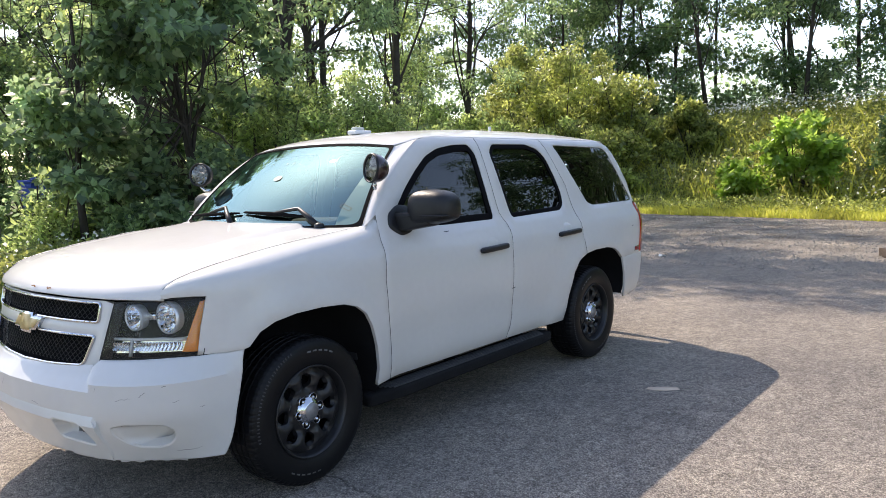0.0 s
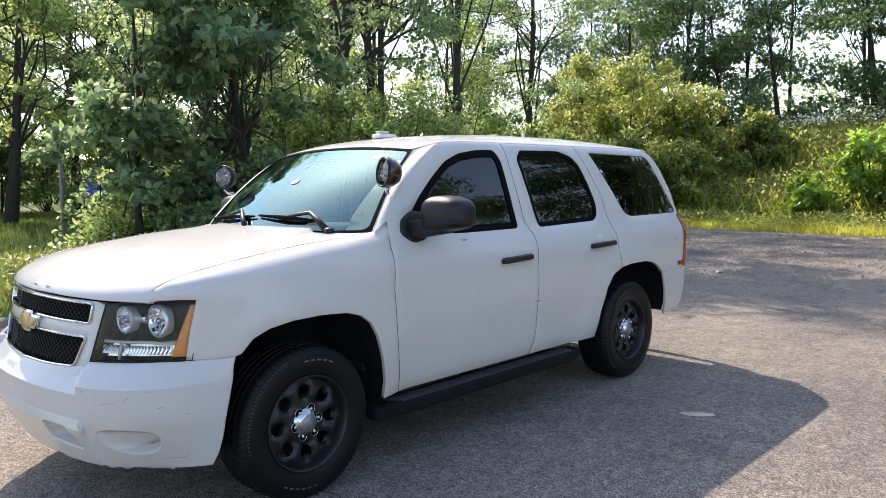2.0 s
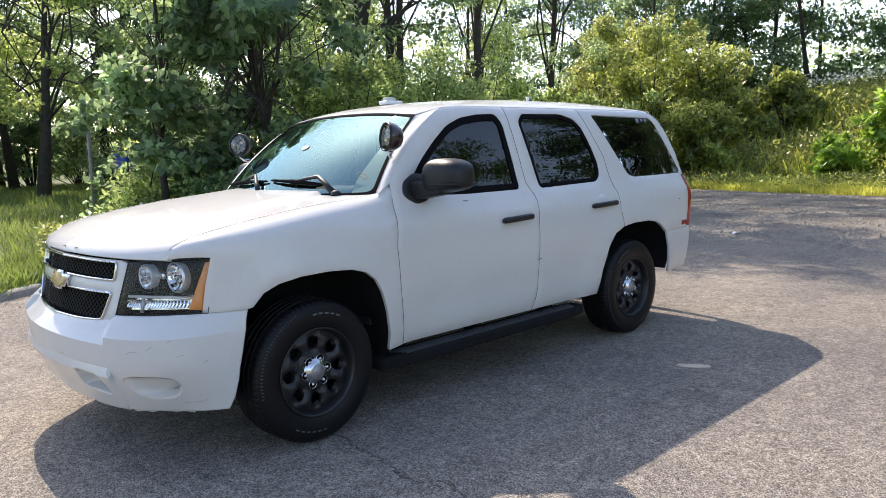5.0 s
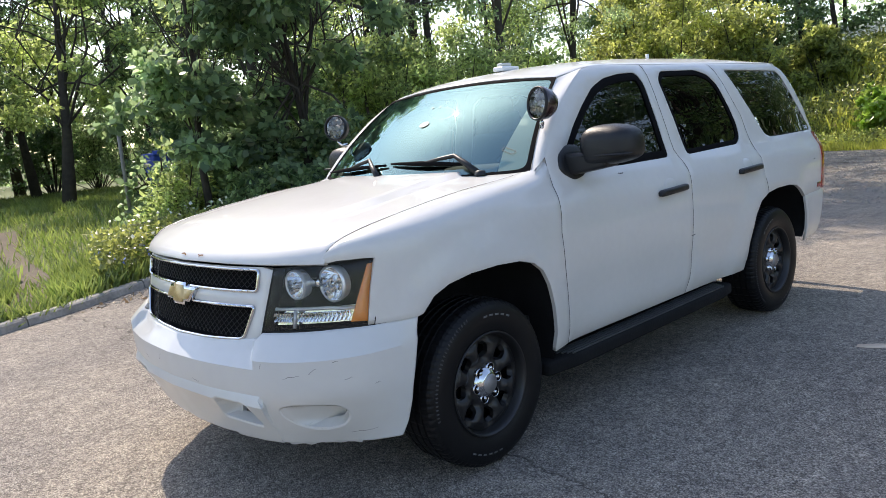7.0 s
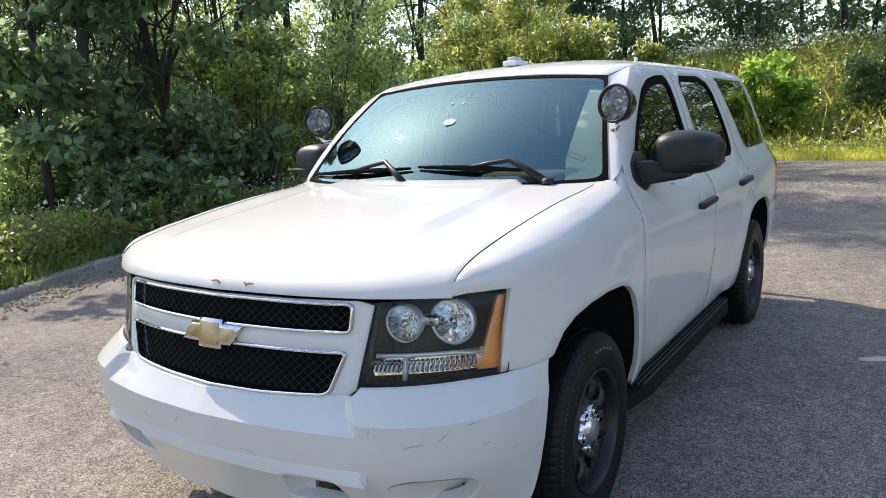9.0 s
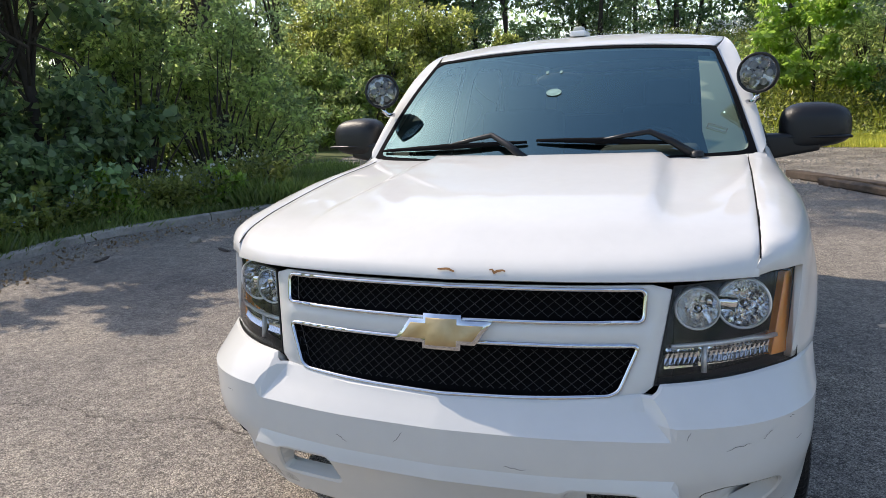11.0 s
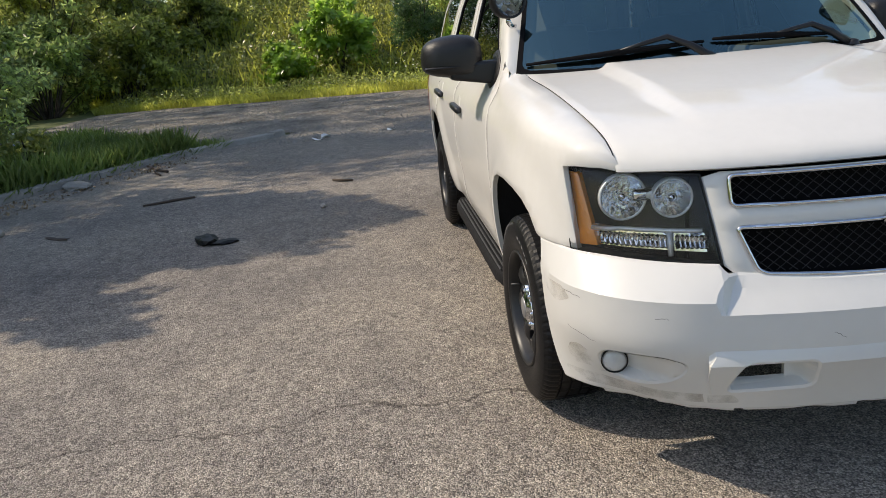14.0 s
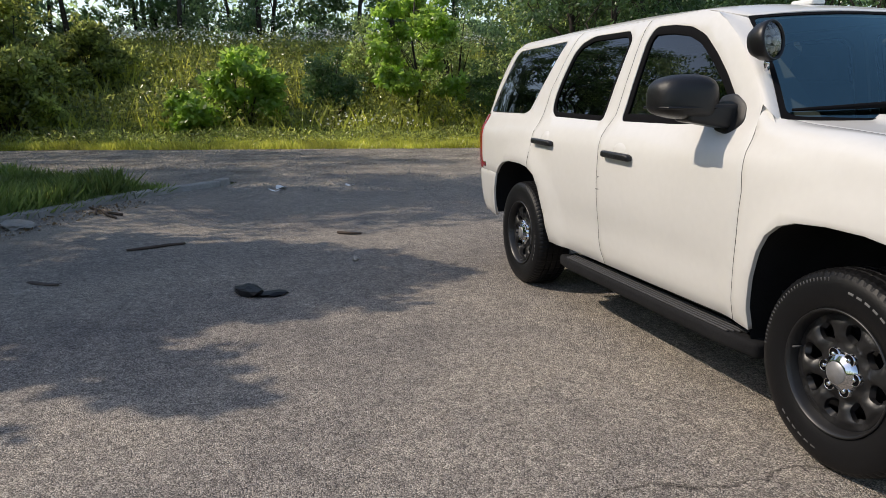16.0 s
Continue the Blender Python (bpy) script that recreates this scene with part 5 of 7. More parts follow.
# roof fitting and rear aerial
fit_ob = tagged(empty("roof_antenna", (0, 0, 0), suv), "small pale dome aerial on the roof")
part("aerial_base", box((0.16, 0.085, 0.030), 0.012, 3, (0.10, -0.01, on_roof(0.10, 0)[2] + 0.012)), MATTE_WHITE, fit_ob, smooth=True)
part("aerial_top", box((0.09, 0.05, 0.026), 0.012, 3, (0.115, -0.01, on_roof(0.10, 0)[2] + 0.036)), PALE_TRIM, fit_ob, smooth=True)
mesh_ob("aerial_stub", *tube([(-1.05, 0.30, 1.84), (-1.05, 0.30, 1.885)], 0.012, 8), MATTE_WHITE, suv)

# cabin
# driver's lining wider and paler than the passenger's: its light is put into colour
for g, w in ((1, 0.065), (-1, 0.0)):
    panel("pillar_trim", [(g * 0.985, 0.05), (g * 0.985, 0.95), (g * (0.945 - w), 0.95), (g * (0.90 - w), 0.60), (g * (0.83 - 0.6 * w), 0.25), (g * 0.80, 0.05)], windshield, (1, 0, 1), PALE_TRIM if g > 0 else GREY_CLOTH, suv, step=0.08, thick=0, lip=0, lift=-0.03, label="moulded pillar lining, paler on the driver's side to imitate light")
part("dashboard", box((0.42, 1.46, 0.22), 0.06, 4, (0.86, 0, 1.10)), DASH, suv, smooth=True)
part("instrument_hood", box((0.22, 0.42, 0.10), 0.04, 3, (0.84, 0.42, 1.235)), GREY_CLOTH, suv, smooth=True)
ring = [Vector((0.52 + 0.17 * math.sin(a) * 0.35, 0.42 + 0.185 * math.cos(a), 1.16 + 0.185 * math.sin(a))) for a in np.linspace(0, 2 * math.pi, 33)]
sw = mesh_ob("steering_wheel", *tube(ring, 0.014, 8, False), DASH, suv)
mesh_ob("steering_hub", *tube([(0.50, 0.42, 1.16), (0.60, 0.42, 1.13)], [0.065, 0.03], 12), DASH, sw)
for y in (0.42, -0.42):
    seat = tagged(empty("seat", (0, 0, 0), suv), "grey cloth front seat")
    part("cushion", box((0.52, 0.52, 0.16), 0.06, 3, (0.10, y, 0.80)), GREY_CLOTH, seat, smooth=True)
    bm = box((0.15, 0.50, 0.62), 0.06, 3)
    bmesh.ops.rotate(bm, verts=bm.verts, matrix=Euler((0, -0.25, 0)).to_matrix())
    bmesh.ops.translate(bm, vec=(-0.20, y, 1.13), verts=bm.verts)
    part("backrest", bm, GREY_CLOTH, seat, smooth=True)
    part("headrest", box((0.09, 0.26, 0.17), 0.04, 3, (-0.30, y, 1.50)), GREY_CLOTH, seat, smooth=True)
part("rear_bench", box((0.18, 1.4, 0.65), 0.06, 3, (-1.25, 0, 1.05)), GREY_CLOTH, suv, smooth=True)
part("cabin_floor", box((3.2, 1.6, 0.04), 0.0, 1, (-0.6, 0, 0.52)), DASH, suv)
panel("headliner", [(0.42, -0.64), (0.42, 0.64), (-2.1, 0.64), (-2.1, -0.64)], on_roof, (0, 0, -1), GREY_CLOTH, suv, step=0.2, thick=0, lip=0, lift=0.035)
for s in (0, 1):
    panel("door_trim", [(0.88, 0.6), (0.88, 1.20), (-1.2, 1.20), (-1.2, 0.6)], on_side, (0, -1, 0), PALE_TRIM, suv, step=0.2, thick=0, lip=0, lift=0.07, mirror=bool(s))
mesh_ob("inside_mirror", *moved(lathe([(-0.02, 0.0), (-0.018, 0.03), (0.0, 0.035), (0.012, 0.03), (0.013, 0.0)], 20, "x"), pose(0.70, 0, 1.585) @ Matrix.Diagonal((1, 3.2, 1, 1))), DASH, suv)
ring_of = lambda cu, cv, ru, rv, n: [(cu + ru * math.cos(a), cv + rv * math.sin(a)) for a in np.linspace(0, 2 * math.pi, n + 1)[:-1]]
panel("windshield_sticker", ring_of(0.0, 0.55, 0.046, 0.030, 24), windshield, (1, 0, 1), STICKER_PALE, suv, step=0.05, thick=0, lip=0, lift=0.006, gap=0, label="oval sticker on the glass")
panel("windshield_sticker", rounded([(0.80, 0.235), (0.885, 0.185), (0.90, 0.215), (0.815, 0.265)], 0.006), windshield, (1, 0, 1), STICKER, suv, holes=[rounded([(0.807, 0.236), (0.882, 0.192), (0.893, 0.215), (0.817, 0.259)], 0.004)], step=0.05, thick=0, lip=0, lift=0.006, gap=0, label="outlined rectangular sticker on the glass")
for u in (-0.085, 0.005):
    panel("windshield_sticker", [(u, 0.725), (u + 0.016, 0.725), (u + 0.016, 0.748), (u, 0.748)], windshield, (1, 0, 1), STICKER_PALE, suv, step=0.05, thick=0, lip=0, lift=0.006, gap=0, label="tiny square sticker on the glass")

# marks on the paint
def mark(surf, out, pts, w, material, name="scratch", owner=None, mirror=False):
    """A thin mark that follows a line on a surface."""
    verts, faces = [], []
    n = len(pts)
    for i, p in enumerate(pts):
        a, b = pts[max(i - 1, 0)], pts[min(i + 1, n - 1)]
        d = Vector((b[0] - a[0], b[1] - a[1])).normalized()
        k = w * (0.35 + 0.65 * math.sin(math.pi * (i + 0.5) / n))
        for sg in (1, -1):
            q = Vector(surf(p[0] - d.y * k * sg, p[1] + d.x * k * sg)) + Vector(out) * 0.0022
            verts.append((q.x, -q.y if mirror else q.y, q.z))
    for i in range(n - 1):
        f = (2 * i, 2 * i + 1, 2 * i + 3, 2 * i + 2)
        faces.append(f)
    return mesh_ob(name, verts, faces, material, owner or suv)


rng = random.Random(5)
for u, z, ln, tilt in ((-0.70, 0.628, 0.05, 0.1), (-0.27, 0.570, 0.05, -0.5), (-0.10, 0.60, 0.06, 0.9), (0.20, 0.55, 0.08, -0.1), (0.72, 0.62, 0.09, 0.15), (0.80, 0.64, 0.05, 0.6), (0.92, 0.60, 0.04, 0.2), (0.88, 0.67, 0.03, 0.1), (1.02, 0.56, 0.03, 0.1), (0.97, 0.355, 0.16, 0.08), (0.60, 0.66, 0.03, 1.2), (-0.95, 0.53, 0.16, -0.25), (-0.98, 0.655, 0.12, -0.1)):
    ln *= 0.7
    pts = [(u + ln * (k / 6 - 0.5) * math.cos(tilt), z + ln * (k / 6 - 0.5) * math.sin(tilt) + rng.uniform(-0.003, 0.003)) for k in range(7)]
    mark(on_bumper, (1, 0.4 * (1 if u > 0 else -1), 0), pts, 0.0008, SCRATCH, owner=bumper)
for y, ln in ((0.005, 0.05), (0.150, 0.045)):
    pts = [(2.351 + rng.uniform(-0.003, 0.003), y + ln * (k / 6 - 0.5)) for k in range(7)]
    mark(on_hood, (0.6, 0, 0.8), pts, 0.0028, RUST, "rust_chip")
for x, z, ln, mi in ((-0.30, 0.83, 0.035, True), (-0.29, 0.90, 0.02, True), (0.33, 1.175, 0.05, False), (-2.2, 1.02, 0.05, False), (-0.315, 0.74, 0.05, False)):
    mark(on_side, (0, 1, 0), [(x + ln * (k / 5 - 0.5), z + rng.uniform(-0.003, 0.003)) for k in range(6)], 0.003, SCRATCH, mirror=mi)

for poly in ([(-1.02, 0.47), (-0.97, 0.485), (-0.93, 0.46), (-0.89, 0.445), (-0.875, 0.41), (-0.92, 0.385), (-0.97, 0.40), (-1.03, 0.39), (-1.05, 0.43)],
             [(-1.10, 0.36), (-0.95, 0.372), (-0.75, 0.362), (-0.5, 0.37), (-0.48, 0.335), (-0.8, 0.322), (-1.10, 0.322)],
             [(-1.13, 0.66), (-1.02, 0.665), (-0.98, 0.635), (-1.06, 0.60), (-1.14, 0.62)]):
    panel("mud_smear", rounded(poly, 0.015), on_bumper, (1, -0.5, 0), DIRT, bumper, step=0.03, thick=0, lip=0, lift=0.0012, gap=0, label="smear of dried mud")

# the small rear badge
for m in (0, 1):
    bd = panel("rear_badge", [(-2.335, 0.795), (-2.245, 0.795), (-2.245, 0.835), (-2.335, 0.835)], on_side, (0, 1, 0), CHROME, quarter[m], step=0.05, thick=0.003, lip=0.001, lift=0.004, gap=0, mirror=bool(m), label="small chrome badge with red bars")
    for k in range(3):
        panel("badge_bar", [(-2.33 + 0.029 * k, 0.801), (-2.309 + 0.029 * k, 0.801), (-2.309 + 0.029 * k, 0.829), (-2.33 + 0.029 * k, 0.829)], on_side, (0, 1, 0), RED, bd, step=0.05, thick=0.002, lip=0, lift=0.007, gap=0, mirror=bool(m))

# dark seams between the panels
for edge, owner in ((front_edge, front_door), (mid_edge, rear_door), (rear_edge, rear_door)):
    for m in (0, 1):
        line = []
        for a, b in zip(edge, edge[1:]):
            line += [(a[0] + (b[0] - a[0]) * k / 4, a[1] + (b[1] - a[1]) * k / 4) for k in range(4)]
        line.append(edge[-1])
        pts = [Vector(on_side(x, min(z, 1.76))) for x, z in line]
        mesh_ob("door_seam", *tube([Vector((p.x, (-1 if m else 1) * (p.y - 0.0012), p.z)) for p in pts], 0.0012, 5), DARK, owner[m])
for m in (0, 1):
    pts = []
    for x in np.linspace(0.93, 2.142, 40):
        y = min(0.8165, side_y(x, seam_z(x) - 0.09) - 0.004)
        pts.append(Vector((x, (-1 if m else 1) * (y - 0.001), seam_z(x) - 0.0012)))
    mesh_ob("hood_seam", *tube(pts, 0.0013, 5), DARK, suv)

# ---- plants ----
LEAF_BROAD = leafy("broad_leaf", (0.052, 0.093, 0.048), (0.240, 0.337, 0.168), 0.62)
LEAF_BUSH = leafy("bush_leaf", (0.073, 0.113, 0.038), (0.329, 0.425, 0.156), 0.65)
LEAF_YELLOW = leafy("yellow_green_leaf", (0.077, 0.108, 0.029), (0.337, 0.389, 0.115), 0.55)
LEAF_LIME = leafy("lime_leaf", (0.132, 0.242, 0.043), (0.246, 0.374, 0.072), 0.5)
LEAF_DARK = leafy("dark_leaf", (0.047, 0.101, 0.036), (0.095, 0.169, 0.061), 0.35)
LEAF_FAR = leafy("far_leaf", (0.057, 0.100, 0.044), (0.240, 0.340, 0.149), 0.6)
LEAF_WEED = leafy("weed_leaf", (0.085, 0.115, 0.030), (0.250, 0.285, 0.080), 0.5)
GRASS = leafy("grass_blade", (0.075, 0.130, 0.028), (0.168, 0.222, 0.062), 0.42)
GRASS_YELLOW = leafy("yellow_grass", (0.270, 0.310, 0.050), (0.430, 0.450, 0.100), 0.45)
STRAW = leafy("dry_stalk", (0.26, 0.20, 0.09), (0.40, 0.31, 0.15), 0.3)
BARK = mat("bark", (0.055, 0.045, 0.037), 0.95, noise_scale=6, amount=0.3, bump=0.8, bump_scale=40)
PETAL = leafy("white_petal", (0.55, 0.56, 0.50), (0.75, 0.75, 0.70), 0.3)
BLUE_PETAL = leafy("blue_petal", (0.16, 0.20, 0.55), (0.26, 0.30, 0.65), 0.3)


def leaf_mesh(name, pos, axis, nor, size, material, shape="leaf", width=0.5):
    """Many leaves in one mesh: pos, axis, nor (n x 3), size (n)."""
    n = len(pos)
    side = np.cross(axis, nor)
    side /= np.linalg.norm(side, axis=1)[:, None] + 1e-9
    up = np.cross(side, axis)
    s = size[:, None]
    if shape == "leaf":
        rows = [pos, pos + axis * s * 0.45 + side * s * width * 0.5 - up * s * 0.08, pos + axis * s, pos + axis * s * 0.45 - side * s * width * 0.5 - up * s * 0.08]
        tri = np.array([[0, 1, 2], [0, 2, 3]])
    elif shape == "heart":
        rows = [pos, pos + axis * s * 0.12 + side * s * width * 0.42 - up * s * 0.05, pos + axis * s * 0.45 + side * s * width * 0.5 - up * s * 0.10, pos + axis * s - up * s * 0.12, pos + axis * s * 0.45 - side * s * width * 0.5 - up * s * 0.10, pos + axis * s * 0.12 - side * s * width * 0.42 - up * s * 0.05]
        tri = np.array([[0, 1, 2], [0, 2, 3], [0, 3, 4], [0, 4, 5]])
    else:
        rows = [pos - side * s * width * 0.5, pos + side * s * width * 0.5, pos + axis * s * 0.6 + side * s * width * 0.3 + nor * s * 0.12, pos + axis * s + nor * s * 0.35]
        tri = np.array([[0, 1, 2], [0, 2, 3]])
    k = len(rows)
    verts = np.stack(rows, 1).reshape(-1, 3)
    faces = (np.arange(n)[:, None, None] * k + tri[None]).reshape(-1, 3)
    me = bpy.data.meshes.new(name)
    me.vertices.add(len(verts))
    me.vertices.foreach_set("co", verts.astype(np.float32).ravel())
    me.loops.add(faces.size)
    me.loops.foreach_set("vertex_index", faces.astype(np.int32).ravel())
    me.polygons.add(len(faces))
    me.polygons.foreach_set("loop_start", np.arange(0, faces.size, 3, dtype=np.int32))
    me.materials.append(material)
    me.update(calc_edges=True)
    return me


def crown_points(clumps, n, rng, shell=0.55):
    """Points and outward directions in a set of clumps (x, y, z, rx, ry, rz)."""
    c = np.asarray(clumps, float)
    vol = (c[:, 3] * c[:, 4] * c[:, 5]) ** 0.8
    pick = rng.choice(len(c), n, p=vol / vol.sum())
    d = rng.normal(size=(n, 3))
    d /= np.linalg.norm(d, axis=1)[:, None]
    r = np.clip(1 - rng.random(n) ** 1.8 * shell, 0.1, 1) + rng.normal(size=n) * 0.08
    return c[pick, :3] + d * r[:, None] * c[pick, 3:], d


def ragged(clumps, rng, twigs=6):
    """Breaks each clump up into a core and smaller sprays round it, so that the outline is uneven, with gaps."""
    out = []
    for x, y, z, rx, ry, rz in clumps:
        out.append((x, y, z, rx * 0.55, ry * 0.55, rz * 0.5))
        for _ in range(twigs):
            d = rng.normal(size=3)
            d /= np.linalg.norm(d)
            k = rng.uniform(0.24, 0.5)
            r = rng.uniform(0.65, 1.12)
            out.append((x + d[0] * rx * r, y + d[1] * ry * r, z + d[2] * rz * r, rx * k, ry * k, rz * k * 0.6))
    return out


def foliage(name, parent, clumps, n, size, material, rng, shape="leaf", width=0.55, droop=0.35, label=""):
    pos, d = crown_points(clumps, n, rng)
    pos[:, 2] = np.maximum(pos[:, 2], 0.05)
    axis = d * 0.6 + rng.normal(size=(n, 3)) * 0.55
    axis[:, 2] -= droop
    axis /= np.linalg.norm(axis, axis=1)[:, None]
    nor = rng.normal(size=(n, 3)) * 0.55 + d * 0.35
    nor[:, 2] += 0.7
    nor /= np.linalg.norm(nor, axis=1)[:, None]
    s = size * rng.uniform(0.6, 1.35, n)
    ob = new(name, leaf_mesh(name, pos, axis, nor, s, material, shape, width))
    ob.parent = parent
    if label:
        tagged(ob, label)
    return ob


def limbs(trunk, tips, r0, rng, sides=7):
    """A tapered trunk along its points, with a limb to each tip."""
    pts = [Vector(p) for p in trunk]
    pieces = [tube(pts, [r0 * (1 - 0.72 * i / (len(pts) - 1)) * (1.25 if i == 0 else 1) for i in range(len(pts))], sides + 3)]
    for tip in tips:
        tip = Vector(tip)
        k = rng.uniform(0.3, 0.95)
        q = k * (len(pts) - 1)
        i = min(int(q), len(pts) - 2)
        a = pts[i].lerp(pts[i + 1], q - i)
        r = r0 * (1 - 0.72 * k) * 0.34
        m1 = a.lerp(tip, 0.35) + Vector((rng.normal() * 0.12, rng.normal() * 0.12, 0.10)) * (tip - a).length * 0.6
        m2 = a.lerp(tip, 0.7) + Vector((rng.normal() * 0.1, rng.normal() * 0.1, 0.08)) * (tip - a).length * 0.6
        pieces.append(tube([a, m1, m2, tip], [r, r * 0.75, r * 0.5, r * 0.2], sides, False))
        for _ in range(2):
            b = m1.lerp(m2, rng.random())
            e = b + Vector(rng.normal(size=3)) * (tip - a).length * 0.22
            pieces.append(tube([b, b.lerp(e, 0.5) + Vector((0, 0, 0.05)), e], [r * 0.4, r * 0.25, r * 0.1], 5, False))
    return joined(*pieces)


def tree(base, height, spread, n, size, material, seed, low=0.3, trunk_r=0.16, lean=(0, 0), clump=0.28, count=16, shape="leaf", width=0.55, label="", name="tree", group="", thin=1.0):
    rng = np.random.default_rng(seed)
    z0 = hill(*base)
    root = tagged(empty(name, (base[0], base[1], z0 - 0.03)), label, name.replace("_", " "), group)
    top = Vector((lean[0], lean[1], height * 0.86))
    trunk = [Vector((0, 0, -0.1)), top * 0.3 + Vector((rng.normal() * 0.08, rng.normal() * 0.08, 0)), top * 0.62 + Vector((rng.normal() * 0.15, rng.normal() * 0.15, 0)), top]
    clumps = []
    for i in range(count):
        a, t = rng.uniform(0, 2 * math.pi), rng.random() ** 0.8
        z = height * (low + (1 - low) * t)
        prof = math.sin(math.pi * min(1.0, 0.18 + 0.80 * t)) ** 0.7
        r = spread * prof * math.sqrt(rng.uniform(0.15, 1.0)) * 0.85
        k = spread * clump * rng.uniform(0.7, 1.35)
        c = Vector((lean[0] * z / height, lean[1] * z / height, 0))
        clumps.append((c.x + r * math.cos(a), c.y + r * math.sin(a), min(z, height - k * 0.5), k * 1.1, k * 1.1, k * 0.75 * thin))
    mesh_ob("trunk", *limbs(trunk, [c[:3] for c in (clumps[::2] if height > 9 else clumps)], trunk_r, rng), BARK, root)
    foliage("crown", root, ragged(clumps, rng), n, size, material, rng, shape, width)
    return root


def bush(base, height, spread, n, size, material, seed, label, shape="leaf", width=0.5, name="bush", group="", count=26, stems=True):
    rng = np.random.default_rng(seed)
    root = tagged(empty(name, (base[0], base[1], hill(*base) - 0.03)), label, name.replace("_", " "), group)
    clumps = []
    for i in range(count):
        a, t = rng.uniform(0, 2 * math.pi), (i + 0.5) / count
        r = spread * math.sqrt(rng.uniform(0.05, 1.0)) * (1 - 0.55 * t)
        k = min(spread, height) * rng.uniform(0.16, 0.38)
        if i % 4 == 0:
            r, k = r * 1.2 + 0.1, k * 0.55
        clumps.append((r * math.cos(a), r * math.sin(a), height * (0.14 + 0.72 * t) * rng.uniform(0.82, 1.0 if i % 4 else 1.28), k, k, k * 0.9))
    if stems:
        mesh_ob("stem", *joined(*[tube([(c[0] * 0.15, c[1] * 0.15, -0.05), (c[0] * 0.6, c[1] * 0.6, c[2] * 0.6), (c[0], c[1], c[2])], [0.03, 0.02, 0.008], 5, False) for c in clumps]), BARK, root)
    foliage("leaves", root, ragged(clumps, rng), n, size, material, rng, shape, width, droop=0.15)
    return root


# the broad-leaved small tree behind the kerb, and its neighbours
tree((-4.1, -8.9), 7.3, 2.4, 18000, 0.155, LEAF_BROAD, 11, low=0.05, trunk_r=0.11, clump=0.23, count=52, shape="heart", width=0.72, label="broad-leaved young tree with large bright leaves", name="broadleaf_tree")
bush((-3.4, -8.1), 2.5, 1.4, 3000, 0.115, LEAF_BROAD, 13, "low broad-leaved saplings crowding the kerb", shape="heart", width=0.8, name="sapling_thicket")
bush((-3.1, -10.7), 2.2, 0.95, 1700, 0.14, LEAF_BROAD, 12, "leggy broad-leaved shrub beside the steel post", shape="heart", width=0.75, name="sapling_thicket")
bush((-2.6, -12.2), 1.7, 0.8, 600, 0.14, LEAF_BROAD, 18, "leggy broad-leaved shrub before the blue bins", shape="heart", width=0.75, name="sapling_thicket")
bush((-1.75, -9.3), 1.25, 0.75, 3800, 0.075, LEAF_BUSH, 17, "low bright shrub behind the kerb weeds", name="bush", group="bushes behind the kerb")
kerb_bushes = [(-2.6, -7.9, 1.3, 0.9, 5000), (-5.6, -8.4, 4.0, 1.4, 11000), (-7.5, -8.3, 3.6, 1.5, 11000), (-9.4, -9.0, 4.0, 1.8, 11000), (-6.6, -10.4, 4.2, 1.8, 12000), (-11.6, -10.4, 3.5, 1.9, 11000), (-9.4, -12.2, 5.0, 2.2, 13000), (-14.4, -12.3, 4.2, 2.2, 12000), (-1.9, -9.9, 1.3, 0.9, 4000), (-3.0, -11.0, 1.8, 1.2, 5000)]
for i, (x, y, h, r, n) in enumerate(kerb_bushes):
    bush((x, y), h, r, int(n * 0.62), 0.115, LEAF_BUSH if i % 5 else LEAF_FAR, 30 + i, "dense green bush with small leaves behind the kerb", group="bushes behind the kerb")
for i, (x, y, h, r) in enumerate([(-3.5, -7.1, 0.85, 0.5), (-4.4, -6.75, 0.7, 0.45), (-5.2, -6.4, 0.8, 0.5), (-6.1, -6.1, 0.75, 0.5), (-1.2, -7.3, 0.7, 0.5), (-2.4, -7.2, 0.8, 0.45), (-0.2, -6.9, 0.6, 0.4)]):
    bush((x, y), h, r, 900, 0.095, LEAF_WEED if i % 2 else LEAF_LIME, 560 + i, "bright leafy weed clump close behind the kerb", name="weed_clump", group="weed clumps", count=14, shape="heart", width=0.6)
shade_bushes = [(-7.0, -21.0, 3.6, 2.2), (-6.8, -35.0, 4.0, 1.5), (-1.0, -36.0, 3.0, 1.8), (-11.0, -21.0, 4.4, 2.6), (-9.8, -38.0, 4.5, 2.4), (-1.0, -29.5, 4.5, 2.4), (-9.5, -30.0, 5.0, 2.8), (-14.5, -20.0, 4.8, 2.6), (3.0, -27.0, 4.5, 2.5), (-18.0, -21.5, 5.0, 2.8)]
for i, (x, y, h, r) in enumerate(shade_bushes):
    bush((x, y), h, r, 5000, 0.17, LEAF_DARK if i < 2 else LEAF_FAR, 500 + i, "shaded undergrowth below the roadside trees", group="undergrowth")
far_bushes = [(-20.5, -11.6, 3.2, 2.2), (-22.6, -9.6, 3.0, 1.9), (-24.5, -12.6, 4.8, 2.6), (-26.0, -10.2, 4.2, 2.2), (-28.5, -13.5, 5.0, 2.8), (-29.5, -17.5, 5.2, 3.0), (-23.0, -15.5, 4.2, 2.6), (-19.0, -15.0, 4.2, 2.4), (-26.6, -7.6, 2.4, 1.7), (-33.0, -20.5, 5.5, 3.2)]
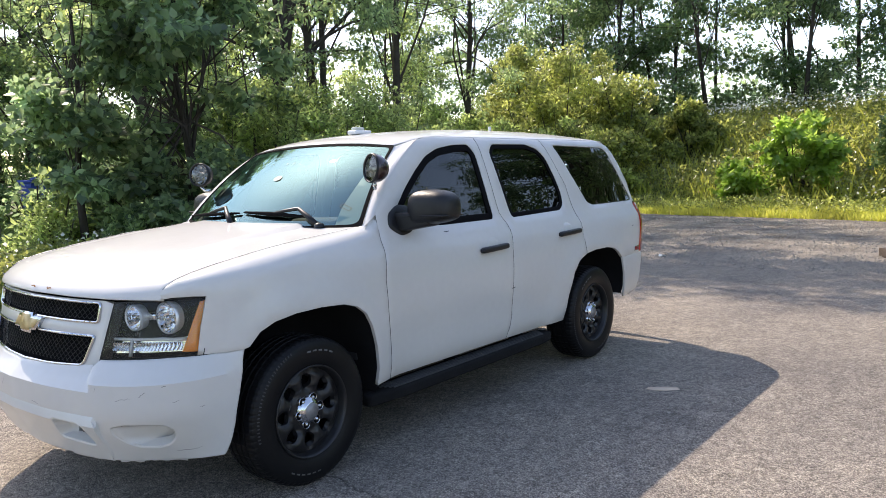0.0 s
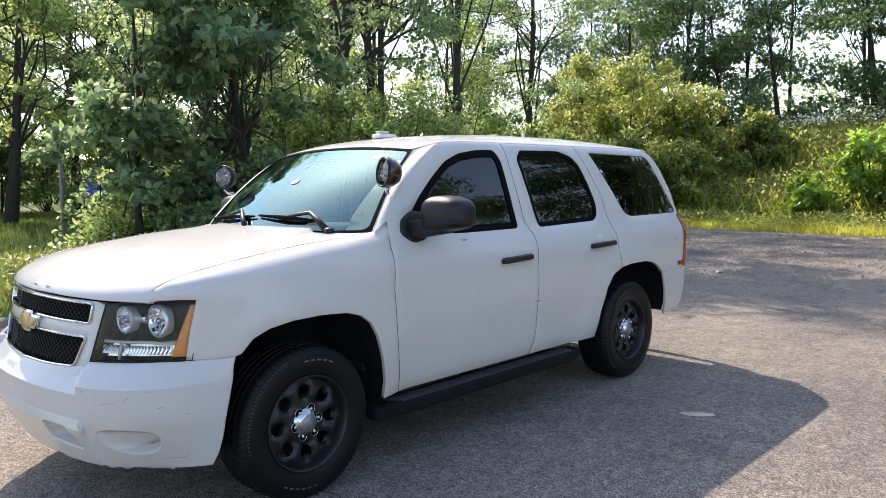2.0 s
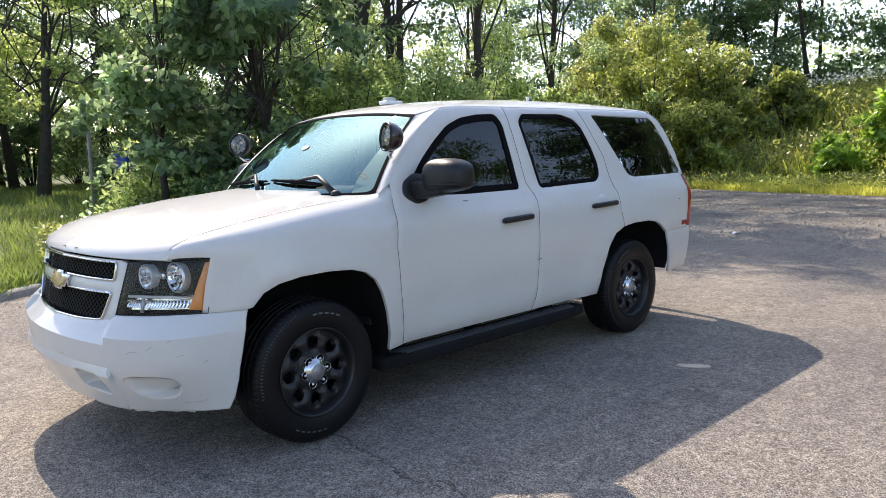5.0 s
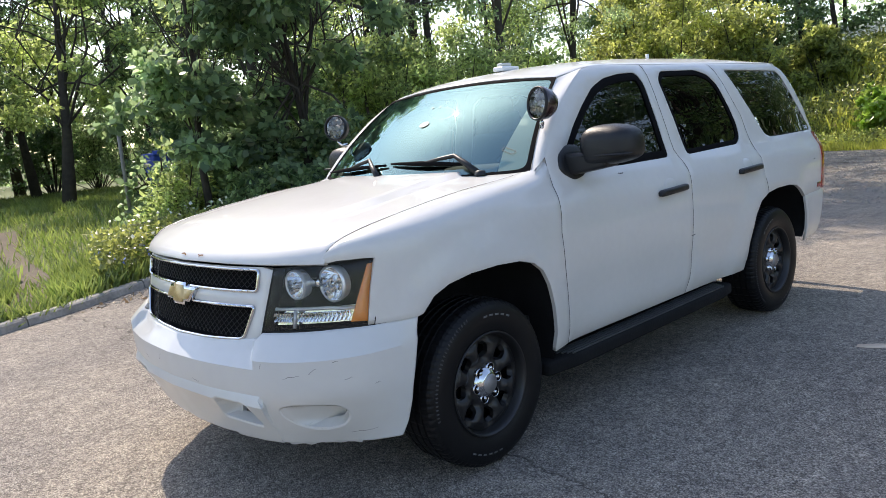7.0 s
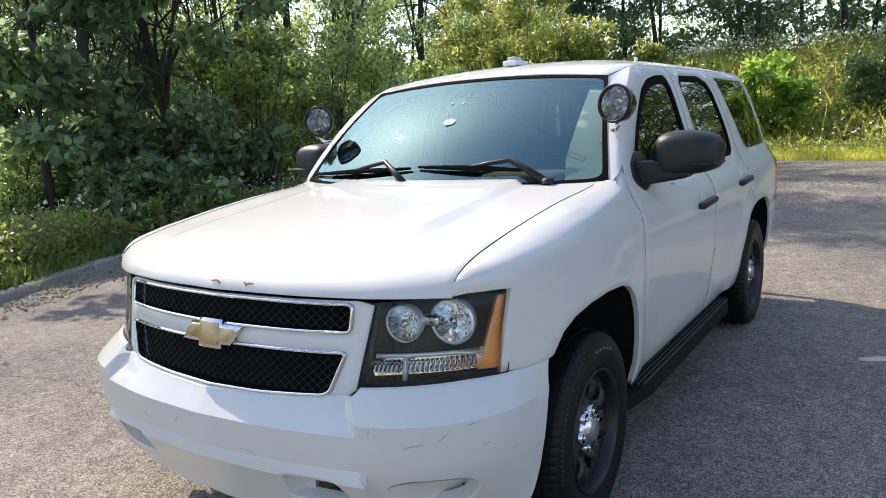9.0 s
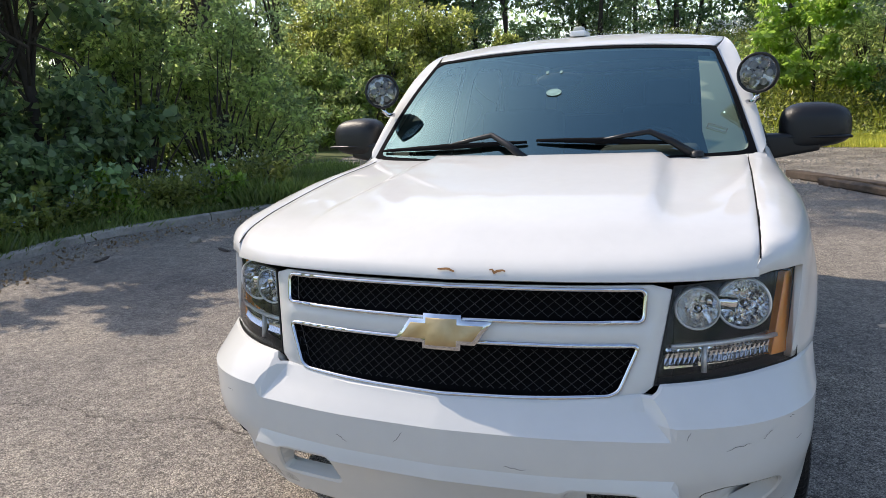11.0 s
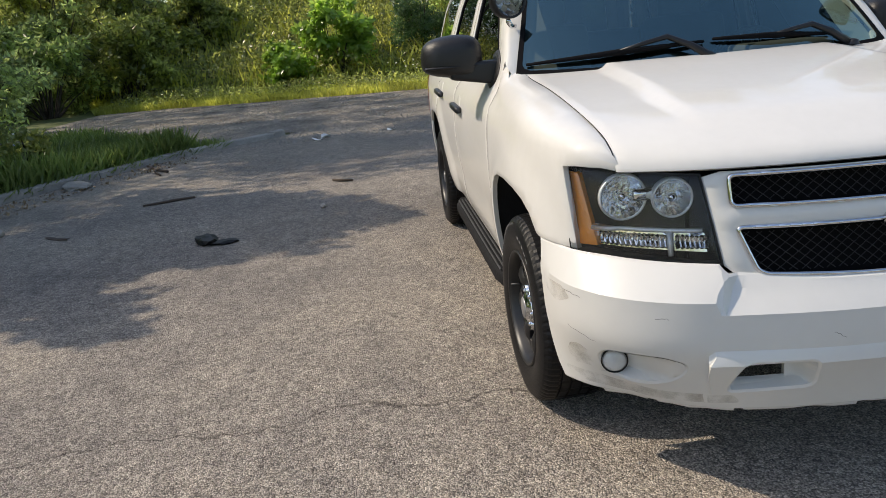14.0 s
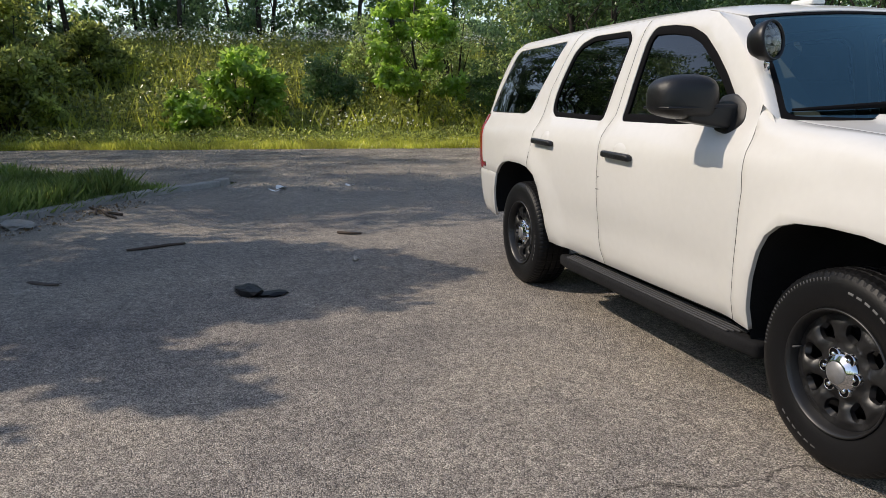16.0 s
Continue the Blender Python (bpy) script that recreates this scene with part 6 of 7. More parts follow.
for i, (x, y, h, r) in enumerate(far_bushes):
    bush((x, y), h * 1.12, r, 8500, 0.20, LEAF_YELLOW if i not in (0, 6, 7) else LEAF_BUSH, 60 + i, "sunlit yellow-green bush at the foot of the bank", group="bushes on the bank")
bush((-22.4, -2.5), 3.3, 1.6, 5200, 0.21, LEAF_LIME, 80, "bright lime-green shrub in the tall grass", name="lime_shrub", shape="heart", width=0.6)
bush((-21.8, -4.2), 1.9, 1.0, 2600, 0.20, LEAF_LIME, 81, "low bright lime-green shrub in the tall grass", name="lime_shrub", shape="heart", width=0.6)
tree((-22.0, 3.4), 5.4, 1.9, 5200, 0.19, LEAF_LIME, 82, low=0.15, trunk_r=0.07, clump=0.26, count=16, shape="heart", width=0.6, label="young tree with drooping lime-green leaves", name="young_tree")
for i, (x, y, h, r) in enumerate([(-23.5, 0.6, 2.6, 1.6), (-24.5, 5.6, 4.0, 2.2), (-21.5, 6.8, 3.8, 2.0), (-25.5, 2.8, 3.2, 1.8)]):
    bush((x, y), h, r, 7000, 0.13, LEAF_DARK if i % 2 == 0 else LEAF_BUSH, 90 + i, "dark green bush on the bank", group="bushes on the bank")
tree((-2.1, -8.95), 6.0, 1.5, 6500, 0.15, LEAF_BROAD, 14, low=0.22, trunk_r=0.07, clump=0.27, count=24, shape="heart", width=0.72, label="younger broad-leaved tree leaning over the verge", name="broadleaf_tree")
for i in range(11):
    y = -22 + i * 4.2
    bush((-37.5 + 1.2 * math.sin(i * 2.1), y), 3.2, 2.6, 3000, 0.26, LEAF_FAR, 600 + i, "dark hedge bush along the crest of the bank", group="crest hedge")
# tall trees along the top of the bank
rnd = random.Random(4)
for i in range(22):
    y = -34 + i * 2.85 + rnd.uniform(-1.2, 1.2)
    tree((-38 + rnd.uniform(-3, 3), y), rnd.uniform(11.5, 16), rnd.uniform(3.0, 4.0), 6000, 0.23, LEAF_DARK, 200 + i, low=0.13, trunk_r=0.13, clump=0.27, count=20, label="tall dark tree on the skyline with an open crown", group="skyline trees", lean=(rnd.uniform(-1, 1), rnd.uniform(-1.5, 1.5)))
for i in range(9):
    tree((-34.5 - 7 * (i % 2) + rnd.uniform(-1, 1), -19 + i * 2.3 + rnd.uniform(-0.8, 0.8)), rnd.uniform(12, 16), rnd.uniform(3.6, 4.6), 4500, 0.22, LEAF_FAR if i % 3 == 0 else LEAF_DARK, 230 + i, low=0.12, trunk_r=0.12, clump=0.20, count=34, label="tall skyline tree with a lacy spreading crown", group="skyline trees", lean=(rnd.uniform(-1, 1), rnd.uniform(-1.5, 1.5)))
# taller trees on the shaded side
side_trees = [(-12.5, -14.5, 15.0, 4.8, 15000), (-17.5, -15.5, 16.5, 4.6, 15000), (-7.6, -16.5, 11.5, 4.0, 7000), (-23.5, -17.0, 14.0, 4.6, 12000), (-4.0, -23.5, 10.0, 3.6, 9000), (-8.5, -26.5, 11.0, 4.0, 9000), (-0.5, -27.0, 10.5, 3.6, 8000), (-13.5, -25.0, 11.0, 4.0, 9000), (-5.5, -33.0, 11.0, 4.5, 8000), (-19.0, -30.0, 12.0, 4.5, 8000), (2.5, -32.0, 11.0, 4.2, 7000), (-10.2, -11.8, 16.5, 3.7, 7000)]
for i, (x, y, h, r, n) in enumerate(side_trees):
    tree((x, y), h, r, n, 0.15 if i < 4 else 0.19, LEAF_FAR if i % 2 else LEAF_BUSH, 300 + i, low=(0.30 if i == 11 else 0.46) if i in (0, 1, 11) else 0.30, trunk_r=0.12 if i == 11 else 0.20, clump=0.17, count=44, label="leafy roadside tree with long spreading limbs", group="roadside trees", lean=(rnd.uniform(-1, 1), rnd.uniform(-0.5, 1.2)))
tree((-8.2, -12.6), 12.5, 4.0, 9500, 0.13, LEAF_FAR, 320, low=0.24, trunk_r=0.24, clump=0.15, count=46, label="old leafy tree with long dark limbs over the gravel", group="roadside trees", lean=(-1.6, 2.2))
# dark woods behind the lawn
for i, (x, y, h, r) in enumerate([(7.0, -37, 13, 4.2), (3.0, -40, 14, 4.5), (-2.0, -38, 13, 4.4), (-6.5, -40, 15, 4.6), (-11.0, -37, 14, 4.4), (-15.5, -39, 15, 4.6), (-20.0, -36, 14, 4.4), (-25.0, -33, 14, 4.6)]):
    tree((x, y), h, r, 13000, 0.26, LEAF_FAR if i % 3 else LEAF_DARK, 450 + i, low=0.06, trunk_r=0.24, clump=0.24, count=34, label="dense dark tree closing the lawn", group="woods behind the lawn")
for i, (x, y, h, r) in enumerate([(-10.2, -19.2, 9.0, 2.6), (-13.8, -18.6, 9.5, 2.8), (-17.0, -20.0, 9.5, 2.8), (-7.4, -20.2, 8.5, 2.5), (-20.5, -19.0, 9.0, 2.8), (-23.5, -21.0, 9.5, 3.0)]):
    tree((x, y), h, r, 5500, 0.16, LEAF_FAR if i % 2 else LEAF_BUSH, 470 + i, low=0.08, trunk_r=0.15, clump=0.26, count=30, label="leafy mid-height tree behind the kerb bushes", group="mid-height trees")
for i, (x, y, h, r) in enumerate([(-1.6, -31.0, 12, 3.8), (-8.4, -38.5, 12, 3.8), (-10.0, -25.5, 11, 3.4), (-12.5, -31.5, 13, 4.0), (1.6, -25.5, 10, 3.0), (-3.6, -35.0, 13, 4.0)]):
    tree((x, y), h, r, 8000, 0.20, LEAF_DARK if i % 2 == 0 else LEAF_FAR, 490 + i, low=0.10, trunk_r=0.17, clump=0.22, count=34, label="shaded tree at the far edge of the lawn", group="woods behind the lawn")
# trees by the fence on the driver's side
for i, (x, y, h, r) in enumerate([(-12.4, 5.8, 8.8, 2.8), (-12.6, 6.55, 8.6, 3.0), (-18.8, 7.4, 9.0, 3.4), (-16.0, 8.6, 9.0, 3.4), (-11.5, 10.6, 8.0, 3.0), (-15.9, 6.3, 8.5, 3.0)]):
    tree((x, y), h, r, 12000, 0.125, LEAF_BUSH if i == 2 else LEAF_DARK, 400 + i, low=0.26 if i < 2 else 0.16, trunk_r=(0.09, 0.13)[i] if i < 2 else 0.12, clump=0.25, count=28, label="green tree with low fine-leaved branches beside the fence", group="trees by the fence")

for i, (x, y, h, r) in enumerate([(-19.5, 11.2, 4.6, 2.2), (-17.0, 13.8, 5.2, 2.4), (-22.0, 14.2, 5.5, 2.6), (-13.5, 16.5, 5.0, 2.0), (-24.5, 10.5, 4.2, 2.4), (-19.5, 18.0, 6.0, 2.8), (-13.5, 19.5, 6.0, 2.8), (-27.0, 15.0, 5.0, 3.0), (-9.0, 17.0, 5.0, 2.5), (-30.0, 11.0, 4.0, 2.8), (-21.5, 8.8, 3.0, 1.8)]):
    bush((x, y), h, r, 5000, 0.17, LEAF_DARK if i % 3 else LEAF_FAR, 540 + i, "dark shaded thicket behind the wire fence", name="thicket", group="thickets behind the fence")

for i, (x, y, h, r) in enumerate([(-8.0, 16.5, 8.5, 3.0), (-14.5, 15.5, 9.0, 3.0), (-11.0, 17.5, 9.0, 3.2), (-18.0, 15.5, 9.5, 3.2)]):
    tree((x, y), h, r, 9000, 0.15, LEAF_DARK if i % 2 else LEAF_FAR, 420 + i, low=0.14, trunk_r=0.15, clump=0.24, count=32, label="dense green tree behind the wire fence", group="trees by the fence")


def grass(name, area, n, size, material, seed, label, width=0.06, lean=0.5):
    """Blades inside a polygon."""
    rng = np.random.default_rng(seed)
    a = np.asarray(area, float)
    pts = np.zeros((0, 2))
    while len(pts) < n:
        p = rng.uniform(a.min(0), a.max(0), (n, 2))
        pts = np.concatenate([pts, p[inside(p, area) & ~(inside(p, foot_path) & (rng.random(n) > 0.12))]])
    pts = pts[:n]
    z = np.array([hill(x, y) for x, y in pts]) - 0.02
    patch = 0.55 + 0.9 * np.array([noise.noise((x * 0.8, y * 0.8, seed)) * 0.5 + 0.5 for x, y in pts])
    pos = np.column_stack([pts, z])
    axis = rng.normal(size=(n, 3)) * lean * 0.5
    axis[:, 2] = 1
    axis /= np.linalg.norm(axis, axis=1)[:, None]
    nor = rng.normal(size=(n, 3))
    nor[:, 2] = 0
    nor /= np.linalg.norm(nor, axis=1)[:, None]
    ob = new(name, leaf_mesh(name, pos, axis, nor, size * patch * rng.uniform(0.5, 1.3, n), material, "blade", width))
    return tagged(ob, label, "grass", kind="stuff")


verge = [(3.4, -4.4), (2.2, -4.8), (1.45, -5.15), (0.5, -5.72), (-0.45, -6.17), (-1.4, -6.55), (-2.3, -6.72), (-3.1, -6.62), (-4.0, -6.27), (-4.9, -5.9), (-5.9, -5.32), (-7.2, -4.62), (-7.9, -4.15), (-8.7, -5.1), (-10.1, -6.8), (-11.3, -7.8), (-9.0, -8.2), (-5.0, -8.2), (-2.0, -8.3), (0.5, -7.6), (3.0, -6.6), (4.5, -5.4)]
grass("verge_grass", verge, 36000, 0.24, GRASS, 1, "lush green verge grass spilling over the kerb", 0.05)
tufts = [(p[0] + 0.02, p[1] - 0.06) for p in kerb_pts[6:-2]] + [(p[0] - 0.1, p[1] - 0.42) for p in kerb_pts[6:-2][::-1]]
grass("kerb_tufts", tufts, 9000, 0.17, GRASS, 21, "grass tufts hanging over the kerb", 0.06, 1.3)
corner = [(-4.9, -5.9), (-5.9, -5.3), (-7.2, -4.65), (-7.8, -4.35), (-8.5, -5.2), (-9.8, -6.8), (-8.0, -7.4), (-5.5, -7.2)]
grass("tall_grass", corner, 14000, 0.36, GRASS, 2, "tall green grass on the corner behind the kerb", 0.03)
strip = [(-17.0, 0.0), (-16.4, 2.0), (-16.0, 4.0), (-15.6, 6.2), (-20.0, 7.0), (-21.4, 0.0), (-22.0, -6.0), (-22.5, -11.0), (-19.3, -9.8), (-19.0, -7.4), (-18.2, -5.2), (-17.6, -2.6)]
grass("yellow_grass_strip", strip, 42000, 0.20, GRASS_YELLOW, 3, "sunlit yellow-green grass strip beyond the gravel", 0.09)
bank = [(-19.5, 7.5), (-20.5, 0.0), (-21.5, -6.0), (-22.0, -10.0), (-24.0, -14.0), (-36.0, -16.0), (-37.0, 12.0), (-22.0, 10.0)]


def herbs(name, area, n, height, size, material, seed, label, width=0.5, low=0.0, power=1.0):
    """Loose leaves up to a height over the ground inside a polygon, thicker in patches."""
    rng = np.random.default_rng(seed)
    a = np.asarray(area, float)
    pts = np.zeros((0, 2))
    while len(pts) < n:
        p = rng.uniform(a.min(0), a.max(0), (n, 2))
        pts = np.concatenate([pts, p[inside(p, area)]])
    pts = pts[:n]
    patch = np.array([0.45 + 1.1 * (noise.noise((x * 0.5, y * 0.5, seed)) * 0.5 + 0.5) for x, y in pts])
    z = np.array([hill(x, y) for x, y in pts]) + (low + (1 - low) * rng.random(n) ** power) * height * patch
    axis, nor = rng.normal(size=(n, 3)), rng.normal(size=(n, 3)) * 0.6
    nor[:, 2] += 0.8
    axis /= np.linalg.norm(axis, axis=1)[:, None]
    nor /= np.linalg.norm(nor, axis=1)[:, None]
    ob = new(name, leaf_mesh(name, np.column_stack([pts, z]), axis, nor, size * rng.uniform(0.6, 1.4, n), material, "leaf", width))
    return tagged(ob, label, "weeds", kind="stuff")


herbs("bank_weeds", bank, 62000, 1.1, 0.15, LEAF_WEED, 4, "tall green weeds covering the bank", 0.5)
herbs("bank_dry_weeds", bank, 1800, 1.0, 0.13, STRAW, 8, "dry brown weeds among the green on the bank", 0.3)
grass("bank_grass", bank, 8000, 0.8, GRASS_YELLOW, 5, "tall yellow-green grass stems on the bank", 0.012, 0.3)
herbs("bank_low_weeds", bank, 60000, 0.6, 0.10, LEAF_YELLOW, 24, "low sunlit weeds on the bank", 0.45)
crest = [(-27.5, 9.0), (-28.0, 0.0), (-28.5, -8.0), (-34.0, -10.0), (-34.0, 10.0)]
herbs("white_umbels", crest, 2200, 1.35, 0.09, PETAL, 9, "white flower heads on tall stems along the bank", 1.0, 0.75)
foot = [(-19.5, -9.5), (-18.6, -5.0), (-17.8, -1.0), (-17.0, 4.0), (-19.0, 5.5), (-21.5, 2.0), (-22.5, -9.0)]
herbs("foot_weeds", foot, 12000, 0.45, 0.10, LEAF_YELLOW, 10, "low weeds at the foot of the bank", 0.4)
herbs("foot_flowers", [(-19.2, -1.0), (-18.6, 3.0), (-20.6, 3.0), (-21.0, -0.5)], 70, 0.75, 0.07, PETAL, 13, "white wild flowers at the foot of the bank", 1.0, 0.8)
kerbside = [(1.0, -5.6), (-0.45, -6.3), (-1.4, -6.7), (-2.3, -6.9), (-3.1, -6.8), (-4.0, -6.45), (-5.0, -6.1), (-6.5, -6.6), (-8.0, -7.0), (-6.0, -8.0), (-2.5, -8.0), (0.5, -7.2)]
herbs("kerb_weeds", kerbside, 22000, 0.60, 0.085, LEAF_WEED, 14, "leafy weeds crowding the kerb", 0.45)
herbs("chicory_flowers", kerbside, 420, 0.55, 0.035, BLUE_PETAL, 15, "small blue wild flowers among the kerb weeds", 1.0, 0.6)
herbs("kerb_umbels", kerbside, 260, 0.75, 0.045, PETAL, 16, "white flower heads among the kerb weeds", 1.0, 0.8)

lawn = [(2.5, -6.5), (-1.0, -8.2), (-2.0, -10.0), (-3.5, -13.0), (-8.0, -16.0), (-12, -22.0), (-12, -36.0), (8, -36.0), (8, -8.0)]
grass("lawn", lawn, 52000, 0.22, GRASS, 6, "rough sunlit lawn between the trees", 0.09)
right_grass = [(-10.3, 6.2), (-8.6, 5.8), (-7.4, 5.45), (-6.2, 5.15), (-5.2, 5.1), (-4.5, 5.8), (-4.0, 8.0), (-10.0, 14.0), (-20.0, 14.0), (-18.0, 6.0), (-15.0, 5.1), (-12.6, 5.4)]
grass("fence_grass", right_grass, 26000, 0.26, GRASS, 7, "long grass under the trees by the fence", 0.07)

# woods that close the horizon
def far_woods():
    rng = np.random.default_rng(77)
    clumps = []
    for k in range(560):
        a = rng.uniform(0, 2 * math.pi)
        d = rng.uniform(62, 85)
        h = rng.uniform(5, 13)
        for z in np.arange(-0.6, h, 2.2):
            r = rng.uniform(1.8, 3.4)
            clumps.append((d * math.cos(a) + rng.normal(), d * math.sin(a) + rng.normal(), z + 1.5, r, r, r * 0.8))
    root = tagged(empty("far_woods", (0, 0, 0)), "hazy green woods closing the horizon", "woods", kind="stuff")
    foliage("leaves", root, clumps, 84000, 0.65, LEAF_FAR, rng)


far_woods()

# ---- litter, post, fence and the rest ----
WOOD_DARK = mat("weathered_wood", (0.075, 0.055, 0.042), 0.9, noise_scale=9, amount=0.3, bump=0.6, bump_scale=70)
POST_GREY = mat("galvanised_post", (0.22, 0.21, 0.19), 0.6, metal=0.3, noise_scale=12, amount=0.2)
# pale tan that imitates sunlit asphalt inside the vehicle's shadow
SUN_PATCH = mat("painted_sun_patch", (0.62, 0.50, 0.39), 0.9, noise_scale=30, amount=0.06)
WHITE_PAPER = mat("white_paper", (0.75, 0.76, 0.76), 0.9, noise_scale=20, amount=0.05)
BLUE_BIN = mat("blue_plastic", (0.02, 0.06, 0.32), 0.45, noise_scale=4, amount=0.1)
NAVY = mat("navy_steel", (0.006, 0.017, 0.055), 0.5, noise_scale=3, amount=0.2, fine=0.15)
STONE = mat("gravel_stone", (0.30, 0.275, 0.24), 0.9, noise_scale=20, amount=0.25, spread=0.2)
LITTER = leafy("dead_leaf", (0.14, 0.10, 0.06), (0.30, 0.23, 0.14), 0.1, 0.1)


def lump(name, at, size, material, label, category, seed, turn=0.0):
    """A rough broken piece lying on the ground."""
    rng = random.Random(seed)
    bm = bmesh.new()
    bmesh.ops.create_icosphere(bm, subdivisions=2, radius=0.5)
    for v in bm.verts:
        v.co *= 1 + rng.uniform(-0.22, 0.22)
        v.co.z = max(v.co.z, -0.32)
    bmesh.ops.scale(bm, vec=size, verts=bm.verts)
    bmesh.ops.rotate(bm, verts=bm.verts, matrix=Euler((0, 0, turn)).to_matrix())
    z = min(v.co.z for v in bm.verts)
    bmesh.ops.translate(bm, vec=(0, 0, -z), verts=bm.verts)
    ob = part(name, bm, material, None)
    ob.location = (at[0], at[1], 0.0)
    return tagged(ob, label, category)


def flat_scrap(name, at, length, width, material, label, turn, seed, lift=0.004, bend=0.012):
    rng = random.Random(seed)
    n = 18
    verts, faces = [], []
    for i in range(n):
        a = 2 * math.pi * i / n
        k = 1 + rng.uniform(-0.12, 0.12)
        verts.append((length / 2 * math.cos(a) * k, width / 2 * math.copysign(abs(math.sin(a)) ** 0.8, math.sin(a)) * k, 0.004 + bend * abs(math.cos(a)) ** 2))
    verts += [(x, y, z - 0.003) for x, y, z in verts]
    c = len(verts)
    verts += [(0, 0, 0.004), (0, 0, 0.001)]
    for i in range(n):
        j = (i + 1) % n
        faces += [(c, i, j), (c + 1, n + j, n + i), (i, n + i, n + j, j)]
    ob = mesh_ob(name, verts, faces, material)
    ob.location, ob.rotation_euler = (at[0], at[1], 0.0), (0, 0, turn)
    return tagged(ob, label, "litter")


def stick(name, pts, r, label, seed):
    rng = random.Random(seed)
    line = [Vector((x, y, r + 0.002)) for x, y in pts]
    return tagged(mesh_ob(name, *tube(line, [r * rng.uniform(0.7, 1.1) for _ in line], 7), WOOD_DARK), label, "stick")


scrap = tagged(empty("tyre_scrap", (-1.67, -2.97, 0)), "torn black rubber tyre scrap on the asphalt", "litter")
for nm, at, size, sd in (("rubber_chunk", (-0.02, 0.05), (0.28, 0.17, 0.075), 3), ("rubber_flap", (0.05, 0.22), (0.13, 0.24, 0.035), 4)):
    ob = lump(nm, (0, 0), size, RUBBER, "", "", sd, 0.4)
    ob.location, ob.parent = (at[0], at[1], 0), scrap
    for key in ("category",):
        if key in ob:
            del ob[key]
stick("branch", [(-3.52, -3.93), (-3.6, -3.75), (-3.68, -3.6), (-3.72, -3.44)], 0.014, "dark broken stick lying on the asphalt", 1)
stick("branch", [(-3.88, -1.98), (-3.8, -1.88), (-3.74, -1.76)], 0.014, "short dark stick lying on the asphalt", 2)
for k, pts in enumerate(([(-6.55, -4.72), (-6.2, -4.52), (-5.85, -4.42), (-5.55, -4.28)], [(-6.4, -4.5), (-6.05, -4.45), (-5.8, -4.25)], [(-6.7, -4.62), (-6.35, -4.62), (-5.95, -4.55)])):
    stick("branch", pts, 0.017, "bare fallen branch beside the kerb", 10 + k)
lump("rock", (-2.8, -5.05), (0.16, 0.12, 0.09), STONE, "small dark stone on the asphalt", "rock", 6)
lump("rock", (-2.57, -2.02), (0.10, 0.06, 0.05), STONE, "small stone on the asphalt", "rock", 7)
lump("concrete_slab", (-5.25, -5.22), (0.55, 0.34, 0.10), CONCRETE, "broken flat piece of concrete beside the kerb", "rubble", 8, 0.5)
lump("concrete_slab", (-5.75, -5.35), (0.30, 0.20, 0.12), CONCRETE, "broken lump of kerb concrete", "rubble", 9, 0.2)
flat_scrap("bark_piece", (-2.42, -4.37), 0.30, 0.07, WOOD_DARK, "flat piece of dark bark on the asphalt", 1.0, 1)
flat_scrap("bark_piece", (-1.75, -5.45), 0.30, 0.08, WOOD_DARK, "flat piece of dark bark near the kerb", 0.3, 2)
# no litter: a thin pale piece added to imitate a patch of sunlight
flat_scrap("card_scrap", (-0.953, 1.794), 0.22, 0.085, SUN_PATCH, "added pale flat piece standing in for a patch of sunlight on the asphalt", 2.11, 3, bend=0.003)
flat_scrap("paper_scrap", (-7.97, -2.26), 0.26, 0.16, WHITE_PAPER, "crumpled white paper on the gravel", 0.3, 4, bend=0.05)
flat_scrap("paper_scrap", (-7.72, -2.36), 0.20, 0.12, WHITE_PAPER, "crumpled white paper on the gravel", 1.3, 5, bend=0.04)
flat_scrap("paper_scrap", (-8.1, -1.18), 0.16, 0.10, WHITE_PAPER, "small white paper on the gravel", 0.8, 6, bend=0.03)
# old timbers at the edge of the gravel
for k, (a, b, r) in enumerate((((-9.5, 1.88), (-6.6, 3.55), 0.085), ((-8.5, 2.25), (-6.2, 3.35), 0.07))):
    d = Vector(b) - Vector(a)
    bm = box((d.length, r * 2.2, r * 1.6), 0.02, 1)
    bmesh.ops.subdivide_edges(bm, edges=[e for e in bm.edges if e.calc_length() > 1], cuts=6)
    rg = random.Random(20 + k)
    for v in bm.verts:
        v.co += Vector((0, rg.uniform(-0.012, 0.012), rg.uniform(-0.01, 0.01)))
    ob = part("timber", bm, WOOD_DARK, None)
    ob.location = ((a[0] + b[0]) / 2, (a[1] + b[1]) / 2, r * 0.8)
    ob.rotation_euler = (0, 0, math.atan2(d.y, d.x))
    tagged(ob, "weathered dark timber lying at the edge of the gravel", "timber")


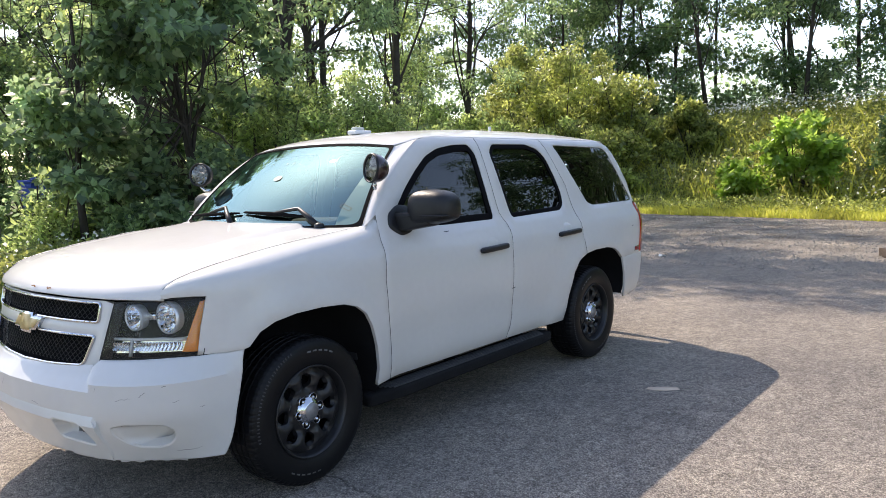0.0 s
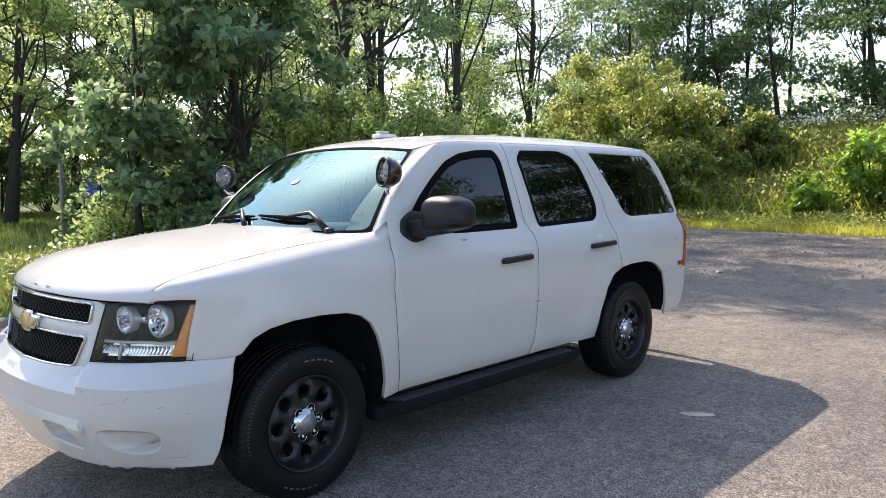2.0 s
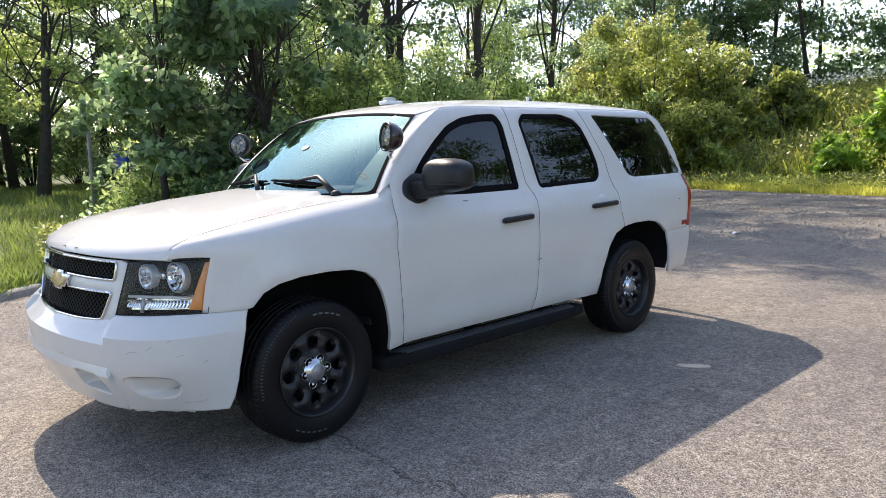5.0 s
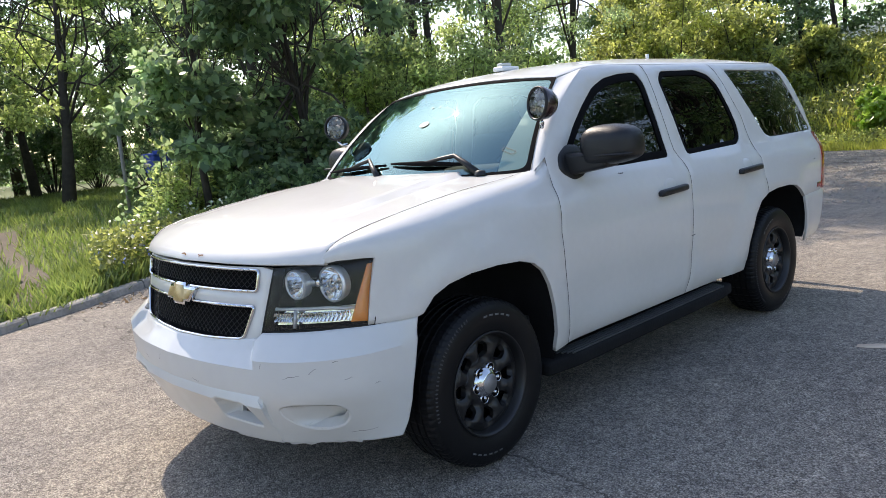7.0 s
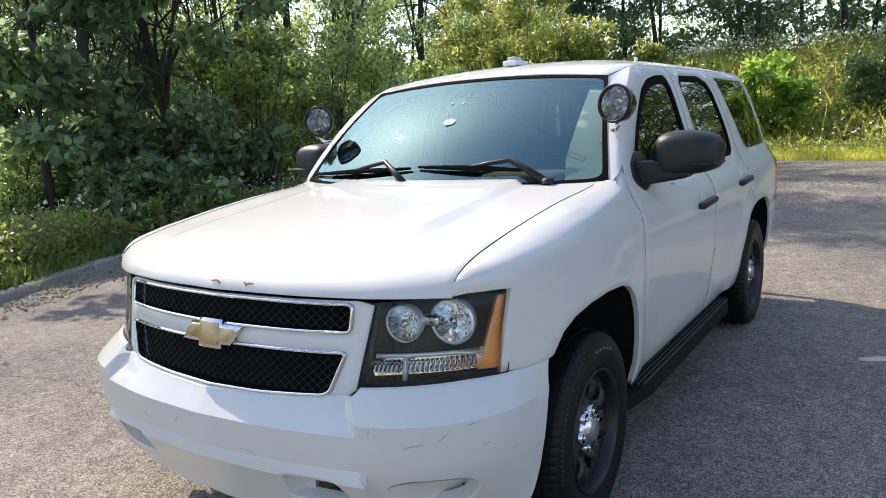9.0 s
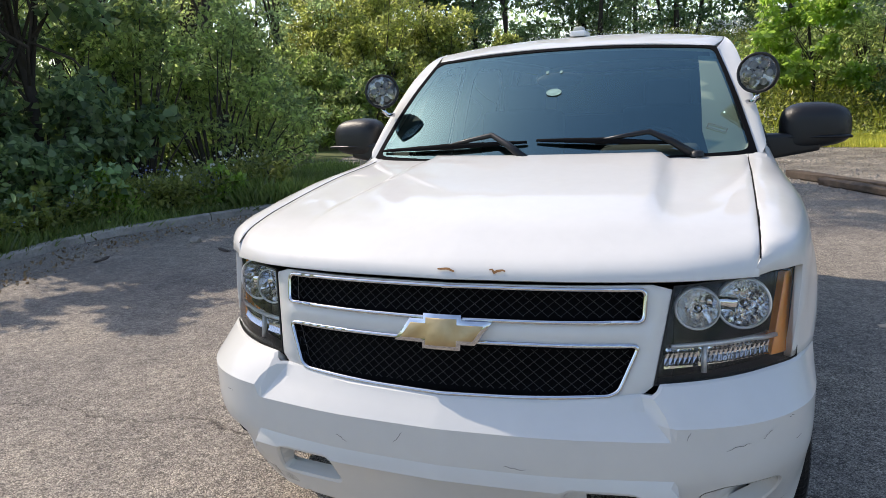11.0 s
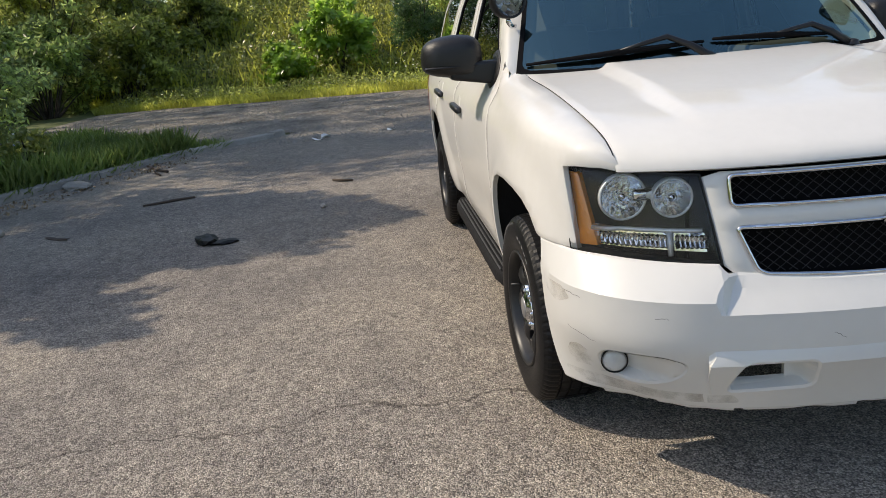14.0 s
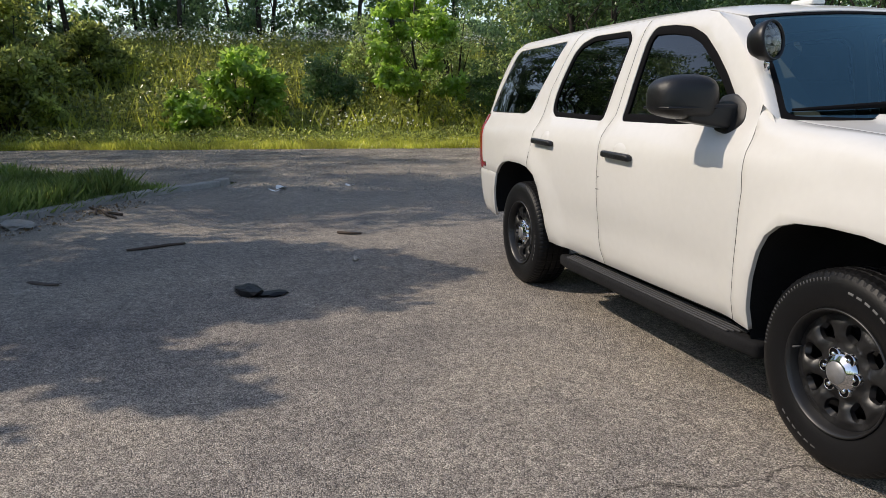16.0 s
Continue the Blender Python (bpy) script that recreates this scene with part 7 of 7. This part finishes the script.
def stones(name, area, n, size, seed, label):
    """Many small stones."""
    rng = np.random.default_rng(seed)
    a = np.asarray(area, float)
    pts = np.zeros((0, 2))
    while len(pts) < n:
        p = rng.uniform(a.min(0), a.max(0), (n, 2))
        pts = np.concatenate([pts, p[inside(p, area)]])
    pts = pts[:n]
    base = np.array([[1, 0, 0], [0, 1, 0], [-1, 0, 0], [0, -1, 0], [0, 0, 0.8], [0, 0, -0.4]])
    tri = np.array([[0, 1, 4], [1, 2, 4], [2, 3, 4], [3, 0, 4]])
    s = size * rng.uniform(0.4, 1.0, n) ** 2
    th = rng.uniform(0, 6.28, n)
    sx = s[:, None] * rng.uniform(0.6, 1.2, (n, 3))
    v = base[None] * sx[:, None] * (1 + rng.uniform(-0.25, 0.25, (n, 6, 3)))
    c, sn = np.cos(th)[:, None], np.sin(th)[:, None]
    x, y = v[..., 0] * c - v[..., 1] * sn, v[..., 0] * sn + v[..., 1] * c
    v = np.stack([x + pts[:, 0:1], y + pts[:, 1:2], v[..., 2] + s[:, None] * 0.1], -1)
    faces = (np.arange(n)[:, None, None] * 6 + tri[None]).reshape(-1, 3)
    ob = mesh_ob(name, v.reshape(-1, 3), faces, STONE, smooth=False)
    return tagged(ob, label, "gravel", kind="stuff")


stones("gravel", [(-7.5, -3.0), (-9.5, -3.4), (-11.5, -7.0), (-15.5, -9.5), (-19.0, -9.3), (-17.6, -2.6), (-16.2, 3.6), (-12, 5.8), (-8.5, 5.0), (-7.0, 2.0)], 14000, 0.035, 1, "loose grey gravel and stones")
stones("kerb_gravel", [(1.5, -4.85), (0.5, -5.45), (-0.45, -5.9), (-1.4, -6.25), (-2.3, -6.45), (-3.1, -6.35), (-4.9, -5.6), (-7.2, -4.35), (-8.6, -3.1), (-8.2, -2.9), (-6.8, -4.0), (-4.6, -5.2), (-3.0, -5.9), (-2.2, -6.0), (-1.0, -5.6), (0.8, -4.9)], 3500, 0.022, 2, "grit and small stones along the kerb")
stones("loose_stones", [(4, -4), (4, 3.5), (-7, 4.5), (-7, -3.8), (-1, -5.2)], 1200, 0.010, 3, "small loose stones on the asphalt")
herbs("leaf_litter", [(1.5, -4.85), (-0.45, -5.9), (-2.3, -6.45), (-3.1, -6.35), (-4.9, -5.6), (-7.2, -4.35), (-6.8, -4.0), (-4.6, -5.1), (-2.6, -5.7), (-1.0, -5.4), (0.8, -4.8)], 1100, 0.02, 0.045, LITTER, 40, "brown dead leaves in the gutter", 0.6)
# steel post with its cap, behind the kerb weeds
post = tagged(empty("sign_post", (-2.02, -12.6, hill(-2.0, -12.6))), "bare grey steel post leaning in the weeds", "post")
mesh_ob("shaft", *tube([(0, 0, -0.1), (0.0, 0, 1.0), (-0.01, 0, 2.15)], 0.038, 10), POST_GREY, post)
# blue bins half hidden by leaves
for k, (x, y, h) in enumerate(((-3.9, -15.2, 1.58), (-5.1, -15.5, 1.52), (-4.6, -16.2, 1.6))):
    z0 = hill(x, y)
    b = tagged(empty("waste_bin", (x, y, z0 - 0.02)), "blue plastic wheeled bin half hidden by leaves", "bin", group="blue bins")
    bm = box((0.62, 0.70, h - 0.12), 0.05, 2, (0, 0, (h - 0.12) / 2))
    for v in bm.verts:
        if v.co.z < h / 2:
            v.co.x *= 0.82
            v.co.y *= 0.82
    part("body", bm, BLUE_BIN, b)
    part("lid", box((0.68, 0.78, 0.07), 0.03, 2, (0, 0.02, h - 0.09)), BLUE_BIN, b)
# skip and fence under the trees on the driver's side
sk = tagged(empty("metal_skip", (-10.7, 7.6, hill(-10, 7) - 0.02)), "dark blue steel skip standing in the grass", "skip")
part("tub", box((1.6, 1.0, 0.62), 0.03, 1, (0, 0, 0.31)), NAVY, sk)
part("rim", box((1.68, 1.08, 0.05), 0.015, 1, (0, 0, 0.63)), NAVY, sk)
fence = tagged(empty("wire_fence", (0, 0, 0)), "old wire mesh fence on grey posts among trees", "fence")
fa, fb = Vector((-16.5, 8.8)), Vector((-7.5, 11.5))
for k in range(7):
    p = fa.lerp(fb, k / 6)
    mesh_ob("post", *tube([(p.x, p.y, -0.1), (p.x, p.y, 2.0)], 0.035, 8), POST_GREY, fence)
wires = []
d = (fb - fa)
for z in np.arange(0.15, 1.95, 0.15):
    wires.append(tube([(fa.x, fa.y, z), (fb.x, fb.y, z)], 0.004, 3, False))
for k in np.arange(0, 1, 0.016):
    p = fa + d * k
    wires.append(tube([(p.x, p.y, 0.1), (p.x, p.y, 1.95)], 0.003, 3, False))
mesh_ob("wire_mesh", *joined(*wires), POST_GREY, fence)
# corrugated steel fence behind the wire mesh
STEEL_SHEET = mat("corrugated_steel", (0.22, 0.225, 0.23), 0.45, metal=0.5, noise_scale=2, amount=0.25, fine=0.15, fine_scale=20, spread=0.15)
ca, cb = Vector((-15.5, 10.7)), Vector((-5.9, 13.5))
run = tagged(empty("corrugated_fence", (ca.x, ca.y, 0)), "tall grey corrugated steel fence behind the trees", "fence")
run.rotation_euler = (0, 0, math.atan2(cb.y - ca.y, cb.x - ca.x))
sheet_w = (cb - ca).length / 11
prof = [(sheet_w * k / 48 * 0.998, 0.022 * math.sin(2 * math.pi * k / 8)) for k in range(49)]
sheet = bpy.data.meshes.new("sheet")
top_v, n_p = 3.2, len(prof)
sheet.from_pydata([(x, y, z) for z in (0.02, top_v) for x, y in prof] + [(x, y - 0.003, z) for z in (0.02, top_v) for x, y in prof], [], [(i, i + 1, n_p + i + 1, n_p + i) for i in range(n_p - 1)] + [(2 * n_p + i, 3 * n_p + i, 3 * n_p + i + 1, 2 * n_p + i + 1) for i in range(n_p - 1)] + [(n_p + i, n_p + i + 1, 3 * n_p + i + 1, 3 * n_p + i) for i in range(n_p - 1)])
sheet.materials.append(STEEL_SHEET)
for k in range(11):
    ob = new("sheet", sheet)
    ob.parent, ob.location = run, (k * sheet_w, 0.004 * (k % 2), 0)
for z in (0.7, 2.5):
    part("rail", box((11 * sheet_w, 0.05, 0.08), 0.004, 1, (5.5 * sheet_w, 0.055, z)), POST_GREY, run)
# overhead wires
for k, z in enumerate((10.6, 11.1, 11.5)):
    line = [Vector((-70 + 110 * t, -27 + 3 * t + 0.3 * k, z + 3.2 * (2 * t - 1) ** 2)) for t in np.linspace(0, 1, 25)]
    tagged(mesh_ob("overhead_wire", *tube(line, 0.016, 5, False), TRIM), "thin black overhead cable between the trees", "cable", group="overhead cables")
